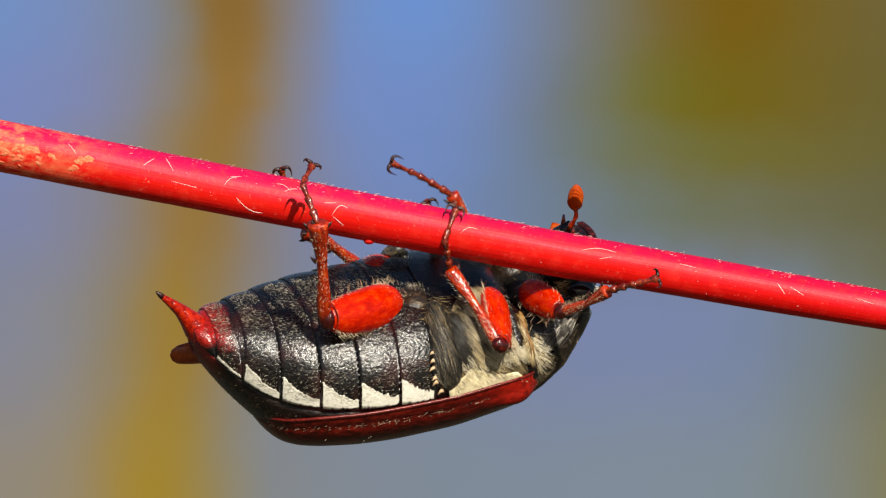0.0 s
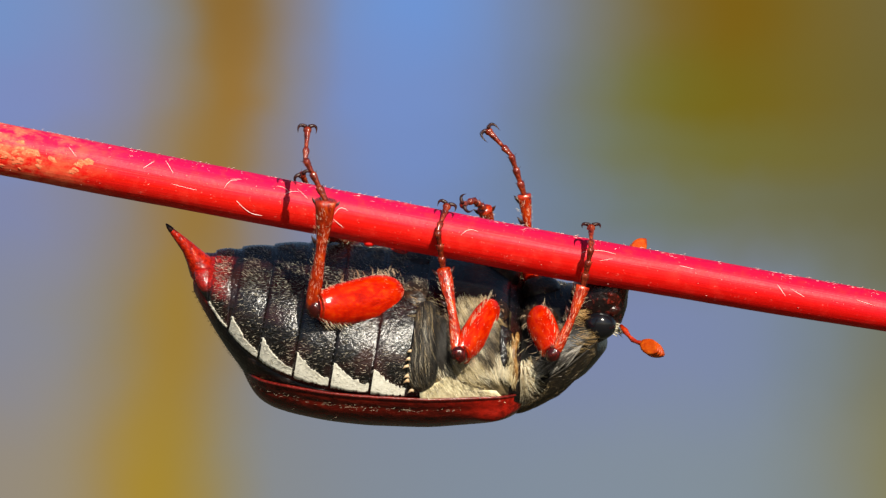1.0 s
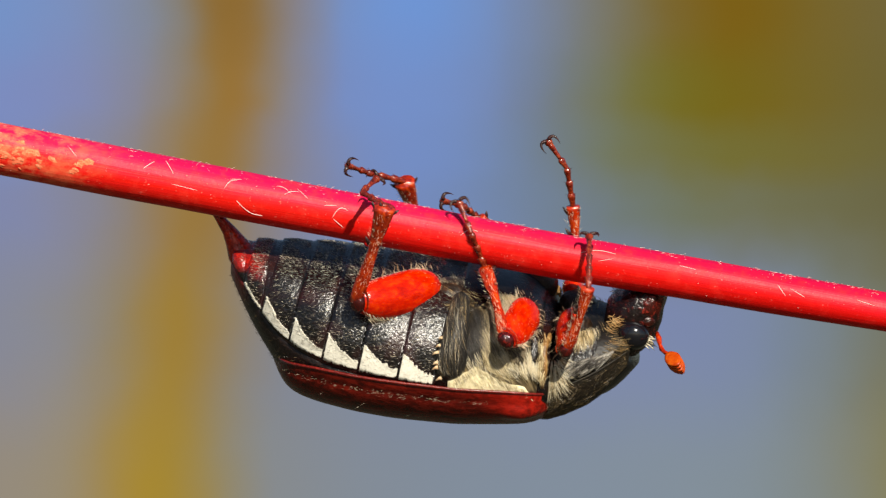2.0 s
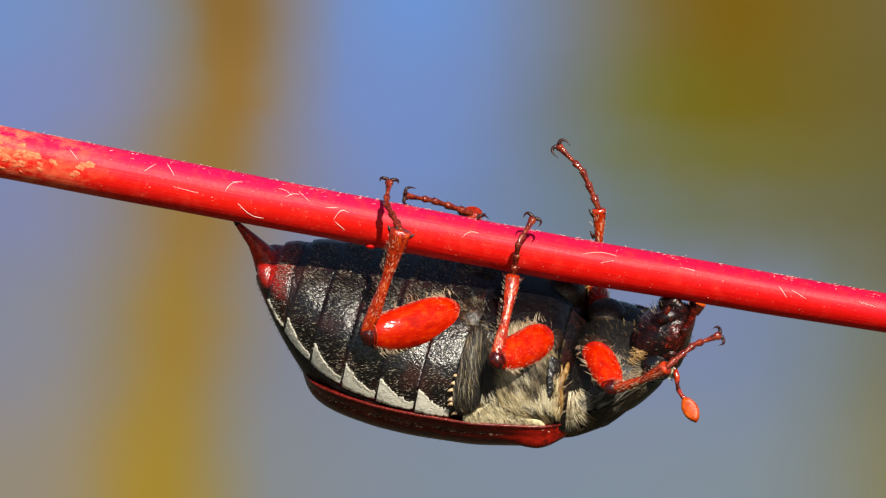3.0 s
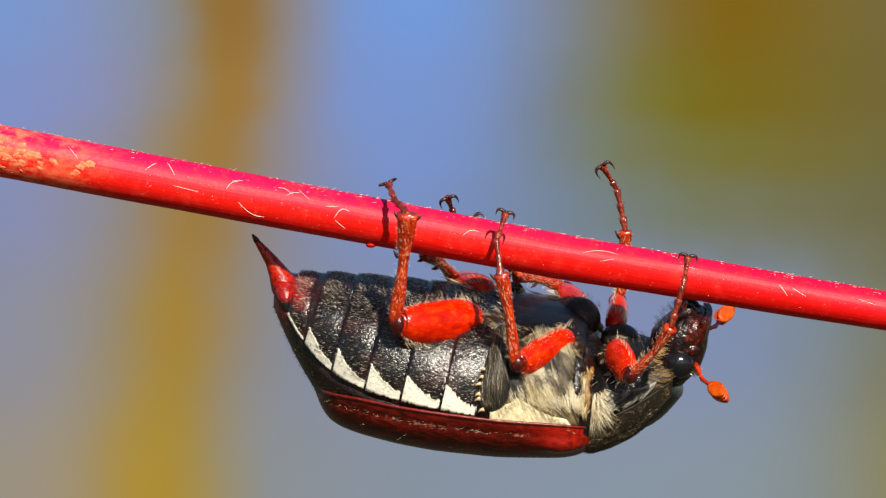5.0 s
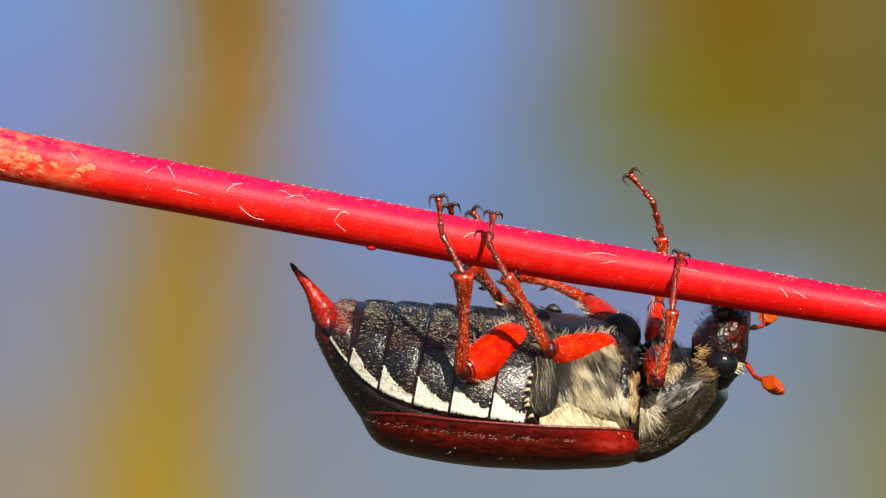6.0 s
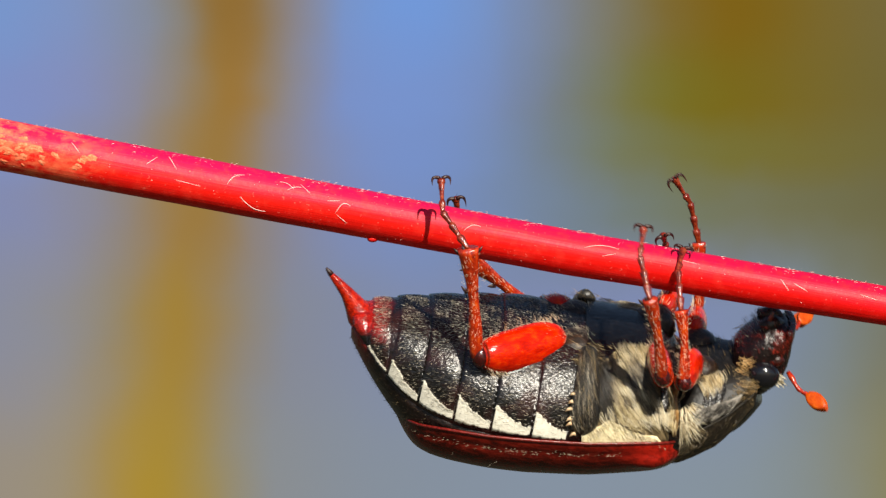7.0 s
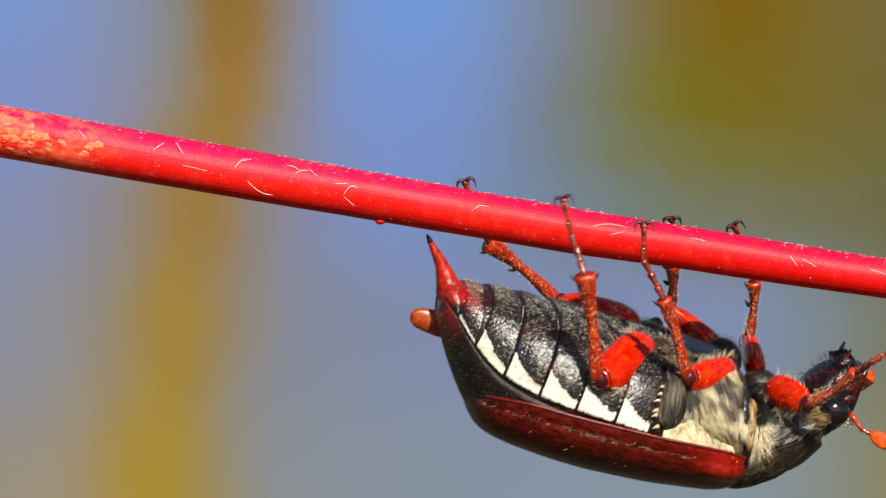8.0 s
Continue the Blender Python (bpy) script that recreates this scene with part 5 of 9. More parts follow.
def motions():
    walk(stem, [
        (0, mm(-0.12, 0, 1000.13, 0, 0.2, 0)), (0.1, mm(-0.11, 0, 1000.14, 0, 0.2, 0)), (0.3, mm(-0.07, 0, 1000.16, 0, 0.1, 0)),
        (0.4, mm(-0.06, 0, 1000.17, 0, 0.1, 0)), (0.5, mm(-0.06, 0, 1000.17, 0, 0.1, 0)), (0.6, mm(-0.06, 0, 1000.15, 0, 0.1, 0)),
        (0.7, mm(-0.08, 0, 1000.11, 0, 0.1, 0)), (1, mm(-0.11, 0, 999.99, 0, 0.1, 0)), (1.2, mm(-0.12, 0, 1000, 0, 0.1, 0)),
        (1.5, mm(-0.12, 0, 1000.02, 0, 0.2, 0)), (1.7, mm(-0.11, 0, 1000.01, 0, 0.2, 0)), (2.05, mm(-0.1, 0, 999.98, 0, 0.1, 0)),
        (2.45, mm(-0.07, 0, 999.92, 0, 0.1, 0)), (2.8, mm(-0.04, 0, 999.87, 0, 0.1, 0)), (3, mm(-0.02, 0, 999.85, 0, 0, 0)),
        (3.2, mm(0.02, 0, 999.83, 0, -0.1, 0)), (3.5, mm(0.07, 0, 999.81, 0, -0.2, 0)), (3.8, mm(0.04, 0, 999.83, 0, -0.2, 0)),
        (4, mm(0.02, 0, 999.85, 0, -0.1, 0)), (4.2, mm(0.01, 0, 999.91, 0, 0, 0)), (4.5, mm(0, 0, 1000, 0, 0, 0)),
        (4.7, mm(0, 0, 999.99, 0, 0, 0)), (5.1, mm(0.01, 0, 999.92, 0, -0.1, 0)), (5.45, mm(0.02, 0, 999.85, 0, -0.1, 0)),
        (5.8, mm(0.03, 0, 999.79, 0, -0.2, 0)), (6, mm(0.04, 0, 999.78, 0, -0.2, 0)), (6.2, mm(0.08, 0, 999.92, 0, -0.2, 0)),
        (6.3, mm(0.11, 0, 1000.04, 0, -0.3, 0)), (6.4, mm(0.14, 0, 1000.14, 0, -0.3, 0)), (6.5, mm(0.14, 0, 1000.2, 0, -0.2, 0)),
        (6.6, mm(0.14, 0, 1000.22, 0, -0.2, 0)), (6.7, mm(0.13, 0, 1000.23, 0, -0.1, 0)), (6.8, mm(0.12, 0, 1000.25, 0, -0.1, 0)),
        (7, mm(0.1, 0, 1000.28, 0, 0, 0)), (7.2, mm(0.15, 0, 1000.37, 0, -0.1, 0)), (7.3, mm(0.2, 0, 1000.44, 0, -0.2, 0)),
        (7.4, mm(0.25, 0, 1000.53, 0, -0.4, 0)), (7.5, mm(0.3, 0, 1000.63, 0, -0.5, 0)), (7.7, mm(0.42, 0, 1000.91, 0, -0.7, 0)),
        (8, mm(0.61, 0, 1001.48, 0, -0.9, 0)),
    ])
    walk(beetle, [
        (0, mm(-5, 4, 994.34, 27.5, -12.3, 11.9)), (0.1, mm(-5.05, 4, 994.38, 29, -12.3, 9.6)), (0.3, mm(-5.18, 4, 994.48, 32.2, -12.3, 6.2)),
        (0.4, mm(-5.76, 4, 995.22, 34.7, -7.9, 8.4)), (0.5, mm(-6.27, 4, 995.93, 36.3, -1.9, 10.6)), (0.6, mm(-5.8, 4, 996.1, 36.3, 1.7, 5.6)),
        (0.7, mm(-5.18, 4, 996.23, 36.2, 3.5, 0)), (1, mm(-4.58, 4, 995.5, 30.4, 1.6, -2)), (1.2, mm(-3.88, 4, 995.42, 28.5, 1.7, -3.4)),
        (1.5, mm(-3.49, 4, 995.93, 24.2, 5.2, -3.4)), (1.7, mm(-3.18, 4, 995.82, 21.4, 5.4, -2.2)), (2.05, mm(-2.29, 4, 995.52, 22.1, 5.5, -3.9)),
        (2.45, mm(-1.12, 4, 995.19, 25.7, 5.6, -7.4)), (2.8, mm(-0.64, 4, 995.06, 31.2, 5.8, -9)), (3, mm(-0.66, 4, 995.07, 38.1, 7.6, -8.8)),
        (3.2, mm(-0.72, 4, 995.02, 37.2, 7.8, -7.4)), (3.5, mm(-0.77, 4, 994.94, 36.6, 7.6, -8.1)), (3.8, mm(-1.2, 4, 994.98, 28, 6, -4.6)),
        (4, mm(-1.33, 4, 994.82, 24.5, 5.2, -3.7)), (4.2, mm(-1.52, 4, 994.88, 23.2, 4.2, 0.7)), (4.5, mm(-0.9, 4, 994.5, 23, 3, 0.4)),
        (4.7, mm(-0.55, 4, 994.13, 22.7, 6.6, -1.8)), (5.1, mm(0.64, 4, 993.12, 18.6, 5.5, -3.9)), (5.45, mm(1.91, 4, 992.28, 13, 3.7, -5)),
        (5.8, mm(2.82, 4, 991.94, 10.1, 2.8, -5.4)), (6, mm(3.03, 4, 992.06, 13.1, 2.8, -2.3)), (6.2, mm(3.47, 4, 991.97, 13.6, 1.1, -2.5)),
        (6.3, mm(3.68, 4, 992.02, 14.7, 1.2, -2.5)), (6.4, mm(3.94, 4, 992.13, 16.8, 1.3, -2.5)), (6.5, mm(4.46, 4, 992.54, 20.1, 1, -3.2)),
        (6.6, mm(4.76, 4, 992.73, 23.3, 0.7, -3.3)), (6.7, mm(4.99, 4, 992.82, 25.3, 0.5, -3.4)), (6.8, mm(5.07, 4, 992.73, 25.7, 0.8, -2.7)),
        (7, mm(5.31, 4, 992.33, 25.9, 2.3, 1.2)), (7.2, mm(5.9, 4, 991.97, 22.6, 7.3, 7.6)), (7.3, mm(6.52, 4, 991.8, 21.3, 8.3, 8)),
        (7.4, mm(7.29, 4, 991.66, 20.1, 9, 8.2)), (7.5, mm(7.87, 4, 991.49, 18.5, 9.8, 8.6)), (7.7, mm(8.42, 4, 990.92, 12.9, 12.5, 11.6)),
        (8, mm(9.82, 4, 991.85, 13.7, 12.4, 11.3)),
    ])
    walk(tail_lobe, [
        (0, mm(-9.6, 1.4, 0.7, 0, 4, 0)), (0.2, mm(-9.4, 1.4, 0.7, 0, 4, 0)), (0.3, mm(-8.6, 1.4, 0.7, 0, 4, 0)),
        (0.45, mm(-7.6, 1.4, 0.7, 0, 4, 0)), (6.9, mm(-7.6, 1.4, 0.7, 0, 4, 0)), (7.1, mm(-8.6, 1.4, 0.7, 0, 4, 0)),
        (7.3, mm(-9.3, 1.4, 0.7, 0, 4, 0)), (7.5, mm(-9.6, 1.4, 0.7, 0, 4, 0)), (8, mm(-9.7, 1.4, 0.7, 0, 4, 0)),
    ])
    walk(head, [
        (0, mm(-0.86, 0, -0.17, 0, 2, 0)), (0.1, mm(-0.78, 0, -0.28, 0, 1.1, 0)), (0.3, mm(-0.58, 0, -0.27, 0, 0.5, 0)),
        (0.4, mm(-0.23, 0.06, -0.07, 0, -0, -0)), (0.5, mm(-0.04, 0.13, 1.29, 0, 7.5, 0)), (0.6, mm(-0.79, 0.07, 0.82, 0, 7.2, -0)),
        (0.7, mm(-0.29, 0, 0.51, 0, 4.3, 0)), (1, mm(-0.12, 0, 0.43, 0, 3.2, 0)), (1.2, mm(-0.18, 0, 0.54, 0, 4.1, 0)),
        (1.5, mm(-0.17, 0, 0.66, 0, 4.9, 0)), (1.7, mm(-0.06, 0, 0.78, 0, 5.3, 0)), (2.05, mm(-0.14, 0, 0.54, 0, 4, 0)),
        (2.45, mm(-0.34, -0.02, 0.53, -1, 5, -0.09)), (2.8, mm(-0.17, -0.07, 0.94, -3.03, 8.09, -0.43)), (3, mm(0.1, -0.16, 0.6, -4.52, 5.68, -0.45)),
        (3.2, mm(0.27, -0.11, 1.22, -4.56, 9.47, -0.75)), (3.5, mm(0.17, -0.12, 1.01, -4.55, 8.37, -0.66)), (3.8, mm(-0.13, -0.06, 0.45, -2.01, 4.4, -0.15)),
        (4, mm(-0.1, 0, -0.1, 0, -0.3, 0)), (4.2, mm(-0.11, 0, -0.84, 0, -4.8, 0)), (4.5, mm(0, 0, 0, 0, 0, 0)),
        (4.7, mm(0.03, 0, 0.71, 0, 4.5, 0)), (5.1, mm(0.08, 0, 0, 0, -0.3, 0)), (5.45, mm(0.13, -0.01, -0.18, 0, -1.4, -0)),
        (5.8, mm(0.18, -0.03, -0.17, 0, -1.2, 0)), (6, mm(0.1, -0.02, -0.31, 0, -1.9, 0)), (6.2, mm(0.15, 0, 0.02, 0, -0.4, 0)),
        (6.3, mm(0.14, 0, 0.04, 0, -0.2, 0)), (6.4, mm(0.13, 0, 0.09, 0, 0.1, 0)), (6.5, mm(0.21, 0, 0.49, 0, 2.4, 0)),
        (6.6, mm(0.16, 0, 0.58, 0, 3.2, 0)), (6.7, mm(0.14, 0, 0.59, 0, 3.4, 0)), (6.8, mm(0.2, 0, 0.59, 0, 3.4, -0)),
        (7, mm(0.21, 0.01, 0.79, -0, 4.8, 0)), (7.2, mm(0.52, 0.02, 1.41, 0, 7.5, -0)), (7.3, mm(0.45, 0.03, 1.31, -0, 6.7, 0)),
        (7.4, mm(0.27, 0.03, 1.04, -0, 5.4, 0)), (7.5, mm(0.25, 0.03, 0.9, 0, 4.5, -0)), (7.7, mm(0.65, 0, 1.07, 0, 4.5, 0)),
        (8, mm(0.28, 0, 0.64, 0, 3.2, 0)),
    ])
    walk(prothorax, [
        (0, mm(-0.28, 0, 0.09, 0, 1.6, 0)), (0.1, mm(-0.26, 0, -0.02, 0, 0.9, 0)), (0.3, mm(-0.2, 0, -0.06, 0, 0.4, 0)),
        (0.4, mm(-0.1, 0, -0.06, 0, 0, 0)), (0.5, mm(0.04, 0, 0.94, 0, 6, 0)), (0.6, mm(-0.2, 0, 0.78, 0, 5.8, 0)),
        (0.7, mm(-0.05, 0, 0.5, 0, 3.4, 0)), (1, mm(-0.01, 0, 0.39, 0, 2.6, 0)), (1.2, mm(-0.02, 0, 0.49, 0, 3.3, 0)),
        (1.5, mm(0, 0, 0.6, 0, 3.9, 0)), (1.7, mm(0.04, 0, 0.67, 0, 4.3, 0)), (2.05, mm(0, 0, 0.49, 0, 3.2, 0)),
        (2.45, mm(-0.06, 0, 0.58, 0, 4, 0)), (2.8, mm(0.04, 0, 1.01, 0, 6.5, 0)), (3, mm(0.09, 0, 0.74, 0, 4.6, 0)),
        (3.2, mm(0.2, 0, 1.24, 0, 7.6, 0)), (3.5, mm(0.15, 0, 1.08, 0, 6.7, 0)), (3.8, mm(0, 0, 0.54, 0, 3.5, 0)),
        (4, mm(-0.04, 0, -0.06, 0, -0.2, 0)), (4.2, mm(-0.07, 0, -0.65, 0, -3.8, 0)), (4.5, mm(0, 0, 0, 0, 0, 0)),
        (4.7, mm(0.06, 0, 0.58, 0, 3.6, 0)), (5.1, mm(0.03, 0, -0.03, 0, -0.3, 0)), (5.45, mm(0.04, 0, -0.15, 0, -1.1, 0)),
        (5.8, mm(0.07, 0, -0.11, 0, -1, 0)), (6, mm(0.03, 0, -0.21, 0, -1.5, 0)), (6.2, mm(0.05, 0, -0.03, 0, -0.4, 0)),
        (6.3, mm(0.05, 0, 0, 0, -0.2, 0)), (6.4, mm(0.05, 0, 0.04, 0, 0.1, 0)), (6.5, mm(0.1, 0, 0.36, 0, 2, 0)),
        (6.6, mm(0.09, 0, 0.45, 0, 2.6, 0)), (6.7, mm(0.09, 0, 0.46, 0, 2.7, 0)), (6.8, mm(0.08, 0, 0.47, 0, 2.7, 0)),
        (7, mm(0.08, 0, 0.62, 0, 3.8, 0)), (7.2, mm(0.23, 0, 1.02, 0, 6, 0)), (7.3, mm(0.2, 0, 0.92, 0, 5.4, 0)),
        (7.4, mm(0.12, 0, 0.72, 0, 4.3, 0)), (7.5, mm(0.1, 0, 0.61, 0, 3.6, 0)), (7.7, mm(0.25, 0, 0.68, 0, 3.6, 0)),
        (8, mm(0.13, 0, 0.47, 0, 2.6, 0)),
    ])
    walk(antenna_near, [
        (0, mm(14.19, -0.07, 4.77, 38.2, -71.7, -61.3)), (0.1, mm(14.24, -0.04, 4.91, 28.7, -73.4, -49.5)), (0.3, mm(14.44, 0.05, 5.06, -7.6, -75.1, -9.3)),
        (0.4, mm(14.54, 0.2, 5.08, -70.1, -51.9, 55.1)), (0.5, mm(16.33, -2.15, 1.32, -37.1, 13.6, -23.2)), (0.6, mm(15.45, -2.85, 0.06, -39.6, 22.9, -24.8)),
        (0.7, mm(16.03, -2.53, 1.12, -44.4, 15.2, -30.7)), (1, mm(16.17, -2.53, 1.27, -43.8, 10.8, -40.4)), (1.2, mm(16.01, -2.37, 1.39, -47.8, 18.2, -43.6)),
        (1.5, mm(16.09, -2.35, 1.3, -50.3, 16.3, -52.6)), (1.7, mm(16.25, -2.34, 1.31, -53.1, 19.7, -57.7)), (2.05, mm(16.24, -2.37, 1.36, -55.2, 19.1, -57.7)),
        (2.45, mm(16.13, -2.44, 0.97, -55.31, 13.09, -53.84)), (2.8, mm(16.13, -2.58, 0.55, -59.8, 15.49, -50.57)), (3, mm(16.24, -2.71, 0.96, -65.1, 46.35, -46.16)),
        (3.2, mm(16.32, -2.7, 0.58, -59.45, 44.58, -40.63)), (3.5, mm(16.33, -2.65, 0.69, -54.28, 41.79, -32.7)), (3.8, mm(16.26, -2.49, 1.1, -37.63, 38.92, -20.64)),
        (4, mm(16.19, -2.51, 1.63, -41.2, 19.4, -37.4)), (4.2, mm(16.26, -2.48, 2.22, -33.8, 10.3, -38.6)), (4.5, mm(16.29, -2.46, 1.77, -39.3, 15.9, -43.8)),
        (4.7, mm(16.25, -2.41, 1.31, -42.4, 23.5, -41.5)), (5.1, mm(15.97, -2.46, 1.82, -46.1, 19.8, -50.6)), (5.45, mm(16.03, -2.44, 1.89, -42.6, 17.9, -53)),
        (5.8, mm(16.31, -2.42, 1.83, -36.7, 17.6, -50.1)), (6, mm(16.39, -2.43, 1.86, -35, 17.7, -47.1)), (6.2, mm(16.45, -2.44, 1.68, -34.1, 12.3, -50.6)),
        (6.3, mm(16.44, -2.44, 1.71, -36, 16.2, -47.4)), (6.4, mm(16.42, -2.44, 1.72, -38.3, 19.8, -44.8)), (6.5, mm(16.37, -2.44, 1.57, -45.2, 16.1, -51.4)),
        (6.6, mm(16.36, -2.46, 1.44, -47.7, 16.1, -50.8)), (6.7, mm(16.39, -2.47, 1.41, -48.5, 20.8, -47)), (6.8, mm(16.54, -2.45, 1.42, -47.4, 24.8, -43.9)),
        (7, mm(16.71, -2.38, 1.39, -41.7, 27.2, -38.6)), (7.2, mm(16.69, -2.31, 1.28, -24.9, 29.9, -21.2)), (7.3, mm(16.64, -2.33, 1.33, -22.6, 27.7, -19.4)),
        (7.4, mm(16.58, -2.36, 1.36, -20.8, 26.3, -18.1)), (7.5, mm(16.56, -2.38, 1.4, -18.6, 24.4, -16.7)), (7.7, mm(16.66, -2.31, 1.58, -10.8, 20.5, -15.3)),
        (8, mm(16.33, -2.33, 1.49, -12.1, 24, -16.3)),
    ])
    walk(antenna_far, [
        (0, mm(14.65, 2.41, 1.28, -108.2, -7.8, 89.7)), (0.1, mm(14.49, 2.33, 1.29, -107.1, -6.7, 91.6)), (0.3, mm(14.36, 2.14, 1.25, -105.4, -4.2, 94.3)),
        (0.4, mm(14.9, 2.17, 1.53, -104.1, -2.2, 90.7)), (0.5, mm(16.35, 3.29, 2.47, -90.1, -9.9, 77)), (0.6, mm(15.22, 2.44, 0.96, -75.7, -33.5, 66.3)),
        (0.7, mm(15.46, 3.2, 2.66, -52.7, 9.1, 63.7)), (1, mm(15.83, 2.96, 2.8, -51.1, 1.3, 65.1)), (1.2, mm(15.82, 3.04, 2.91, -48.1, 1.8, 66.3)),
        (1.5, mm(16.19, 2.81, 2.51, -56.1, -13.3, 67.8)), (1.7, mm(16.44, 2.78, 2.59, -48.5, -6.3, 66.6)), (2.05, mm(16.37, 2.67, 2.4, -46.9, -0.5, 71)),
        (2.45, mm(16.05, 2.62, 1.83, -54.8, 0.88, 78.6)), (2.8, mm(15.94, 2.51, 1.16, -59.82, 4.07, 81.98)), (3, mm(15.97, 2.35, 1.25, -62.3, 10.76, 82.41)),
        (3.2, mm(16.15, 2.64, 1.2, -63.18, 9.45, 81.31)), (3.5, mm(16.2, 2.63, 1.28, -50.39, 7.47, 67.94)), (3.8, mm(16.24, 2.76, 2.14, -50.42, 0.37, 69.01)),
        (4, mm(15.95, 2.84, 3.29, -49, -2.9, 67.9)), (4.2, mm(16.07, 2.78, 3.76, -52.4, -6.4, 65.4)), (4.5, mm(16.45, 2.84, 3.41, -53.6, -12.5, 63)),
        (4.7, mm(16.27, 2.61, 2.29, -49.8, -5.4, 66.6)), (5.1, mm(16.19, 2.45, 2.67, -41.2, -8.4, 62.1)), (5.45, mm(16.25, 2.44, 2.99, -32.6, -13, 56)),
        (5.8, mm(16.42, 2.43, 3.11, -34.2, -13.7, 62.2)), (6, mm(16.62, 2.51, 3.25, -37.5, -5.8, 67.3)), (6.2, mm(16.63, 2.62, 3.55, -43.5, -9.1, 68.6)),
        (6.3, mm(16.5, 2.63, 3.48, -42.1, -8.3, 66.9)), (6.4, mm(16.34, 2.64, 3.32, -40.4, -6.8, 64.2)), (6.5, mm(16.37, 2.59, 2.73, -41.4, -3.6, 64.9)),
        (6.6, mm(16.39, 2.52, 2.31, -42.4, -0.6, 64.8)), (6.7, mm(16.41, 2.42, 2.02, -43, 1.3, 64.8)), (6.8, mm(16.51, 2.43, 2.01, -43.1, 2, 64.3)),
        (7, mm(16.68, 2.62, 2.22, -44.1, 3.1, 62)), (7.2, mm(17.11, 2.59, 2.18, -59.5, -6.3, 64.9)), (7.3, mm(17.16, 2.55, 2.3, -59.7, -5.3, 66.3)),
        (7.4, mm(17.19, 2.5, 2.4, -56.9, -4.3, 66)), (7.5, mm(17.17, 2.47, 2.51, -53.9, -4.3, 65.3)), (7.7, mm(17.29, 2.39, 2.84, -54, -11.3, 63.1)),
        (8, mm(17.21, 2.27, 2.38, -53.7, -8.2, 64.6)),
    ])
    walk(hind_near["femur"], [
        (0, mm(2.1, -1.9, 3.4, -152.6, -14.3, -149.5)), (0.1, mm(2.1, -1.9, 3.4, -151.5, -14.8, -148.3)), (0.3, mm(2.1, -1.9, 3.4, -149.2, -15.9, -147.1)),
        (0.4, mm(2.17, -1.84, 3.5, -145.4, -15.3, -147.6)), (0.5, mm(2.21, -1.77, 3.61, -145, -16.1, -149)), (0.6, mm(2.15, -1.83, 3.5, -150, -20.8, -151.9)),
        (0.7, mm(2.1, -1.9, 3.4, -150.8, -23.2, -154.1)), (1, mm(2.1, -1.9, 3.4, -148.4, -7, -144.9)), (1.2, mm(2.1, -1.9, 3.4, -145, -1.8, -134.4)),
        (1.5, mm(2.1, -1.9, 3.4, -146.3, 2.7, -133)), (1.7, mm(2.1, -1.9, 3.4, -153.4, -2.2, -135.2)), (2.05, mm(2.1, -1.9, 3.4, -153.1, -2.3, -135.2)),
        (2.45, mm(2.11, -1.87, 3.36, -149.1, -1.62, -134.22)), (2.8, mm(2.13, -1.85, 3.28, -144.14, -3.08, -133.47)), (3, mm(2.15, -1.86, 3.24, -138.76, -4.01, -139.85)),
        (3.2, mm(2.15, -1.86, 3.24, -139.68, -2.38, -143.57)), (3.5, mm(2.15, -1.85, 3.24, -142.12, -5.76, -147.1)), (3.8, mm(2.12, -1.86, 3.31, -150.98, -5.13, -148.94)),
        (4, mm(2.1, -1.9, 3.4, -154.6, -5.3, -147.1)), (4.2, mm(2.1, -1.9, 3.4, -155.7, -4.2, -150.2)), (4.5, mm(2.1, -1.9, 3.4, -157.2, -6.7, -150)),
        (4.7, mm(2.1, -1.9, 3.4, -157.4, -7, -147.7)), (5.1, mm(2.1, -1.9, 3.4, -158.4, -3.5, -136.2)), (5.45, mm(2.08, -1.91, 3.35, -153.2, 7.5, -125.9)),
        (5.8, mm(2.06, -1.93, 3.28, -147.7, 14.2, -120.7)), (6, mm(2.07, -1.92, 3.3, -145.6, 12, -123.3)), (6.2, mm(2.1, -1.9, 3.4, -150.9, 10.7, -129.8)),
        (6.3, mm(2.1, -1.9, 3.4, -151.9, 9.7, -132.5)), (6.4, mm(2.1, -1.9, 3.4, -152.2, 8.2, -135.7)), (6.5, mm(2.1, -1.9, 3.4, -150.9, 7.5, -139.3)),
        (6.6, mm(2.1, -1.9, 3.4, -149.9, 4.2, -140.9)), (6.7, mm(2.1, -1.9, 3.4, -149.4, 1.5, -141.6)), (6.8, mm(2.18, -1.9, 3.4, -149.5, 0.4, -142.3)),
        (7, mm(2.25, -1.89, 3.43, -150.1, -1.9, -145.3)), (7.2, mm(2.24, -1.88, 3.5, -154.7, -2.3, -148.8)), (7.3, mm(2.22, -1.87, 3.54, -155.7, -1.4, -148.5)),
        (7.4, mm(2.22, -1.87, 3.54, -156.2, 0.3, -149.2)), (7.5, mm(2.22, -1.87, 3.54, -156.6, 1.4, -146.6)), (7.7, mm(2.18, -1.9, 3.5, -145.4, 12.4, -132.7)),
        (8, mm(2.1, -1.9, 3.4, -130.1, 18, -124.5)),
    ])
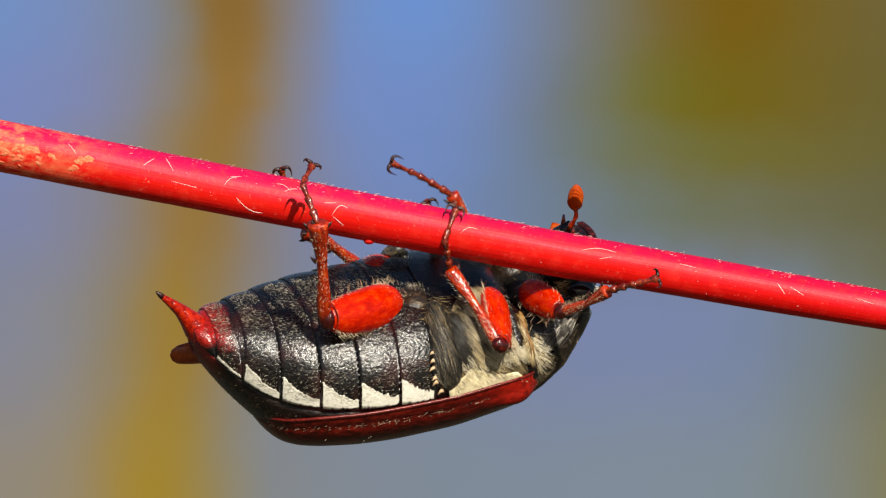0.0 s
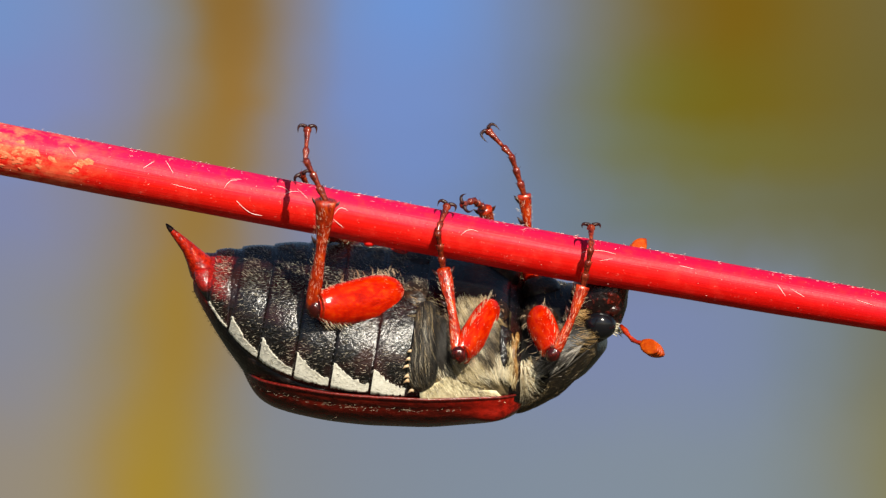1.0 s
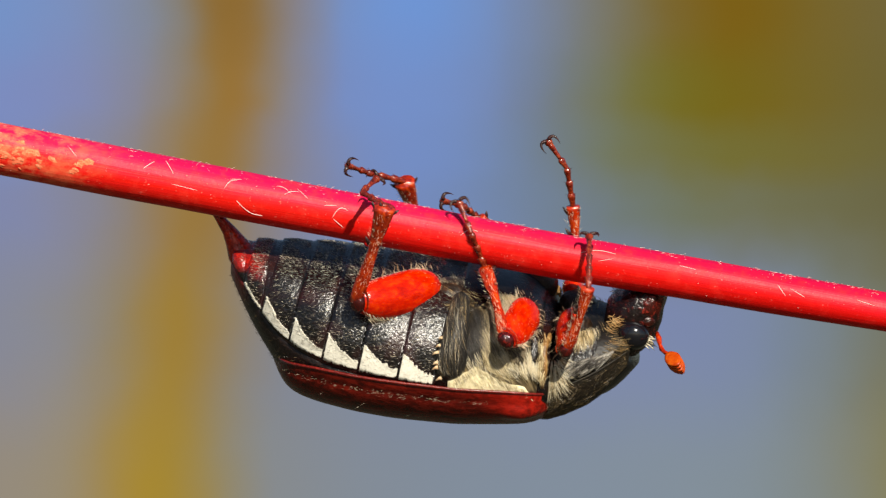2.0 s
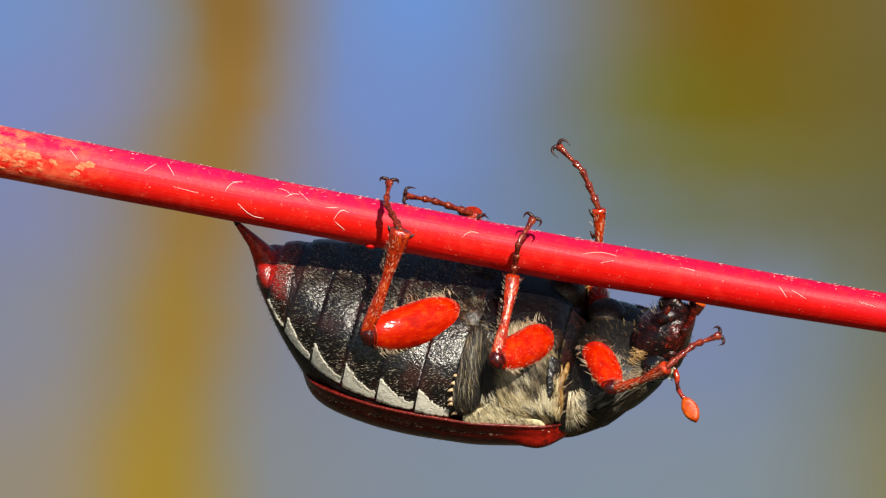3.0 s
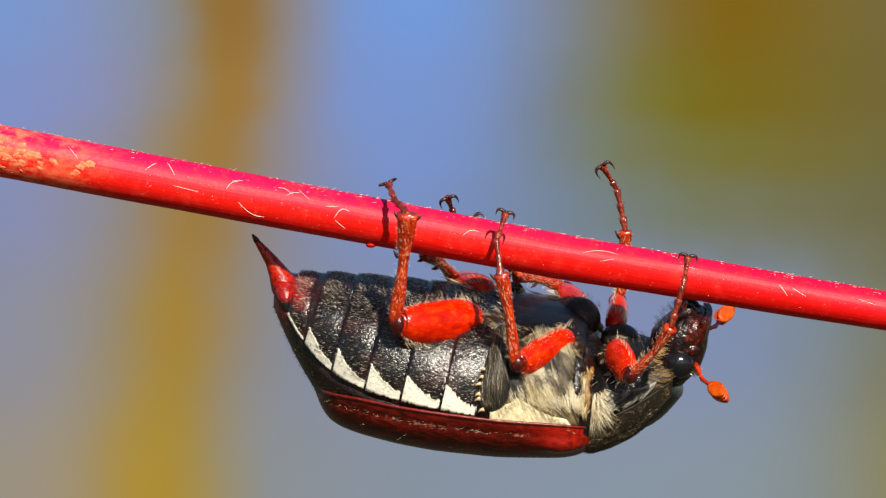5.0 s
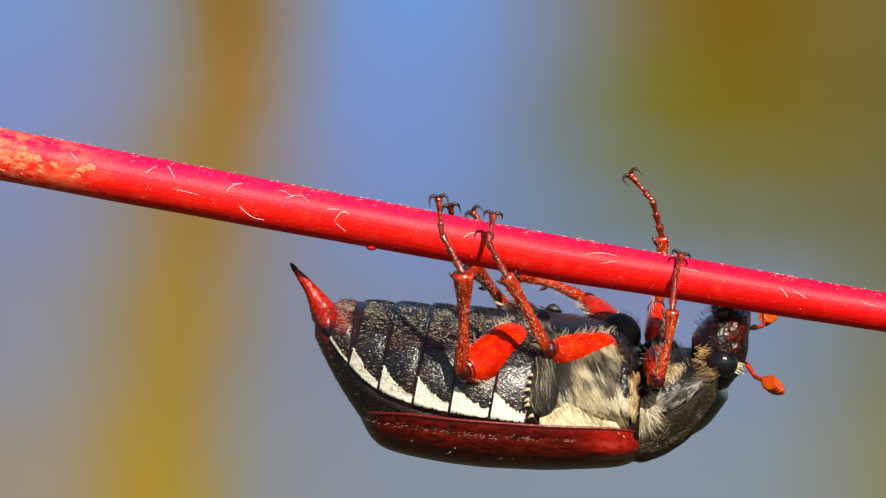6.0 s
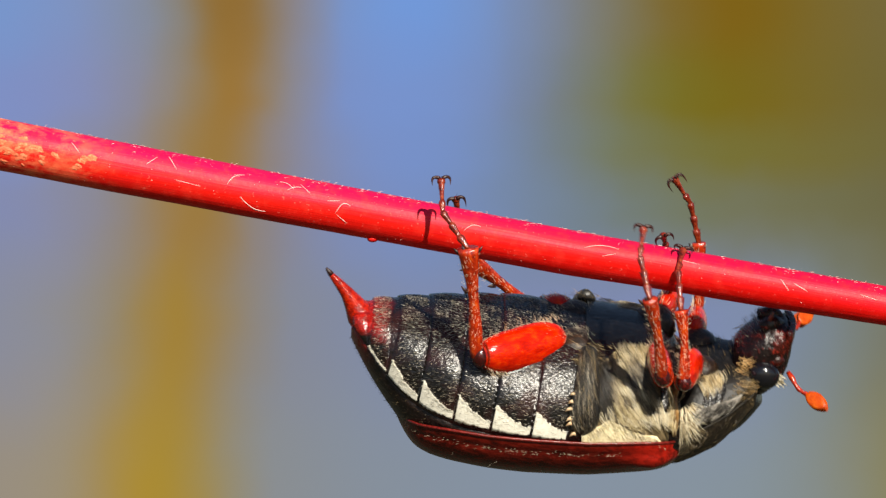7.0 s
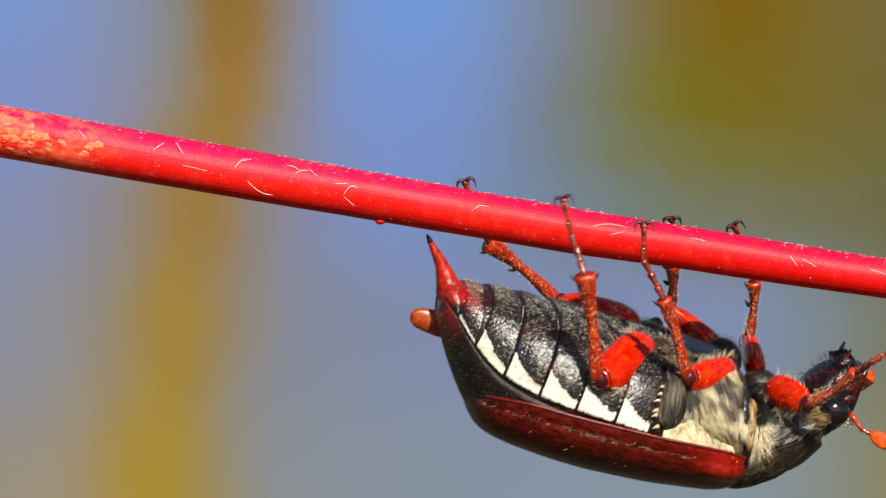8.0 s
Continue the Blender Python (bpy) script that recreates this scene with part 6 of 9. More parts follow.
    walk(hind_near["tibia"], [
        (0, mm(-3.66, -5.29, 5.1, 69.4, -82.9, -84.3)), (0.1, mm(-3.58, -5.41, 5.16, 46.2, -83.8, -59.8)), (0.3, mm(-3.47, -5.5, 5.29, 1.5, -82.5, -13.7)),
        (0.4, mm(-3.45, -5.41, 5.32, -44.4, -82.8, 30.8)), (0.5, mm(-3.47, -5.18, 5.52, -58.3, -82.8, 42.6)), (0.6, mm(-3.54, -4.87, 5.95, -15.8, -74.4, -1.7)),
        (0.7, mm(-3.61, -4.67, 6.12, -20.1, -64, 2.9)), (1, mm(-3.5, -5.84, 4.24, -43.2, -80.5, 41.9)), (1.2, mm(-2.73, -6.83, 3.62, 6, -81.2, -7)),
        (1.5, mm(-2.6, -6.94, 3.07, 6.7, -79.1, -8.1)), (1.7, mm(-2.79, -6.76, 3.66, 36.8, -73.9, -40.6)), (2.05, mm(-2.79, -6.76, 3.68, 36.7, -73.5, -39.3)),
        (2.45, mm(-2.7, -6.82, 3.56, 27.87, -74.98, -27.08)), (2.8, mm(-2.61, -6.85, 3.65, -15.77, -76.16, 18.32)), (3, mm(-3.11, -6.3, 3.72, -54.28, -64.7, 56.22)),
        (3.2, mm(-3.4, -5.95, 3.52, -52.56, -65.39, 52.67)), (3.5, mm(-3.61, -5.58, 3.93, -47.5, -60.83, 46.1)), (3.8, mm(-3.77, -5.41, 3.93, -26.45, -66.24, 21.55)),
        (4, mm(-3.67, -5.63, 4.04, -11.1, -67.7, 5.3)), (4.2, mm(-3.87, -5.32, 3.91, -2.8, -70.2, -6.6)), (4.5, mm(-3.83, -5.33, 4.21, -18.6, -74.5, 12.4)),
        (4.7, mm(-3.69, -5.56, 4.24, -31.9, -79.6, 30.6)), (5.1, mm(-2.87, -6.67, 3.82, 79.4, -86.2, -75.6)), (5.45, mm(-1.93, -7.45, 2.45, 114.2, -72.3, -106.4)),
        (5.8, mm(-1.36, -7.68, 1.59, 112.9, -66, -103.9)), (6, mm(-1.64, -7.56, 1.87, 92, -69.8, -89.3)), (6.2, mm(-2.24, -7.11, 2.12, 79.6, -72.7, -78.3)),
        (6.3, mm(-2.49, -6.91, 2.24, 77.4, -75.6, -76)), (6.4, mm(-2.79, -6.67, 2.42, 73.1, -79.7, -71.7)), (6.5, mm(-3.09, -6.36, 2.5, 57.7, -84.5, -55.5)),
        (6.6, mm(-3.24, -6.24, 2.89, 27.7, -86.8, -25.3)), (6.7, mm(-3.31, -6.18, 3.22, -7, -87.7, 9.7)), (6.8, mm(-3.28, -6.12, 3.35, -64.3, -88.9, 67)),
        (7, mm(-3.42, -5.82, 3.66, -157.8, -83.1, 159.5)), (7.2, mm(-3.66, -5.45, 3.78, 177.2, -74.5, -178.9)), (7.3, mm(-3.66, -5.47, 3.71, 174.5, -72, -175.9)),
        (7.4, mm(-3.71, -5.4, 3.5, 172.7, -69.6, -173.7)), (7.5, mm(-3.54, -5.67, 3.37, 169.9, -67, -170.6)), (7.7, mm(-2.39, -6.85, 2.02, 154.4, -58.8, -156.8)),
        (8, mm(-1.62, -7.31, 1.27, 148.2, -65.2, -152.6)),
    ])
    walk(hind_near["tarsus"], [
        (0, mm(-3.57, -6.21, 12.5, -106.5, -34.7, 93.9)), (0.1, mm(-3.17, -6.1, 12.57, -103.3, -29.9, 92.7)), (0.3, mm(-2.53, -5.73, 12.68, -99.1, -22.6, 91.9)),
        (0.4, mm(-2.65, -4.93, 12.71, -103, -15.9, 92.5)), (0.5, mm(-2.79, -4.55, 12.91, -107.7, -6.3, 92.1)), (0.6, mm(-1.54, -4.93, 13.13, -108.9, 7.6, 94.7)),
        (0.7, mm(-0.34, -4.5, 12.81, -110.7, 16.6, 99.1)), (1, mm(-2.59, -5.02, 11.59, -127.32, -50.32, 137.1)), (1.2, mm(-1.59, -6.97, 10.98, -105.3, -60.29, 111.4)),
        (1.5, mm(-1.21, -7.14, 10.39, -109.9, -20.9, 109.8)), (1.7, mm(-1.22, -8.1, 10.82, -137.4, -0.5, 118.3)), (2.05, mm(-1.15, -8.1, 10.82, -144.3, 2.1, 126.2)),
        (2.45, mm(-0.98, -7.7, 10.75, -127.83, -5.18, 124.44)), (2.8, mm(-0.92, -6.29, 10.88, -115.93, -6.53, 121.09)), (3, mm(-1.34, -3.65, 10.45, -113.07, 0.25, 121.13)),
        (3.2, mm(-1.51, -3.49, 10.3, -118.89, 1.44, 123.88)), (3.5, mm(-1.1, -2.96, 10.44, -123.92, 3.74, 128.2)), (3.8, mm(-0.97, -4.3, 10.75, -135.94, 9.36, 118.44)),
        (4, mm(-0.85, -5.37, 10.93, -137.3, 6.1, 117.1)), (4.2, mm(-1.36, -5.61, 10.91, -141.1, 7.2, 111.7)), (4.5, mm(-1.89, -4.9, 11.38, -149.6, 12.3, 110.9)),
        (4.7, mm(-2.53, -4.87, 11.57, -150.6, 13.3, 112.4)), (5.1, mm(-2.75, -7.15, 11.25, -129, -6.6, 115.3)), (5.45, mm(-2.57, -9.62, 9.55, -124.4, -40.6, 125.6)),
        (5.8, mm(-2.08, -10.62, 8.39, -143.4, -58.9, 149.3)), (6, mm(-1.6, -10.13, 8.86, -138.7, -48.5, 140.5)), (6.2, mm(-1.79, -9.28, 9.23, -135.1, -49.3, 137)),
        (6.3, mm(-2.05, -8.71, 9.45, -131.8, -47.1, 133.4)), (6.4, mm(-2.37, -7.93, 9.75, -127.6, -43.1, 129)), (6.5, mm(-2.68, -6.95, 9.92, -123.3, -36.5, 125.2)),
        (6.6, mm(-2.86, -6.42, 10.33, -123, -34.5, 126.3)), (6.7, mm(-3.01, -6.13, 10.66, -123.9, -34.6, 128.7)), (6.8, mm(-3.22, -5.99, 10.8, -125.9, -35.2, 130.8)),
        (7, mm(-4.26, -5.5, 11.05, -131.8, -34.7, 134.3)), (7.2, mm(-5.65, -5.49, 10.96, -139, -18, 125.3)), (7.3, mm(-5.96, -5.64, 10.79, -142.3, -19, 128.5)),
        (7.4, mm(-6.29, -5.69, 10.49, -146, -20.7, 133.4)), (7.5, mm(-6.41, -6.14, 10.23, -149.7, -22.8, 138.2)), (7.7, mm(-5.94, -8.37, 8.39, -157.7, -37, 145.6)),
        (8, mm(-4.39, -8.75, 8.03, -137.9, -43.1, 123.1)),
    ])
    walk(hind_near["claw_joint"], [
        (0, mm(-3.73, -3.83, 14.15, -62.5, -0.5, 59.2)), (0.1, mm(-3.29, -3.59, 14.01, -64.1, -1.6, 61.6)), (0.3, mm(-2.62, -3.06, 13.79, -66.2, -2.4, 64.9)),
        (0.4, mm(-2.77, -2.14, 13.51, -68.6, 0.1, 63.6)), (0.5, mm(-2.89, -1.67, 13.23, -70.2, 0.2, 61.8)), (0.6, mm(-1.77, -2.06, 12.74, -59.5, 12.2, 65.7)),
        (0.7, mm(-0.78, -1.76, 11.99, -39.4, 24.4, 70.2)), (1, mm(-3.94, -3.76, 13.82, -87.3, -27.7, 89.7)), (1.2, mm(-2.12, -5.63, 13.5, -79.1, -54.5, 81.5)),
        (1.5, mm(-2.12, -4.59, 11.43, -79.7, -10.4, 87.1)), (1.7, mm(-2.6, -5.55, 10.85, -56.3, -0.3, 77)), (2.05, mm(-2.87, -5.76, 10.71, -50.3, -4.2, 70.8)),
        (2.45, mm(-2.61, -5.31, 11.01, -55.56, -5.03, 75.12)), (2.8, mm(-2.41, -3.83, 11.22, -62.92, -0.53, 81.91)), (3, mm(-2.84, -1.17, 10.45, -84.08, 1.77, 96.6)),
        (3.2, mm(-3.13, -1.07, 10.23, -73.96, 8.9, 89.19)), (3.5, mm(-2.89, -0.69, 10.25, -62.68, 14.38, 85.22)), (3.8, mm(-2.34, -1.79, 10.28, -121.09, 15.14, 104.32)),
        (4, mm(-2.17, -2.8, 10.62, -120.2, 10.9, 103)), (4.2, mm(-2.43, -2.94, 10.55, -114.9, 7.7, 96.9)), (4.5, mm(-2.9, -2.25, 10.77, -125.7, 12.8, 97.5)),
        (4.7, mm(-3.61, -2.27, 10.9, -128.2, 13.2, 100.4)), (5.1, mm(-3.98, -4.54, 11.59, -109.5, -5.1, 102.9)), (5.45, mm(-3.85, -7.83, 11.43, -103.5, -39, 106.2)),
        (5.8, mm(-3.37, -9.86, 10.88, -125.53, -77.22, 131.73)), (6, mm(-3.09, -8.91, 11.03, -118.84, -74.87, 122.04)), (6.2, mm(-3.17, -7.99, 11.43, -84.6, -48, 87.6)),
        (6.3, mm(-3.4, -7.28, 11.58, -83.5, -41, 87)), (6.4, mm(-3.7, -6.29, 11.73, -82.8, -35.6, 86.6)), (6.5, mm(-4.03, -5.04, 11.64, -83.4, -38.9, 87.4)),
        (6.6, mm(-4.28, -4.49, 11.98, -82.4, -30.4, 87)), (6.7, mm(-4.5, -4.27, 12.31, -81.1, -24.7, 86.2)), (6.8, mm(-4.77, -4.19, 12.47, -84.2, -26.1, 87.9)),
        (7, mm(-5.92, -3.8, 12.71, -96.1, -35.8, 94.6)), (7.2, mm(-7.24, -3.24, 11.85, -129.4, -51.9, 124.3)), (7.3, mm(-7.66, -3.49, 11.74, -143.4, -55.1, 140.2)),
        (7.4, mm(-8.15, -3.72, 11.51, -147.3, -53.8, 144)), (7.5, mm(-8.4, -4.36, 11.35, -151.4, -52.7, 147.7)), (7.7, mm(-7.85, -7.06, 10.14, -161.6, -56, 153.1)),
        (8, mm(-5.55, -6.97, 10.01, -156.7, -60.9, 148.2)),
    ])
    walk(mid_near["femur"], [
        (0, mm(8, -2.2, 2.8, -143.4, 11.4, -101.3)), (0.1, mm(8, -2.2, 2.8, -151.4, 11.3, -101.2)), (0.3, mm(8, -2.2, 2.8, -153.2, 10.9, -102.4)),
        (0.4, mm(8.07, -2.14, 2.9, -152, 13, -103.3)), (0.5, mm(8.11, -2.07, 3.01, -152.3, 13.4, -103.4)), (0.6, mm(8.05, -2.13, 2.9, -158.9, 10.5, -107.7)),
        (0.7, mm(8, -2.2, 2.8, -164.2, 9.7, -110.3)), (1, mm(8, -2.2, 2.8, -169.5, 9.2, -112.8)), (1.2, mm(8, -2.2, 2.8, -175.1, 6.9, -119.5)),
        (1.5, mm(8, -2.2, 2.8, -152.9, 8.8, -114.8)), (1.7, mm(8, -2.2, 2.8, -140.1, 7.9, -98.2)), (2.05, mm(8, -2.2, 2.8, -132.2, 3.8, -101.8)),
        (2.45, mm(8.01, -2.19, 2.77, -127.21, -4.86, -106.82)), (2.8, mm(8.03, -2.18, 2.7, -125.58, -15.33, -109.34)), (3, mm(8.05, -2.21, 2.67, -134.93, -11.36, -118.55)),
        (3.2, mm(8.05, -2.2, 2.66, -140.56, -5.42, -124.36)), (3.5, mm(8.05, -2.2, 2.66, -147.59, -4.3, -122.4)), (3.8, mm(8.02, -2.18, 2.73, -159.79, 11.92, -110.14)),
        (4, mm(8, -2.2, 2.8, -162.6, 17.4, -110.2)), (4.2, mm(8, -2.2, 2.8, -167, 16.4, -107)), (4.5, mm(8, -2.2, 2.8, -171, 13.1, -114.7)),
        (4.7, mm(8, -2.2, 2.8, -172.9, 8.5, -119.5)), (5.1, mm(8, -2.2, 2.8, -178.1, 4.3, -126.8)), (5.45, mm(7.98, -2.21, 2.75, 176.3, 1.3, -132)),
        (5.8, mm(7.96, -2.23, 2.68, 175.1, -1.9, -134)), (6, mm(7.97, -2.22, 2.7, -179, -5, -139)), (6.2, mm(8, -2.2, 2.8, 177.4, -6.1, -138.7)),
        (6.3, mm(8, -2.2, 2.8, -171.7, -1.9, -128.5)), (6.4, mm(8, -2.2, 2.8, -150, 3.3, -114.4)), (6.5, mm(8, -2.2, 2.8, -143.8, 4.3, -99.8)),
        (6.6, mm(8, -2.2, 2.8, -148.1, 1.8, -89.4)), (6.7, mm(8, -2.2, 2.8, -156.2, 0.1, -83.5)), (6.8, mm(8.08, -2.2, 2.8, -162.2, -1.8, -83.2)),
        (7, mm(8.15, -2.19, 2.83, -166.3, -8.7, -88.9)), (7.2, mm(8.14, -2.18, 2.9, -164.2, -4.1, -102)), (7.3, mm(8.12, -2.17, 2.94, -165.8, -2.4, -107.6)),
        (7.4, mm(8.12, -2.17, 2.94, -166.7, -0.1, -114.4)), (7.5, mm(8.12, -2.17, 2.94, -166.6, 1.4, -119.6)), (7.7, mm(8.08, -2.2, 2.9, -165.1, 2.3, -126.2)),
        (8, mm(8, -2.2, 2.8, -166.4, 2.9, -132.4)),
    ])
    walk(mid_near["tibia"], [
        (0, mm(6.91, -7.68, 1.67, -119.03, -35.95, 108.57)), (0.1, mm(6.91, -7.68, 1.68, -117.96, -42.32, 111.38)), (0.3, mm(6.8, -7.67, 1.72, -114.76, -52.74, 112.85)),
        (0.4, mm(6.79, -7.54, 1.62, -112.39, -42.04, 107.35)), (0.5, mm(6.82, -7.46, 1.69, -112.49, -31.59, 103.58)), (0.6, mm(6.35, -7.47, 1.86, -105.87, -31.86, 101.57)),
        (0.7, mm(6.05, -7.47, 1.84, -99.45, -32.71, 101.06)), (1, mm(5.82, -7.39, 1.89, -100.04, -34.02, 102.97)), (1.2, mm(5.21, -7.13, 2.12, -98.99, -28.31, 102.46)),
        (1.5, mm(5.64, -7.31, 1.93, -131.22, -56.54, 140.11)), (1.7, mm(7.19, -7.79, 2.02, -128.3, -42.5, 132.2)), (2.05, mm(6.84, -7.77, 2.42, -107.6, -24.1, 108.3)),
        (2.45, mm(6.37, -7.62, 3.25, -89.56, -11.71, 97.87)), (2.8, mm(6.21, -7.37, 4.2, -82.32, -3.61, 95.28)), (3, mm(5.38, -7.11, 3.79, -79.84, -23.2, 89.52)),
        (3.2, mm(4.85, -6.88, 3.2, -77.61, -29.82, 84.67)), (3.5, mm(5, -7, 3.09, -76.62, -35.33, 83.88)), (3.8, mm(6.1, -7.41, 1.55, -92.56, -61.55, 98.03)),
        (4, mm(6.12, -7.3, 1.1, -97.59, -64.97, 102.39)), (4.2, mm(6.4, -7.43, 1.19, -105.74, -41.08, 104.85)), (4.5, mm(5.68, -7.24, 1.51, -103.81, -41.51, 103.18)),
        (4.7, mm(5.22, -7.11, 1.96, -104.51, -37.39, 105.83)), (5.1, mm(4.6, -6.75, 2.37, 141.9, -72.5, -131.8)), (5.45, mm(4.17, -6.44, 2.62, 137.5, -63.1, -124.4)),
        (5.8, mm(4, -6.33, 2.87, 143.2, -56.4, -127.4)), (6, mm(3.68, -5.95, 3.2, 156.4, -56.8, -142.3)), (6.2, mm(3.74, -5.94, 3.41, 151.8, -52.1, -134.3)),
        (6.3, mm(4.45, -6.66, 2.99, 163, -47.2, -141.8)), (6.4, mm(5.65, -7.38, 2.47, 179.7, -40.9, -156.6)), (6.5, mm(7.03, -7.8, 2.37, 176.4, -42.9, -148.1)),
        (6.6, mm(8.06, -7.9, 2.62, 168, -54.2, -144.1)), (6.7, mm(8.65, -7.86, 2.79, 161.6, -66, -144.9)), (6.8, mm(8.75, -7.86, 2.98, 153.5, -71.5, -141.2)),
        (7, mm(8.26, -7.82, 3.69, 146.8, -76.2, -141.7)), (7.2, mm(6.96, -7.74, 3.31, 139.2, -67.9, -138.5)), (7.3, mm(6.4, -7.6, 3.18, 143.4, -68.3, -143.3)),
        (7.4, mm(5.77, -7.36, 2.95, 150.9, -69.1, -151.5)), (7.5, mm(5.31, -7.12, 2.8, 155.3, -68, -156.1)), (7.7, mm(4.72, -6.8, 2.67, 152.7, -60, -155.6)),
        (8, mm(4.16, -6.4, 2.51, 152.6, -54.6, -152)),
    ])
    walk(mid_near["tarsus"], [
        (0, mm(5.33, -3, 5.25, 103.29, -72.13, -113.78)), (0.1, mm(5.27, -3.48, 5.79, 92.69, -68.3, -102.82)), (0.3, mm(5.36, -4.26, 6.58, 82.91, -67.06, -92.51)),
        (0.4, mm(5.44, -3.22, 5.7, 91.46, -70.25, -101.2)), (0.5, mm(5.6, -2.41, 4.88, 115.19, -74.12, -122.53)), (0.6, mm(5.31, -2.39, 5.08, 146.37, -82.24, -148.32)),
        (0.7, mm(5.07, -2.43, 5.14, -119.45, -80.14, 122.72)), (1, mm(4.68, -2.46, 5.3, -173.6, -82.33, -179.6)), (1.2, mm(4.05, -1.88, 5.01, -164.27, -81.3, 172.5)),
        (1.5, mm(3.06, -5.16, 7.02, 157.5, -55.18, -133.19)), (1.7, mm(4.17, -4.46, 6.14, 168.88, -55.31, -148.76)), (2.05, mm(5.09, -2.48, 4.91, 170.4, -67.5, -155.7)),
        (2.45, mm(5.55, -1.71, 4.49, 135.24, -81.55, -123.8)), (2.8, mm(5.65, -1.3, 4.59, 53.67, -87.14, -44.13)), (3, mm(5.43, -1.51, 6.19, 3.81, -83.46, 2.04)),
        (3.2, mm(5.34, -1.62, 6.24, 15, -84.36, -10.02)), (3.5, mm(5.53, -2.05, 6.61, 51.75, -75.35, -49.42)), (3.8, mm(5.69, -4.54, 6.91, 68.13, -75.65, -66.43)),
        (4, mm(5.57, -4.78, 6.62, 87.2, -72.2, -83.6)), (4.2, mm(5.22, -2.98, 5.2, 135.8, -74.7, -130.9)), (4.5, mm(4.64, -2.8, 5.55, 136.3, -68.6, -128.1)),
        (4.7, mm(3.9, -2.44, 5.66, 156.3, -79, -149.6)), (5.1, mm(3.37, -8.12, 8.19, -108.08, -41.55, 110.98)), (5.45, mm(2.61, -8.72, 8.06, -117.6, -45.41, 120.22)),
        (5.8, mm(1.95, -9.01, 7.95, -126.75, -45.33, 128.3)), (6, mm(1.04, -7.99, 8.3, -128.2, -37.14, 125.46)), (6.2, mm(1.12, -8.62, 8.22, -154.33, -57.08, 160.52)),
        (6.3, mm(1.2, -9.22, 7.46, -159, -44.8, 167.4)), (6.4, mm(1.42, -9.21, 6.47, -161.59, -23.39, 175.07)), (6.5, mm(3.24, -10.16, 6.53, -155, -5.3, 154.8)),
        (6.6, mm(5.17, -9.99, 7.57, -138.3, -8.2, 130.9)), (6.7, mm(6.62, -9.29, 8.36, -115.9, -21.1, 115.8)), (6.8, mm(7.25, -9.07, 8.76, -107.9, -30.2, 109.8)),
        (7, mm(7.12, -8.73, 9.62, -110, -46, 110.2)), (7.2, mm(5.24, -9.26, 8.96, -143.6, -52, 141.7)), (7.3, mm(4.59, -8.95, 8.85, -147.77, -50.28, 145.65)),
        (7.4, mm(3.85, -8.4, 8.65, -151.1, -48.6, 148.9)), (7.5, mm(3.22, -8.05, 8.46, -154.4, -47.7, 151.7)), (7.7, mm(1.94, -8.06, 7.95, -165.65, -44.49, 158.33)),
        (8, mm(1.04, -8.06, 7.48, -163.8, -46.4, 156.9)),
    ])
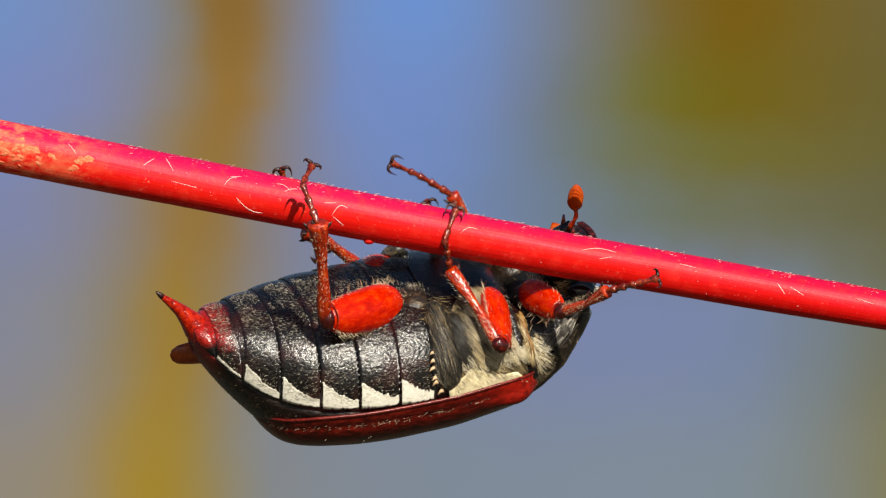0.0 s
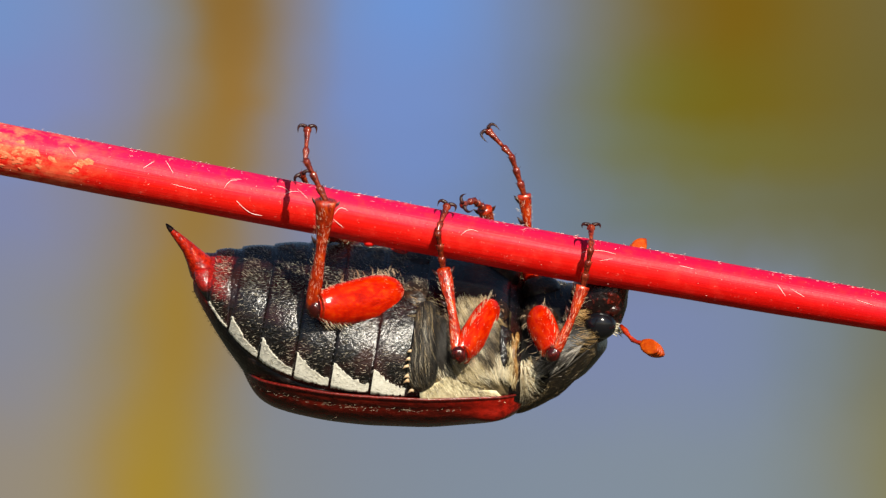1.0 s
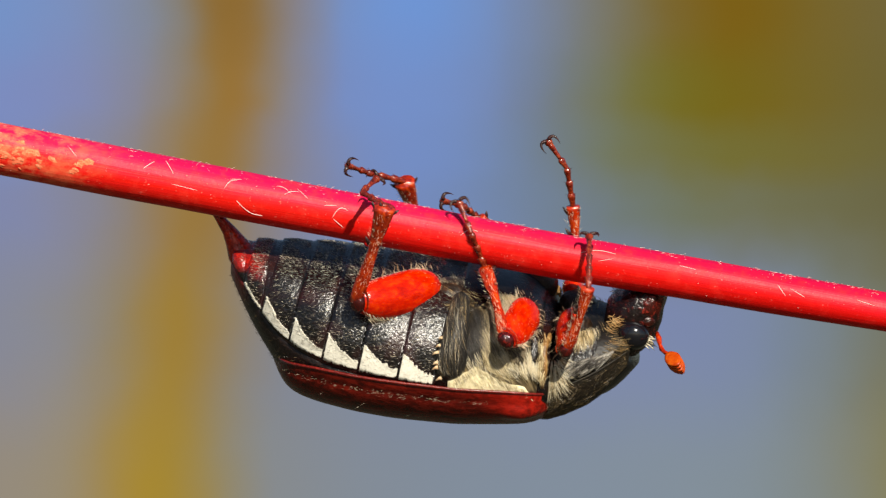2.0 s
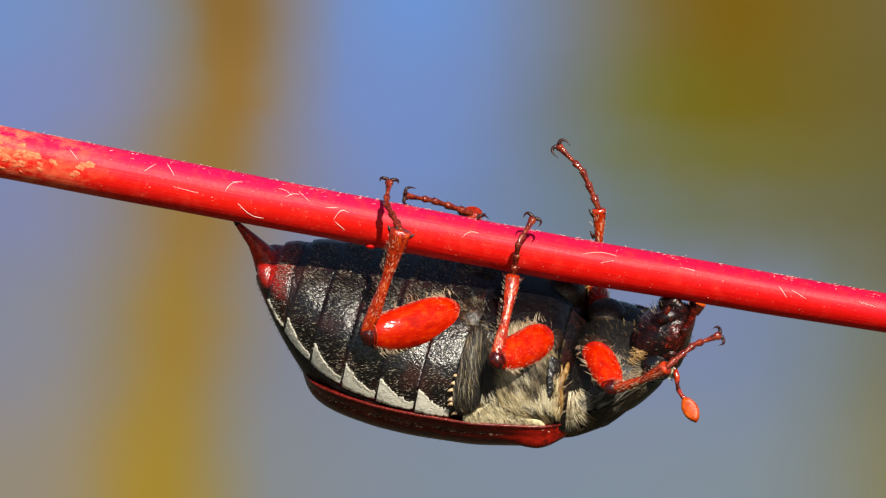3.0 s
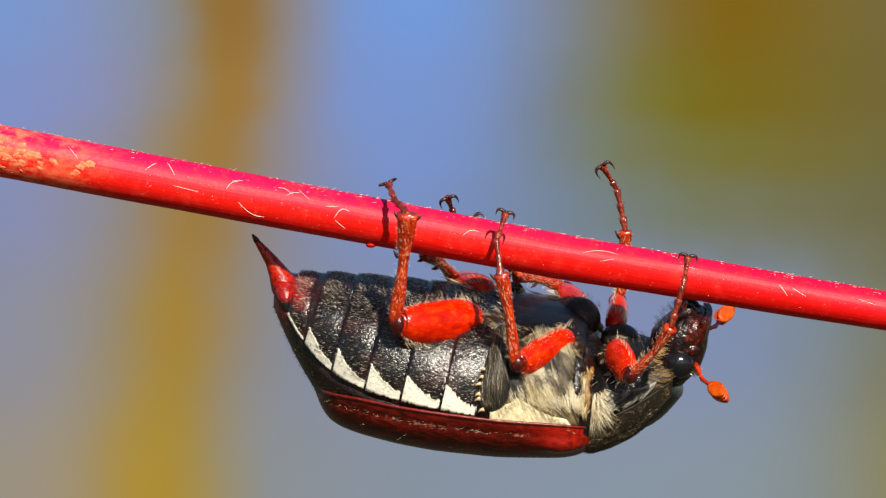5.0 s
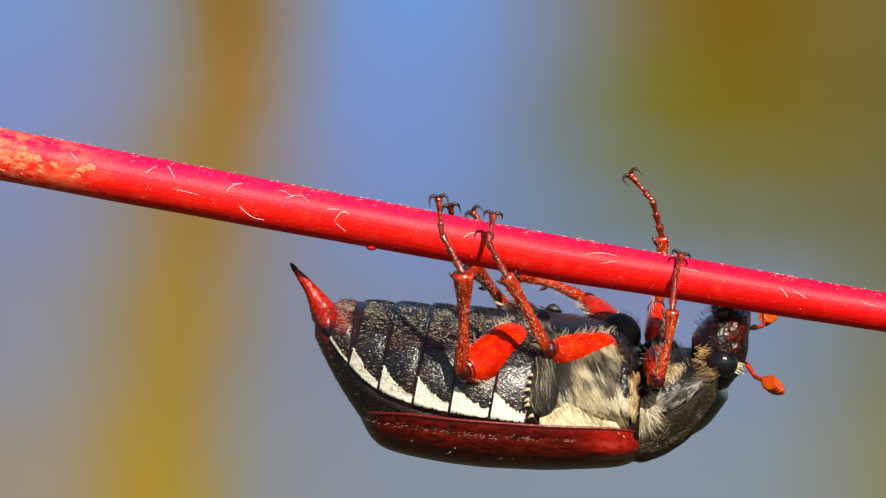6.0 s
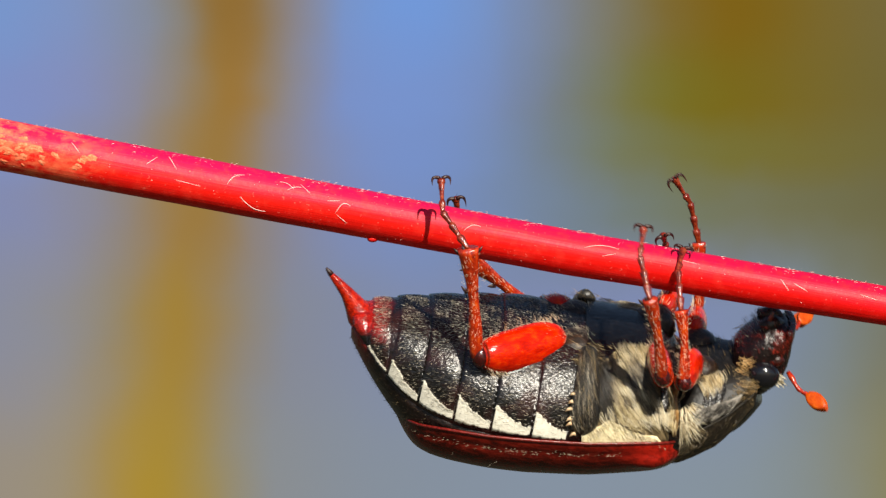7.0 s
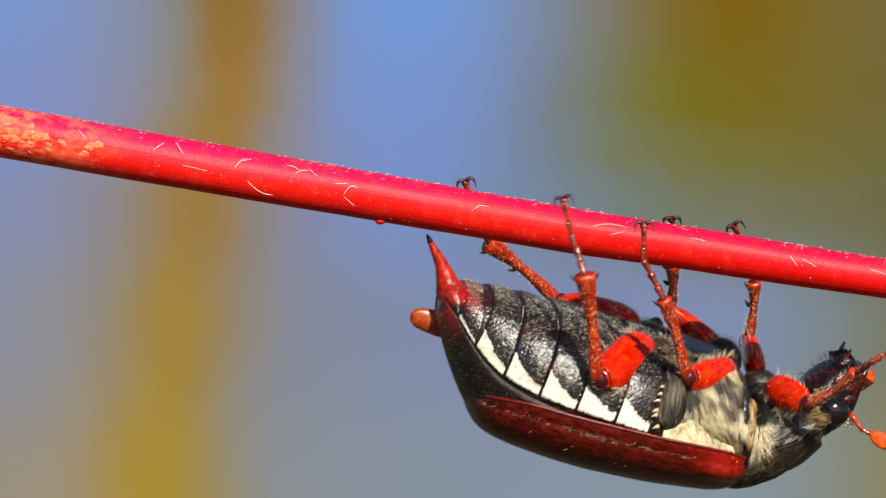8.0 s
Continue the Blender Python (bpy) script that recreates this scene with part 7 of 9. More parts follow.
    walk(mid_near["claw_joint"], [
        (0, mm(4.99, -3.78, 7.92, -62.6, -35.8, 46.6)), (0.1, mm(5.04, -4.49, 8.39, -53.5, -50.7, 35.4)), (0.3, mm(5.32, -5.35, 9.16, -55.54, -48.25, 40.25)),
        (0.4, mm(5.26, -4.15, 8.34, -63.1, -49.4, 46)), (0.5, mm(5.19, -3.06, 7.58, -71.7, -51.8, 54)), (0.6, mm(4.99, -2.59, 7.86, -80.6, -31, 72.4)),
        (0.7, mm(4.81, -2.03, 7.89, -84.4, -13.5, 84.7)), (1, mm(4.31, -2.46, 8.08, -72.2, -20.3, 75.8)), (1.2, mm(3.63, -1.83, 7.78, -69.3, -22.2, 74.9)),
        (1.5, mm(1.96, -6.32, 9.32, -129.11, -57.73, 137.49)), (1.7, mm(2.81, -5.28, 8.44, -144.78, -50.23, 153.85)), (2.05, mm(4.11, -2.92, 7.5, -123.9, -46.9, 130.1)),
        (2.45, mm(5.32, -2.05, 7.25, -82.98, -63.59, 90.39)), (2.8, mm(5.75, -1.4, 7.38, -60.7, -52.89, 65.49)), (3, mm(5.74, -1.5, 8.97, -66.26, -9.32, 76.71)),
        (3.2, mm(5.61, -1.66, 9.02, -65.58, -11.48, 74.1)), (3.5, mm(6, -2.59, 9.32, -67.49, -17.14, 75.7)), (3.8, mm(5.97, -5.17, 9.62, -64.78, -22, 71.77)),
        (4, mm(5.66, -5.63, 9.29, -67.7, -23.9, 74.8)), (4.2, mm(4.74, -3.54, 7.9, -76.2, -34, 76.5)), (4.5, mm(4.01, -3.6, 8.16, -80.9, -35.6, 81.1)),
        (4.7, mm(3.44, -2.71, 8.41, -77.4, -31.6, 80.7)), (5.1, mm(2.62, -6.16, 10.05, -74.1, -32.8, 80.6)), (5.45, mm(1.62, -7.02, 10.05, -73.1, -36.6, 81.6)),
        (5.8, mm(0.73, -7.47, 9.94, -75.1, -38.8, 83.9)), (6, mm(-0.25, -6.17, 9.99, -80.2, -39.4, 84.3)), (6.2, mm(-0.31, -8.12, 10.57, -81.3, -42.8, 85)),
        (6.3, mm(-0.74, -8.79, 9.44, -121.9, -36.7, 120)), (6.4, mm(-1.14, -8.99, 7.58, -159.49, -34.09, 170.78)), (6.5, mm(0.72, -8.98, 6.78, -158.39, -20.59, 175.49)),
        (6.6, mm(3.35, -7.89, 7.97, -139.7, -28.8, 146)), (6.7, mm(5.48, -6.94, 9.37, -108.3, -39.4, 112.4)), (6.8, mm(6.43, -6.79, 10.17, -95.2, -34, 98)),
        (7, mm(6.44, -6.9, 11.63, -85.1, -29.2, 84.2)), (7.2, mm(3.89, -8.19, 11.17, -102.5, -41.3, 93.9)), (7.3, mm(3.11, -7.94, 11, -103.2, -43.6, 94.2)),
        (7.4, mm(2.27, -7.44, 10.75, -102, -45, 92.9)), (7.5, mm(1.56, -7.16, 10.53, -101.9, -46.9, 92.4)), (7.7, mm(0.08, -7.32, 9.92, -106.8, -57.7, 94.4)),
        (8, mm(-0.73, -7.31, 9.51, -139.9, -72.6, 130)),
    ])
    walk(fore_near["femur"], [
        (0, mm(10.08, -1.9, 2, -30.4, -5.3, -72.6)), (0.1, mm(10.07, -1.9, 2.03, -27.9, -5.4, -69.5)), (0.3, mm(10.12, -1.9, 2.07, -26.5, -5.4, -64.9)),
        (0.4, mm(10.27, -1.84, 2.24, -20.8, -1.6, -63.7)), (0.5, mm(10.63, -1.77, 2.26, -20.6, -1.1, -64.4)), (0.6, mm(10.32, -1.83, 2.04, -24.8, -3.7, -63)),
        (0.7, mm(10.36, -1.9, 2.08, -30.2, -2, -65.8)), (1, mm(10.38, -1.9, 2.13, -32.9, 7.2, -72)), (1.2, mm(10.39, -1.9, 2.1, -32.5, 5.5, -74.5)),
        (1.5, mm(10.42, -1.9, 2.09, -27.6, 6.7, -78.3)), (1.7, mm(10.48, -1.9, 2.1, -20.4, 7.2, -83.9)), (2.05, mm(10.4, -1.9, 2.11, -23, 5.7, -86.6)),
        (2.45, mm(10.38, -1.9, 2.02, -48.11, 4.71, -83.51)), (2.8, mm(10.55, -1.92, 1.91, -76.67, 3.9, -75.17)), (3, mm(10.58, -1.96, 1.96, -95.22, -0.07, -61.97)),
        (3.2, mm(10.75, -1.96, 1.9, -82.45, -7.81, -49.09)), (3.5, mm(10.69, -1.96, 1.91, -73.32, -33.8, -19.47)), (3.8, mm(10.43, -1.9, 2.02, -67.05, -24.8, -48.31)),
        (4, mm(10.25, -1.9, 2.18, -59, -39.9, -36.3)), (4.2, mm(10.06, -1.9, 2.23, -12, -35.6, -46.5)), (4.5, mm(10.3, -1.9, 2.2, -7, -8.7, -62.7)),
        (4.7, mm(10.48, -1.9, 2.13, -17.4, 0.7, -64.9)), (5.1, mm(10.32, -1.9, 2.22, -20.3, 0.3, -70.6)), (5.45, mm(10.27, -1.91, 2.2, -15.9, 3.1, -75.6)),
        (5.8, mm(10.29, -1.93, 2.14, -10.6, 6.1, -79)), (6, mm(10.24, -1.92, 2.15, -8.4, 5.6, -83.5)), (6.2, mm(10.33, -1.9, 2.24, -8.9, 9, -86.7)),
        (6.3, mm(10.34, -1.9, 2.23, -7.6, 8.8, -87.7)), (6.4, mm(10.35, -1.9, 2.23, -6.1, 7.9, -89)), (6.5, mm(10.47, -1.9, 2.2, -5.8, 4.7, -92.7)),
        (6.6, mm(10.48, -1.9, 2.18, -6.3, 1.4, -96.4)), (6.7, mm(10.48, -1.9, 2.17, -6.3, -0.7, -99.1)), (6.8, mm(10.55, -1.9, 2.17, -4.5, -1.8, -100.5)),
        (7, mm(10.65, -1.89, 2.16, 5.5, -6.2, -101.6)), (7.2, mm(10.84, -1.88, 2.23, 11.6, -9.8, -106.6)), (7.3, mm(10.78, -1.87, 2.28, 6.7, -7.9, -101.2)),
        (7.4, mm(10.67, -1.87, 2.28, -2.2, -4.5, -92.7)), (7.5, mm(10.63, -1.87, 2.29, -9.6, -2.5, -83.9)), (7.7, mm(10.75, -1.9, 2.33, -10.4, -5.2, -70.7)),
        (8, mm(10.52, -1.9, 2.2, -9.5, -3.3, -68.2)),
    ])
    walk(fore_near["tibia"], [
        (0, mm(11.48, -6.37, 2.43, -6.6, -34.4, -55.6)), (0.1, mm(11.71, -6.28, 2.47, -9, -33.7, -53.6)), (0.3, mm(12.1, -6.14, 2.51, -13.6, -33.1, -50.4)),
        (0.4, mm(12.35, -6.05, 2.37, -10.2, -41.6, -45.7)), (0.5, mm(12.66, -6.01, 2.35, -10.5, -52.2, -33.1)), (0.6, mm(12.45, -6.01, 2.34, -22.3, -60.9, -3.3)),
        (0.7, mm(12.29, -6.18, 2.24, -51.3, -57.5, 40.9)), (1, mm(11.82, -6.33, 1.54, -56.87, -52.83, 53.06)), (1.2, mm(11.64, -6.41, 1.65, -49.25, -64.13, 46.82)),
        (1.5, mm(11.37, -6.47, 1.54, -19.47, -77.53, 18.11)), (1.7, mm(10.98, -6.54, 1.51, 7.45, -81.51, -8.5)), (2.05, mm(10.68, -6.57, 1.64, 19.14, -74.48, -21.83)),
        (2.45, mm(10.91, -6.56, 1.63, 2.07, -56.33, -13.32)), (2.8, mm(11.75, -6.45, 1.59, -13.9, -42.27, -8.84)), (3, mm(12.79, -6.11, 1.96, -20.06, -40.84, -13.63)),
        (3.2, mm(13.8, -5.48, 2.54, -14.28, -58.15, -1.55)), (3.5, mm(14.37, -3.26, 4.52, 4.06, -78.2, -3.16)), (3.8, mm(13.27, -5.09, 3.99, 27.18, -54.69, -45.87)),
        (4, mm(13.16, -4.03, 5.19, 2.29, -68.38, -8.87)), (4.2, mm(12.69, -4.67, 4.97, 66.7, -82.8, -68.8)), (4.5, mm(12.43, -6.03, 2.91, 38.5, -63.8, -51)),
        (4.7, mm(12.47, -6.16, 2.07, 12.1, -56.2, -28.4)), (5.1, mm(11.88, -6.33, 2.2, 21.7, -57.9, -32.3)), (5.45, mm(11.44, -6.46, 1.95, 44.6, -59.5, -49)),
        (5.8, mm(11.18, -6.52, 1.64, 59.1, -65.7, -58.1)), (6, mm(10.77, -6.57, 1.69, 27.3, -80.7, -27.1)), (6.2, mm(10.6, -6.53, 1.5, -23.6, -81.2, 24.4)),
        (6.3, mm(10.53, -6.54, 1.51, -28.7, -82.2, 29.6)), (6.4, mm(10.43, -6.55, 1.58, -42.3, -82.6, 43.5)), (6.5, mm(10.25, -6.58, 1.81, 31, -84, -29.6)),
        (6.6, mm(9.96, -6.57, 2.07, 0.5, -83.6, 0.4)), (6.7, mm(9.74, -6.54, 2.23, -26.6, -82.1, 27.2)), (6.8, mm(9.69, -6.52, 2.32, -44.1, -82.7, 44.8)),
        (7, mm(9.71, -6.47, 2.67, -110.9, -76, 111.4)), (7.2, mm(9.52, -6.32, 3.03, -137.9, -76.5, 132.9)), (7.3, mm(9.88, -6.44, 2.93, -149, -84.1, 142.3)),
        (7.4, mm(10.45, -6.55, 2.65, 26.5, -84.2, -36.9)), (7.5, mm(11.13, -6.54, 2.5, 26.9, -72.8, -41.5)), (7.7, mm(12.3, -6.32, 2.76, 31.6, -47.4, -58.6)),
        (8, mm(12.26, -6.26, 2.47, 30.4, -44.6, -59.9)),
    ])
    walk(fore_near["tarsus"], [
        (0, mm(13.69, -9.6, 5.12, -13.24, -28, -58.37)), (0.1, mm(14.05, -9.46, 5.11, -12.44, -30.56, -54)), (0.3, mm(14.64, -9.2, 5.11, -12.94, -35.27, -45.19)),
        (0.4, mm(14.83, -8.59, 5.52, -8.98, -44.29, -42.87)), (0.5, mm(15.1, -7.6, 6.1, -0.75, -55.74, -41.87)), (0.6, mm(14.76, -6.14, 6.49, 24.09, -69.69, -46.45)),
        (0.7, mm(14.21, -4.51, 6.25, 44.36, -81.26, -49.25)), (1, mm(13.55, -4.04, 5.33, -26.22, -79.5, 23.38)), (1.2, mm(13.06, -4.9, 5.92, -83.48, -23.82, 87.87)),
        (1.5, mm(12.34, -6.15, 6.18, -91.79, -27.83, 95.21)), (1.7, mm(11.67, -6.64, 6.21, -97.95, -37.03, 99.69)), (2.05, mm(11.86, -7.04, 6.22, -90.17, -26.16, 94.35)),
        (2.45, mm(13.47, -7.16, 5.59, -66.02, -6.15, 82.99)), (2.8, mm(15.22, -7, 4.79, -48.49, 3.12, 70.26)), (3, mm(16.28, -6.95, 5.07, -52.74, -2.52, 61.66)),
        (3.2, mm(16.31, -5.54, 6.58, -56.76, -42.78, 55.38)), (3.5, mm(15.34, -3.31, 9.18, -75.7, -51.35, 82.09)), (3.8, mm(15.18, -7.06, 7.86, -66.02, -17.16, 74.59)),
        (4, mm(14.89, -4.3, 9.61, -74.84, -23.52, 81.38)), (4.2, mm(12.91, -5.23, 9.68, -96.5, -42.76, 95.7)), (4.5, mm(13.75, -7.66, 7.17, -74.79, -37.79, 74.9)),
        (4.7, mm(14.8, -7.41, 6.02, -59.1, -63, 58)), (5.1, mm(14.01, -7.68, 6.22, -62.4, -68.5, 64.7)), (5.45, mm(13.02, -8.28, 6.04, -70.04, -75.8, 74.54)),
        (5.8, mm(12.21, -8.18, 5.97, -84.7, -56, 90.5)), (6, mm(11.45, -6.92, 6.38, -85.2, -38.7, 88.5)), (6.2, mm(11.26, -6.23, 6.2, -88.8, -32.4, 91.6)),
        (6.3, mm(11.09, -6.22, 6.22, -89.9, -34, 92.5)), (6.4, mm(10.88, -6.13, 6.29, -91.3, -34.9, 93.7)), (6.5, mm(10.68, -6.82, 6.54, -94.3, -46.2, 97.6)),
        (6.6, mm(10.49, -6.57, 6.79, -93.2, -38.7, 96.7)), (6.7, mm(10.32, -6.24, 6.93, -92.4, -33, 96)), (6.8, mm(10.12, -6.09, 7.03, -93, -33.7, 95.9)),
        (7, mm(9.29, -5.4, 7.28, -97.4, -40.5, 96.3)), (7.2, mm(8.76, -5.51, 7.65, 167.25, -59.66, -160.64)), (7.3, mm(9.49, -6.14, 7.65, 152.25, -58.85, -146.13)),
        (7.4, mm(10.83, -6.84, 7.37, 103.09, -67.57, -109.08)), (7.5, mm(12.18, -7.47, 7.03, 50.06, -72.39, -63.71)), (7.7, mm(13.97, -9.06, 6.25, -34.8, -72, 21.9)),
        (8, mm(13.96, -9.18, 5.81, 46.7, -31.4, -83.3)),
    ])
    walk(fore_near["claw_joint"], [
        (0, mm(14.94, -11.63, 6.39, -25.8, 16.7, 33.9)), (0.1, mm(15.42, -11.34, 6.48, -27.3, 16.5, 33.9)), (0.3, mm(16.19, -10.77, 6.67, -31.3, 15.4, 33.8)),
        (0.4, mm(16.25, -9.91, 7.41, -41.8, 9.8, 40.2)), (0.5, mm(16.23, -8.61, 8.33, -61.5, 1.6, 54.6)), (0.6, mm(15.4, -6.82, 9.03, -79.8, -6.6, 74.4)),
        (0.7, mm(14.48, -4.82, 8.92, -87.5, -9.7, 87.8)), (1, mm(14, -3.85, 7.98, -89.2, -7.8, 91.8)), (1.2, mm(13.15, -2.43, 7.01, -88.7, -9.5, 92.9)),
        (1.5, mm(12.12, -3.77, 7.44, -95.9, -18.7, 98.1)), (1.7, mm(11.31, -4.52, 7.83, -92.9, -11.8, 94.1)), (2.05, mm(11.67, -4.62, 7.41, -91.9, -10.7, 95.3)),
        (2.45, mm(13.8, -4.49, 5.88, -80.75, -4.6, 92.9)), (2.8, mm(16.13, -4.45, 4.64, -55.07, 5.55, 79.06)), (3, mm(17.56, -4.59, 5.19, -42.17, 9.67, 52.22)),
        (3.2, mm(17.43, -3.92, 8.41, -76.83, -50.94, 82.53)), (3.5, mm(15.57, -1.64, 11.28, -80.72, -29.71, 89.3)), (3.8, mm(15.86, -4.57, 8.66, -63.87, -19.83, 71.61)),
        (4, mm(15.26, -1.86, 10.69, -58.99, -38.82, 61.75)), (4.2, mm(12.71, -3.25, 11.51, -109.9, -49.7, 110.2)), (4.5, mm(14.31, -5.6, 8.83, -53.89, -61.03, 49.71)),
        (4.7, mm(15.45, -6.37, 8.43, -85.1, -37.9, 87.3)), (5.1, mm(14.44, -6.79, 8.73, -82.7, -33.4, 88)), (5.45, mm(13.2, -7.64, 8.66, -78.5, -28.7, 87.2)),
        (5.8, mm(12.2, -6.67, 8.21, -75.7, -27.9, 86.4)), (6, mm(11.51, -4.81, 8.07, -74.1, -25.4, 82)), (6.2, mm(11.2, -3.96, 7.65, -71.1, -30.2, 78.7)),
        (6.3, mm(10.99, -3.99, 7.73, -70.9, -26.4, 79.2)), (6.4, mm(10.73, -3.92, 7.84, -70.7, -21.8, 79.6)), (6.5, mm(10.43, -4.97, 8.49, -74.3, -23.3, 81.7)),
        (6.6, mm(10.24, -4.47, 8.47, -77.3, -19.9, 84)), (6.7, mm(10.08, -3.99, 8.4, -79.7, -17.8, 85.9)), (6.8, mm(9.89, -3.86, 8.53, -79.5, -16.8, 85)),
        (7, mm(9.07, -3.36, 9.03, -79.2, -12.9, 81.1)), (7.2, mm(7.48, -5.96, 9.98, -106.7, -26, 95.4)), (7.3, mm(8.33, -6.92, 9.96, -105.7, -32.2, 94.9)),
        (7.4, mm(10.5, -7.81, 9.87, -87.8, -39, 79.5)), (7.5, mm(12.54, -8.2, 9.61, -80.2, -43.1, 72.3)), (7.7, mm(14.75, -8.75, 8.82, -103.9, -42.2, 89.8)),
        (8, mm(14.23, -11.47, 7.21, -38.7, -20.2, 43.3)),
    ])
    walk(hind_far["femur"], [
        (0, mm(2.1, 1.9, 3.4, 125.9, 29.8, 86.9)), (0.1, mm(2.1, 1.9, 3.4, 128.8, 29.6, 86.9)), (0.3, mm(2.1, 1.9, 3.4, 128.4, 29.5, 86)),
        (0.4, mm(2.17, 1.96, 3.5, 119.3, 34.5, 82.9)), (0.5, mm(2.21, 2.03, 3.61, 108, 38.4, 80.6)), (0.6, mm(2.15, 1.97, 3.5, 109.7, 38.2, 89.3)),
        (0.7, mm(2.1, 1.9, 3.4, 113.5, 38.7, 97.9)), (1, mm(2.1, 1.9, 3.4, 115.7, 30.4, 100.8)), (1.2, mm(2.1, 1.9, 3.4, 117, 29.3, 102)),
        (1.5, mm(2.1, 1.9, 3.4, 145.3, 25.6, 100.6)), (1.7, mm(2.1, 1.9, 3.4, 151.9, 21.8, 103.7)), (2.05, mm(2.1, 1.9, 3.4, 155.7, 19.7, 105.9)),
        (2.45, mm(2.11, 1.92, 3.29, 165.45, 19.07, 103.48)), (2.8, mm(2.13, 1.95, 3.08, 175.35, 21.64, 101.93)), (3, mm(2.15, 1.93, 2.94, 178.56, 33.09, 103.1)),
        (3.2, mm(2.15, 1.93, 2.94, -178.42, 31.72, 101.18)), (3.5, mm(2.15, 1.94, 2.94, -172.61, 32.12, 101.19)), (3.8, mm(2.12, 1.94, 3.18, 177.09, 25.97, 100.37)),
        (4, mm(2.1, 1.9, 3.4, 155.1, 22.8, 99.1)), (4.2, mm(2.1, 1.9, 3.4, 134.4, 21.8, 91.8)), (4.5, mm(2.1, 1.9, 3.4, 126.7, 20.5, 96.9)),
        (4.7, mm(2.1, 1.9, 3.4, 122.7, 19.6, 104.9)), (5.1, mm(2.1, 1.9, 3.4, 128.1, 11.5, 111.2)), (5.45, mm(2.08, 1.89, 3.35, 133.8, 1.5, 111.7)),
        (5.8, mm(2.06, 1.87, 3.28, 136.7, 0.7, 108.1)), (6, mm(2.07, 1.88, 3.3, 135, 12.9, 100.1)), (6.2, mm(2.1, 1.9, 3.4, 134.9, 13.8, 100.2)),
        (6.3, mm(2.1, 1.9, 3.4, 132.4, 15.2, 97.9)), (6.4, mm(2.1, 1.9, 3.4, 129.2, 18.1, 95)), (6.5, mm(2.1, 1.9, 3.4, 126.8, 25.9, 96.2)),
        (6.6, mm(2.1, 1.9, 3.4, 126, 30.9, 98.3)), (6.7, mm(2.1, 1.9, 3.4, 125.9, 33.6, 100.3)), (6.8, mm(2.18, 1.9, 3.4, 125.8, 33.1, 101.6)),
        (7, mm(2.25, 1.91, 3.43, 125.1, 30.1, 102.7)), (7.2, mm(2.24, 1.92, 3.5, 121.3, 24, 106.3)), (7.3, mm(2.22, 1.93, 3.54, 121.8, 21.3, 111.1)),
        (7.4, mm(2.22, 1.93, 3.54, 122.7, 18.7, 116.5)), (7.5, mm(2.22, 1.93, 3.54, 122.5, 15.6, 119.7)), (7.7, mm(2.18, 1.9, 3.5, 117.2, 5.5, 117.8)),
        (8, mm(2.1, 1.9, 3.4, 118.2, 5.7, 127.1)),
    ])
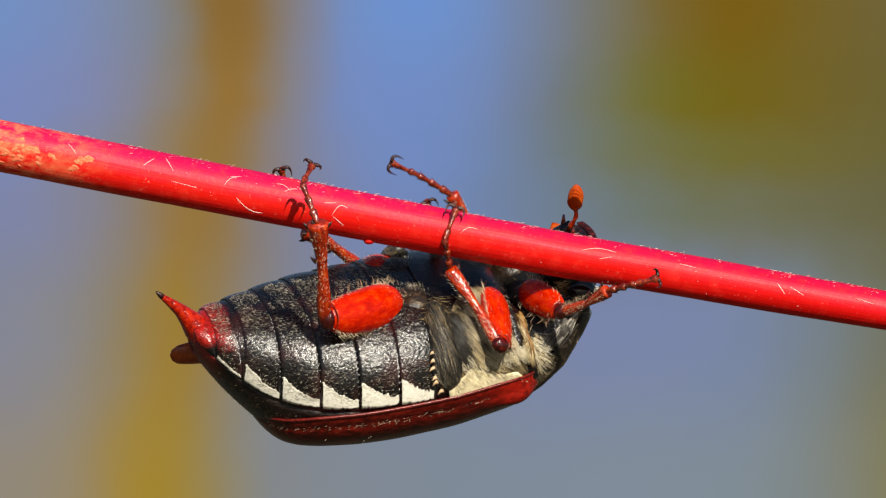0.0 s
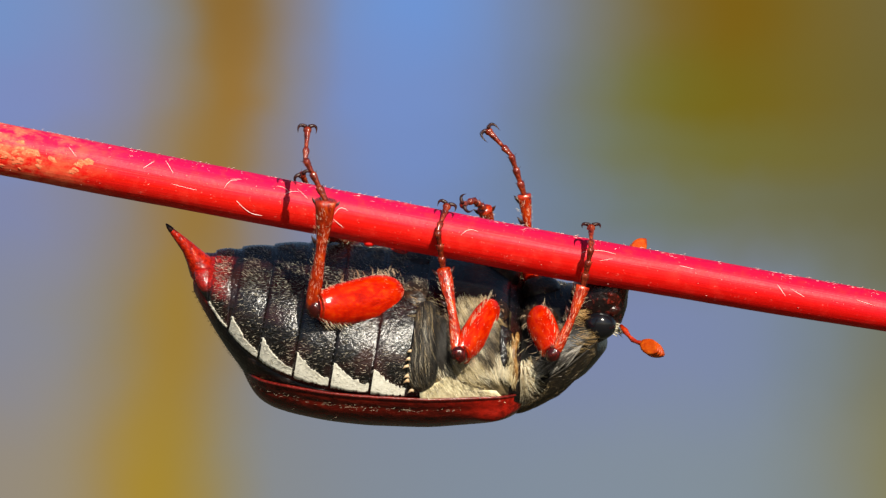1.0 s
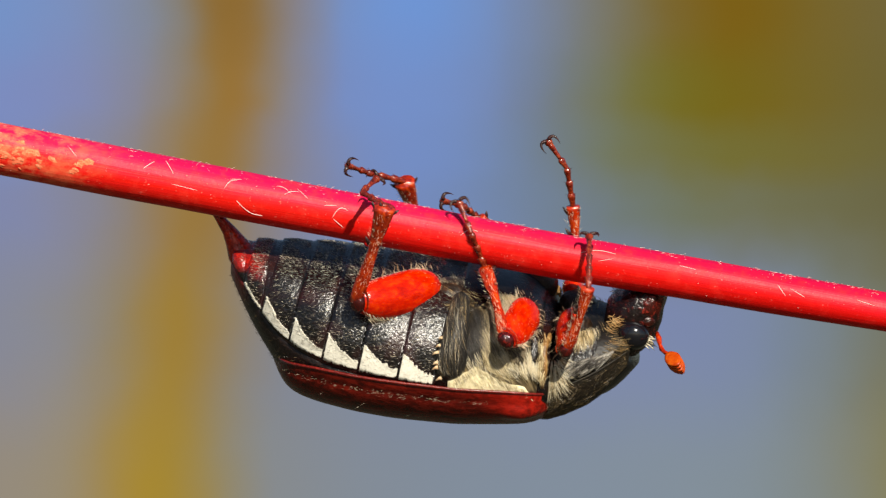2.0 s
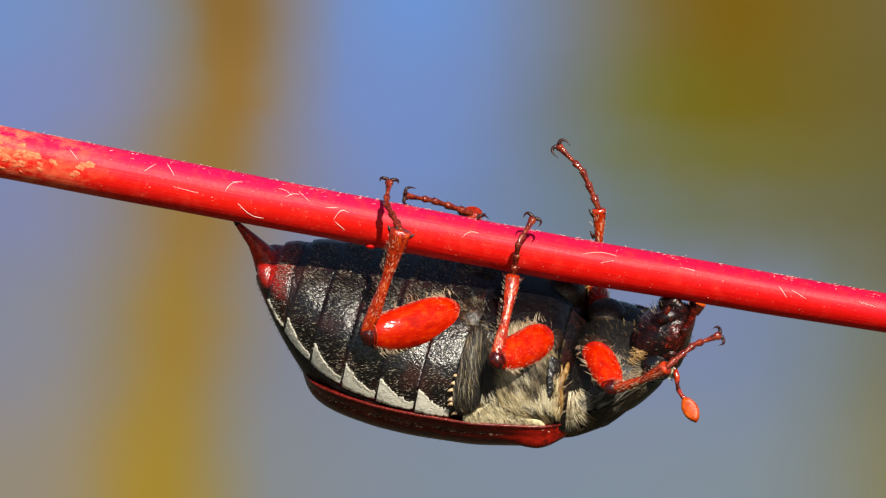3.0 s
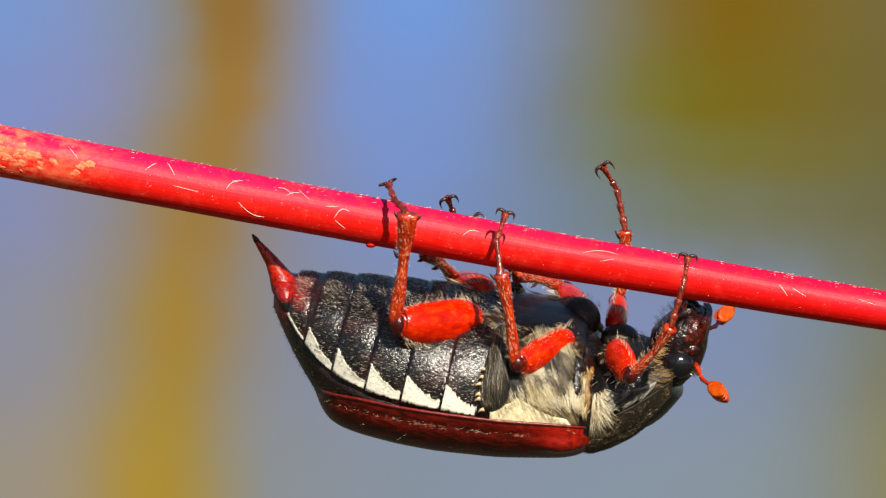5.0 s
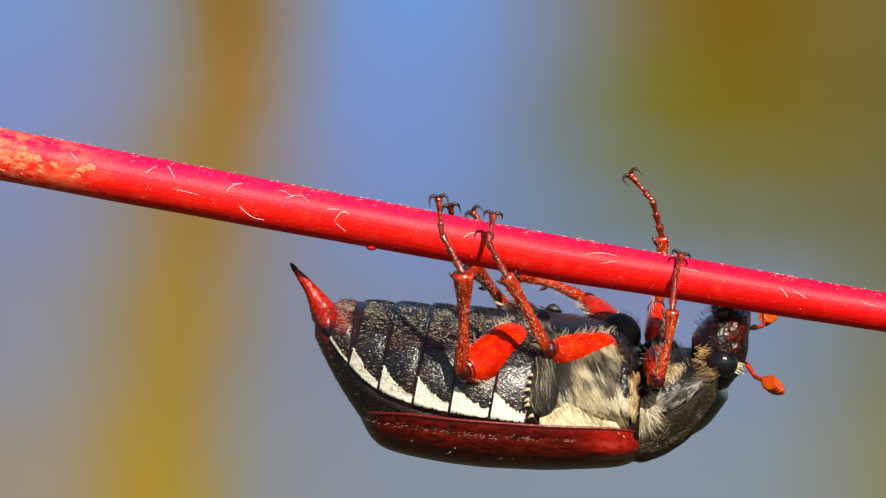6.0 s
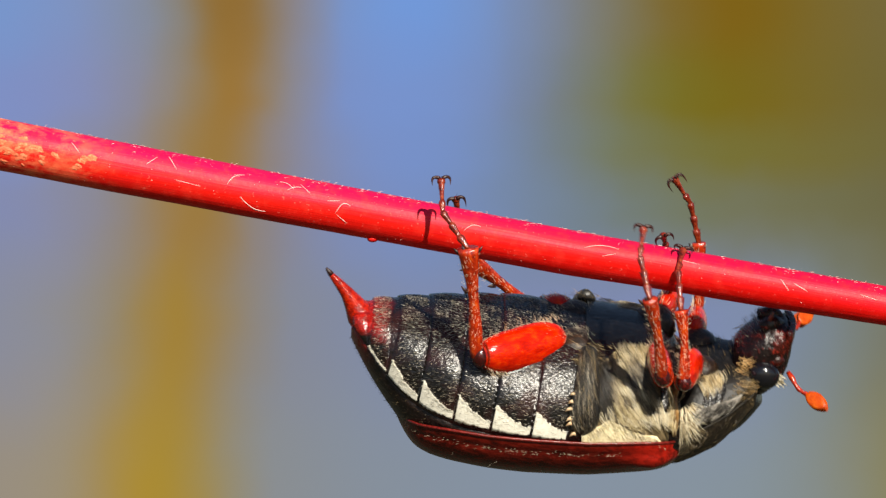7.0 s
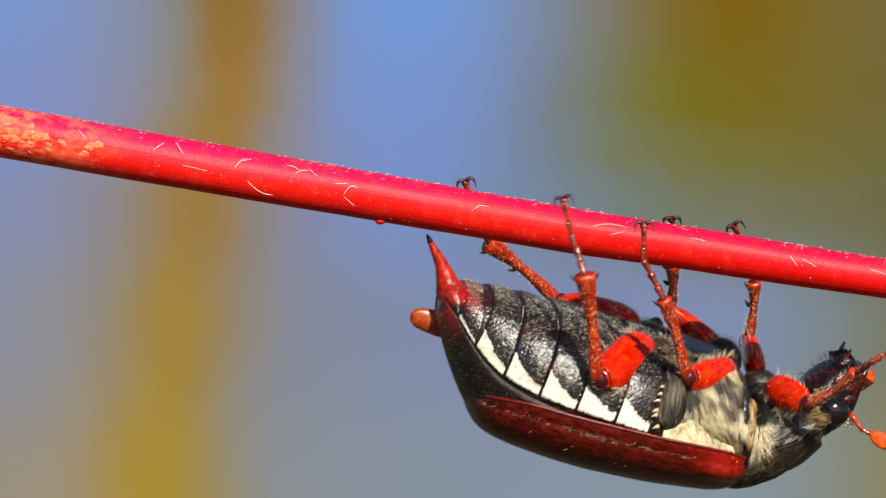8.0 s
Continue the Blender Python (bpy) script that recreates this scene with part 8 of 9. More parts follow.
    walk(hind_far["tibia"], [
        (0, mm(2.42, 7.88, -0.02, 166.5, -48.9, -147.8)), (0.1, mm(2.43, 7.89, -0.01, 170.9, -48.2, -147.7)), (0.3, mm(2.52, 7.89, 0, 178.7, -47, -147.6)),
        (0.4, mm(2.88, 7.6, -0.41, -176.2, -43.1, -146.7)), (0.5, mm(3.09, 7.37, -0.67, -173.6, -39.5, -143.1)), (0.6, mm(2.22, 7.39, -0.77, -179.4, -41.6, -133)),
        (0.7, mm(1.36, 7.23, -0.92, 176.1, -44.1, -125.6)), (1, mm(0.98, 7.74, -0.09, 178.3, -38.8, -128)), (1.2, mm(0.85, 7.79, 0.03, 178.3, -39, -131.5)),
        (1.5, mm(0.96, 8.02, 0.42, -147.2, -60.4, 159.1)), (1.7, mm(0.58, 8.13, 0.84, 163, -65.8, -149.4)), (2.05, mm(0.32, 8.15, 1.08, 123.8, -59.7, -108.9)),
        (2.45, mm(0.59, 8.27, 1.04, 97.58, -52.9, -85.6)), (2.8, mm(0.81, 8.22, 0.53, 85.7, -53.03, -77.61)), (3, mm(0.84, 7.56, -0.83, 86.06, -65.29, -76.59)),
        (3.2, mm(1.01, 7.69, -0.69, 77.52, -63.74, -73.72)), (3.5, mm(1.01, 7.67, -0.72, 65.84, -63.47, -66.17)), (3.8, mm(1.01, 8.04, 0.16, 91.27, -45.39, -85.24)),
        (4, mm(1.09, 8.18, 0.73, 135.9, -35.2, -97.1)), (4.2, mm(1.9, 8.3, 0.83, 160.5, -30.7, -109.7)), (4.5, mm(1.32, 8.32, 0.99, 159, -30.9, -109.3)),
        (4.7, mm(0.43, 8.18, 1.08, 155.8, -32.9, -108.1)), (5.1, mm(-0.35, 8.2, 2.03, 143.2, -33.4, -104.3)), (5.45, mm(-0.47, 8.3, 3.17, 134.4, -30.5, -101)),
        (5.8, mm(-0.08, 8.43, 3.2, 135.2, -30.9, -103.8)), (6, mm(0.89, 8.5, 1.76, 142.3, -37.4, -114.8)), (6.2, mm(0.91, 8.49, 1.75, 143.5, -38.3, -116)),
        (6.3, mm(1.19, 8.5, 1.59, 151.3, -38.4, -121.7)), (6.4, mm(1.53, 8.43, 1.25, 160.9, -39.1, -129.7)), (6.5, mm(1.43, 8.07, 0.38, 169.4, -42.8, -138.8)),
        (6.6, mm(1.25, 7.76, -0.15, 174.1, -45.1, -142.9)), (6.7, mm(1.07, 7.56, -0.42, 176.8, -46.4, -145.1)), (6.8, mm(1.02, 7.56, -0.37, 178.4, -45.9, -147)),
        (7, mm(0.94, 7.74, -0.03, -178.5, -43.1, -152.2)), (7.2, mm(0.47, 7.97, 0.7, 177.1, -36.7, -151.6)), (7.3, mm(-0.1, 7.93, 1.03, 176.4, -35.3, -151.6)),
        (7.4, mm(-0.69, 7.78, 1.33, 175.8, -34.5, -152.1)), (7.5, mm(-1.07, 7.7, 1.68, 175, -33.1, -152.3)), (7.7, mm(-1.02, 7.98, 2.84, 171.4, -27.3, -154.1)),
        (8, mm(-2.04, 7.38, 2.72, 173.9, -26.6, -155.5)),
    ])
    walk(hind_far["tarsus"], [
        (0, mm(-1.72, 5.27, 5.59, 175.8, -68.6, -176.2)), (0.1, mm(-1.77, 5.24, 5.55, 176, -69.4, -173.8)), (0.3, mm(-1.78, 5.17, 5.45, 176.9, -70.4, -170.4)),
        (0.4, mm(-1.67, 4.62, 4.68, -171.9, -64.6, -179.7)), (0.5, mm(-1.5, 3.92, 4.07, -163.6, -56, 174.8)), (0.6, mm(-1.59, 3.32, 4.18, -166.1, -55.2, -174.9)),
        (0.7, mm(-1.75, 2.88, 4.27, -170.3, -57, -163.6)), (1, mm(-2.59, 3.17, 4.57, -173.6, -64, -168.2)), (1.2, mm(-2.98, 3.45, 4.72, -178.9, -59.3, -158.5)),
        (1.5, mm(-2.47, 9.33, 6.9, 167.3, -68.6, -152.8)), (1.7, mm(-2.05, 6.57, 7.64, 178.4, -30.8, -133.1)), (2.05, mm(-0.9, 4.59, 7.51, -164.9, -18.9, -148.2)),
        (2.45, mm(0.94, 3.79, 6.98, -159.93, -21.43, -154.45)), (2.8, mm(1.77, 3.84, 6.48, -155.25, -26.84, -156.35)), (3, mm(1.57, 4.52, 5.94, -147.41, -27.98, -159.14)),
        (3.2, mm(1.94, 4.52, 5.99, -143.69, -19.84, -171.37)), (3.5, mm(2.36, 4.63, 5.94, -148.85, -26.98, -159.15)), (3.8, mm(1.44, 2.82, 5.45, 93.16, -66.4, -86.98)),
        (4, mm(0.34, 2.14, 5.02, -28.6, -57.6, 22.6)), (4.2, mm(-0.27, 2.27, 4.63, -32.3, -42.7, 22.5)), (4.5, mm(-0.79, 2.28, 4.82, -31.1, -41, 21.1)),
        (4.7, mm(-1.51, 2.23, 5.13, -34.5, -46.6, 28.5)), (5.1, mm(-1.88, 2.18, 6.13, 0.6, -64, -6.3)), (5.45, mm(-1.69, 2, 6.95, 98.2, -52.6, -90.2)),
        (5.8, mm(-1.61, 2.22, 7.02, 140.5, -46.2, -119.1)), (6, mm(-1.6, 3.13, 6.28, 149.4, -56.9, -135.2)), (6.2, mm(-1.66, 3.24, 6.36, 138.9, -59.4, -126.3)),
        (6.3, mm(-1.88, 3.53, 6.22, 139.9, -59.8, -126.9)), (6.4, mm(-2.16, 3.98, 5.95, 141.2, -60.1, -127.2)), (6.5, mm(-2.68, 4.47, 5.45, 140, -58, -122.5)),
        (6.6, mm(-2.95, 4.58, 5.13, 143.4, -61.2, -125.7)), (6.7, mm(-3.15, 4.62, 4.97, 148, -64.8, -131.2)), (6.8, mm(-3.33, 4.74, 4.98, 146.9, -67.3, -132.3)),
        (7, mm(-3.87, 5.2, 5.06, 141.1, -70.2, -133.1)), (7.2, mm(-4.79, 5.13, 5.14, 154.2, -62.4, -149.1)), (7.3, mm(-5.44, 5.04, 5.34, 150.5, -59.4, -144.8)),
        (7.4, mm(-6.12, 4.91, 5.55, 146.9, -55.4, -139.7)), (7.5, mm(-6.6, 4.8, 5.75, 146.6, -51.8, -138.3)), (7.7, mm(-6.98, 5.08, 6.25, 149.6, -43.4, -142.8)),
        (8, mm(-8.1, 4.61, 6.06, 148.9, -40.3, -138.6)),
    ])
    walk(hind_far["claw_joint"], [
        (0, mm(-2.78, 5.2, 8.29, 138.2, -81.3, -147.6)), (0.1, mm(-2.78, 5.13, 8.26, 140.2, -82.8, -147.6)), (0.3, mm(-2.73, 5.01, 8.18, 153.7, -85.4, -158.1)),
        (0.4, mm(-2.91, 4.61, 7.3, 172.3, -78.4, -174.1)), (0.5, mm(-3.12, 4.06, 6.47, -178, -67.7, -178)), (0.6, mm(-3.24, 3.17, 6.56, -177.3, -64.2, -169.5)),
        (0.7, mm(-3.27, 2.44, 6.7, 178.8, -64.5, -158.2)), (1, mm(-3.84, 2.91, 7.18, 158, -65.6, -139.6)), (1.2, mm(-4.36, 2.91, 7.21, 167.6, -63.8, -147.3)),
        (1.5, mm(-3.42, 8.84, 9.6, -153.3, -78.1, 161.3)), (1.7, mm(-3.75, 4.76, 9.12, 163.9, -38.4, -125.9)), (2.05, mm(-3.23, 3.15, 8.45, -177.4, -26.2, -125.3)),
        (2.45, mm(-1.5, 2.62, 8.04, -160.85, -18.4, -135.43)), (2.8, mm(-0.6, 2.8, 7.79, -156.58, -22.89, -139)), (3, mm(-0.83, 3.62, 7.3, -152.58, -29.79, -139.31)),
        (3.2, mm(-0.76, 4.12, 6.97, -150.27, -24.72, -138.63)), (3.5, mm(-0.06, 3.7, 7.25, -152.16, -25.91, -127.2)), (3.8, mm(1.5, 1.66, 8.12, -179.45, -35.61, -126.93)),
        (4, mm(1.77, 2.73, 7.47, 150.9, -40.8, -111.5)), (4.2, mm(1.7, 3.08, 6.6, 94.9, -55, -93.6)), (4.5, mm(1.25, 3.07, 6.72, 71.3, -65.4, -76.7)),
        (4.7, mm(0.24, 3.18, 7.23, 95.5, -59.2, -91.6)), (5.1, mm(-0.62, 2.04, 8.74, 130.3, -46.7, -107.9)), (5.45, mm(-1.7, 0.24, 9.25, 130.5, -54.9, -114.4)),
        (5.8, mm(-2.59, 0.46, 9.11, 131.9, -58.3, -118)), (6, mm(-2.72, 2.01, 8.71, 114.5, -59.1, -106)), (6.2, mm(-2.53, 2.05, 8.86, 121.3, -67.9, -114.1)),
        (6.3, mm(-2.76, 2.36, 8.73, 122.7, -68.9, -115.4)), (6.4, mm(-3.03, 2.83, 8.47, 125.6, -70.8, -118.1)), (6.5, mm(-3.51, 3.17, 7.9, 155.6, -81.5, -149)),
        (6.6, mm(-3.76, 3.45, 7.67, 140.2, -80.3, -132.9)), (6.7, mm(-3.96, 3.69, 7.6, 126.2, -76.9, -118.1)), (6.8, mm(-4.08, 3.91, 7.65, 124.8, -75.2, -116.9)),
        (7, mm(-4.55, 4.48, 7.79, 134, -73.3, -128.4)), (7.2, mm(-5.95, 4.44, 7.71, 134.5, -69.6, -135.1)), (7.3, mm(-6.65, 4.19, 7.83, 138, -69.7, -139.1)),
        (7.4, mm(-7.37, 3.84, 7.94, 146.5, -69.3, -147.3)), (7.5, mm(-7.94, 3.61, 8.03, 152.6, -66.9, -152.9)), (7.7, mm(-8.65, 3.81, 8.25, 156.5, -57.1, -158.2)),
        (8, mm(-9.76, 3.15, 7.93, 177, -59.8, 178.7)),
    ])
    walk(mid_far["femur"], [
        (0, mm(8, 2.2, 2.8, 130.9, 27.1, 106)), (0.1, mm(8, 2.2, 2.8, 131.7, 24.3, 117.1)), (0.3, mm(8, 2.2, 2.8, 133.7, 19.7, 133.1)),
        (0.4, mm(8.07, 2.26, 2.9, 143.7, 35.2, 118)), (0.5, mm(8.11, 2.33, 3.01, 168.9, 43.3, 89.3)), (0.6, mm(8.05, 2.27, 2.9, 172.8, 40.3, 85.9)),
        (0.7, mm(8, 2.2, 2.8, 170.3, 39.7, 88.3)), (1, mm(8, 2.2, 2.8, 170.8, 30.8, 94.9)), (1.2, mm(8, 2.2, 2.8, 164.1, 27.7, 98.2)),
        (1.5, mm(8, 2.2, 2.8, 150.7, 25.2, 100.3)), (1.7, mm(8, 2.2, 2.8, 141.8, 20.7, 98.3)), (2.05, mm(8, 2.2, 2.8, 136.2, 20, 99.5)),
        (2.45, mm(8.01, 2.21, 2.69, 133.24, 23.08, 102.79)), (2.8, mm(8.03, 2.21, 2.47, 132.54, 27.9, 104.67)), (3, mm(8.05, 2.18, 2.32, 132.89, 32.34, 105.8)),
        (3.2, mm(8.05, 2.19, 2.32, 131, 31.38, 103.79)), (3.5, mm(8.05, 2.19, 2.32, 131.09, 30.58, 103.77)), (3.8, mm(8.02, 2.22, 2.57, 127.63, 24.79, 96.19)),
        (4, mm(8, 2.2, 2.8, 127.8, 21.7, 94.6)), (4.2, mm(8, 2.2, 2.8, 123.7, 21.7, 85.8)), (4.5, mm(8, 2.2, 2.8, 115.5, 20.6, 89.2)),
        (4.7, mm(8, 2.2, 2.8, 112.9, 12.6, 96.3)), (5.1, mm(8, 2.2, 2.8, 116.4, 2.8, 104.6)), (5.45, mm(7.98, 2.19, 2.75, 117.1, -7.4, 111.8)),
        (5.8, mm(7.96, 2.17, 2.68, 115.1, -12.3, 116.2)), (6, mm(7.97, 2.18, 2.7, 115.2, -7, 112.6)), (6.2, mm(8, 2.2, 2.8, 136, -37.6, 98.1)),
        (6.3, mm(8, 2.2, 2.8, 151.9, -37.1, 85.5)), (6.4, mm(8, 2.2, 2.8, 166.4, -35.3, 73.1)), (6.5, mm(8, 2.2, 2.8, 177.3, -30.6, 67.1)),
        (6.6, mm(8, 2.2, 2.8, -174.6, -8.8, 73.3)), (6.7, mm(8, 2.2, 2.8, -166.2, 7.7, 75.6)), (6.8, mm(8.08, 2.2, 2.8, -163.1, 8.4, 76.5)),
        (7, mm(8.15, 2.21, 2.83, -166.6, 4.2, 75.5)), (7.2, mm(8.14, 2.22, 2.9, 167, 15.9, 70.4)), (7.3, mm(8.12, 2.23, 2.94, 158.9, 9.5, 79.8)),
        (7.4, mm(8.12, 2.23, 2.94, 154.8, 0.5, 93.5)), (7.5, mm(8.12, 2.23, 2.94, 150.7, -7.4, 104.8)), (7.7, mm(8.08, 2.2, 2.9, 142.4, -18, 114.7)),
        (8, mm(8, 2.2, 2.8, 139.5, -10.5, 121.8)),
    ])
    walk(mid_far["tibia"], [
        (0, mm(6.6, 7.08, 0.2, 73.3, -41.1, -99.4)), (0.1, mm(5.63, 6.82, 0.45, 79.3, -41.8, -98.5)), (0.3, mm(4.33, 6.12, 0.88, 89.6, -43.7, -97.1)),
        (0.4, mm(5.89, 6.37, -0.39, 56.1, -58.7, -82.7)), (0.5, mm(8.16, 6.48, -0.9, 38.7, -75.5, -61.1)), (0.6, mm(8.36, 6.61, -0.79, 92.4, -75.5, -98.8)),
        (0.7, mm(8.13, 6.59, -0.84, 119, -72.1, -111.5)), (1, mm(7.58, 7.08, -0.12, 114.1, -68.3, -105)), (1.2, mm(7.28, 7.2, 0.15, 128.2, -64.6, -113)),
        (1.5, mm(7.08, 7.27, 0.37, 152.8, -58.1, -131.2)), (1.7, mm(7.23, 7.48, 0.78, 164.2, -51.3, -140.4)), (2.05, mm(7.12, 7.49, 0.85, 170.1, -46.9, -140.3)),
        (2.45, mm(6.85, 7.33, 0.45, 171.76, -45.84, -132.48)), (2.8, mm(6.76, 7.08, -0.2, 175.48, -48.33, -130.14)), (3, mm(6.74, 6.82, -0.73, -175.57, -51.66, -135.4)),
        (3.2, mm(6.89, 6.92, -0.64, -175.85, -49.76, -135.37)), (3.5, mm(6.88, 6.96, -0.59, -177.01, -49.55, -133.63)), (3.8, mm(7.46, 7.37, 0.18, 171.41, -42.6, -127.37)),
        (4, mm(7.57, 7.48, 0.7, 166.5, -39.9, -124.3)), (4.2, mm(8.39, 7.48, 0.69, 168.1, -35.1, -126)), (4.5, mm(8.07, 7.54, 0.8, 178.5, -26.8, -120.5)),
        (4.7, mm(7.39, 7.73, 1.56, -173.7, -22.8, -118.2)), (5.1, mm(6.56, 7.71, 2.53, -178.4, -22.2, -122.9)), (5.45, mm(5.88, 7.44, 3.48, 176.6, -21.5, -129.4)),
        (5.8, mm(5.5, 7.17, 3.89, 176.1, -20.9, -135.9)), (6, mm(5.8, 7.4, 3.39, 178.9, -22.4, -140.1)), (6.2, mm(7.36, 6.67, 6.27, -174.1, -56.8, -175.5)),
        (6.3, mm(8.36, 6.73, 6.24, 159, -56, -143.3)), (6.4, mm(9.35, 6.65, 6.09, 144.7, -52.2, -125.5)), (6.5, mm(9.91, 6.72, 5.7, 134.6, -50.6, -113.4)),
        (6.6, mm(9.61, 7.6, 3.68, 102.1, -54.4, -93.2)), (6.7, mm(9.4, 7.67, 2.04, 82.2, -53.6, -82.2)), (6.8, mm(9.39, 7.68, 1.97, 84.3, -48.2, -84.6)),
        (7, mm(9.57, 7.71, 2.41, 101.3, -39.7, -94.3)), (7.2, mm(9.98, 7.38, 1.34, 145.1, -46.4, -128.6)), (7.3, mm(9.11, 7.76, 2, 137.3, -43.3, -121.9)),
        (7.4, mm(7.78, 7.92, 2.89, 119.8, -39, -110.3)), (7.5, mm(6.68, 7.7, 3.67, 104.2, -35.8, -103.7)), (7.7, mm(5.81, 7.12, 4.66, 97.8, -31.5, -104.4)),
        (8, mm(5.04, 6.96, 3.84, 108, -38.7, -110)),
    ])
    walk(mid_far["tarsus"], [
        (0, mm(5.85, 2.55, 4.22, 79.5, -59.9, -97.3)), (0.1, mm(4.96, 2.32, 4.51, 81.5, -63.5, -95.5)), (0.3, mm(3.78, 1.74, 5.09, 81.5, -73, -90.7)),
        (0.4, mm(6.29, 3.23, 4.83, 160.7, -77.1, -161.5)), (0.5, mm(8.9, 5.14, 5, -159.7, -62.2, 164.8)), (0.6, mm(8.13, 5.1, 5.12, 172.1, -56, -148.6)),
        (0.7, mm(7.45, 4.84, 4.97, 166.6, -44.2, -115.7)), (1, mm(6.99, 4.9, 5.55, 156.4, -39.7, -107.6)), (1.2, mm(6.26, 4.79, 5.66, 168.7, -36.2, -112.9)),
        (1.5, mm(4.96, 4.85, 5.55, 158.9, -32.4, -105.1)), (1.7, mm(4.29, 5.05, 5.55, 157.9, -33.1, -111.8)), (2.05, mm(3.91, 4.82, 5.31, 158.6, -36, -114)),
        (2.45, mm(3.98, 4.19, 4.83, 166.83, -37.91, -114.82)), (2.8, mm(4.14, 3.99, 4.35, 167.26, -42.89, -111.87)), (3, mm(4.05, 4.15, 4.05, 166.16, -49.73, -110.67)),
        (3.2, mm(4.08, 4.14, 4.01, 160.4, -49.29, -108.37)), (3.5, mm(4.16, 4.09, 4.06, 154.49, -49.57, -104.47)), (3.8, mm(4.74, 3.79, 4.31, 151.83, -40.72, -106.47)),
        (4, mm(4.94, 3.61, 4.61, 150.2, -37.4, -106.5)), (4.2, mm(5.46, 3.44, 4.2, 150, -39.4, -115.9)), (4.5, mm(5.31, 2.85, 3.55, 158.7, -51, -135.9)),
        (4.7, mm(4.74, 2.77, 3.92, 168.8, -51.9, -145.1)), (5.1, mm(3.49, 2.96, 4.83, 170.7, -52.7, -149.5)), (5.45, mm(2.28, 3.05, 5.71, -178.4, -53.8, -166.9)),
        (5.8, mm(1.41, 3.21, 6.07, -163.1, -52.3, 172)), (6, mm(1.47, 3.79, 5.72, -159.9, -48.4, 167)), (6.2, mm(4.03, 6.41, 11.38, 168.9, -67.7, -159.9)),
        (6.3, mm(5.62, 4.69, 11.29, 131.5, -57.3, -118.3)), (6.4, mm(7.18, 3.61, 10.91, 122.3, -50.7, -107.2)), (6.5, mm(8.37, 3.17, 10.42, 114, -59, -102.9)),
        (6.6, mm(9.42, 4.05, 8.63, 144.3, -44.6, -112.9)), (6.7, mm(9.9, 4.09, 6.95, 175.2, -30.5, -114.5)), (6.8, mm(9.77, 3.63, 6.51, 161.5, -35.5, -111.3)),
        (7, mm(9.22, 3.03, 6.31, 134.7, -46.7, -111.6)), (7.2, mm(7.36, 4.09, 5.75, 132.8, -57.2, -127.1)), (7.3, mm(6.77, 3.99, 6.19, 129.4, -53.7, -123.5)),
        (7.4, mm(6.13, 3.48, 6.74, 123.6, -49, -117.7)), (7.5, mm(5.51, 2.89, 7.24, 121, -45.4, -115.2)), (7.7, mm(4.52, 2.08, 7.85, 118.6, -42.9, -118)),
        (8, mm(3.42, 2.49, 7.65, 112.8, -40.3, -113)),
    ])
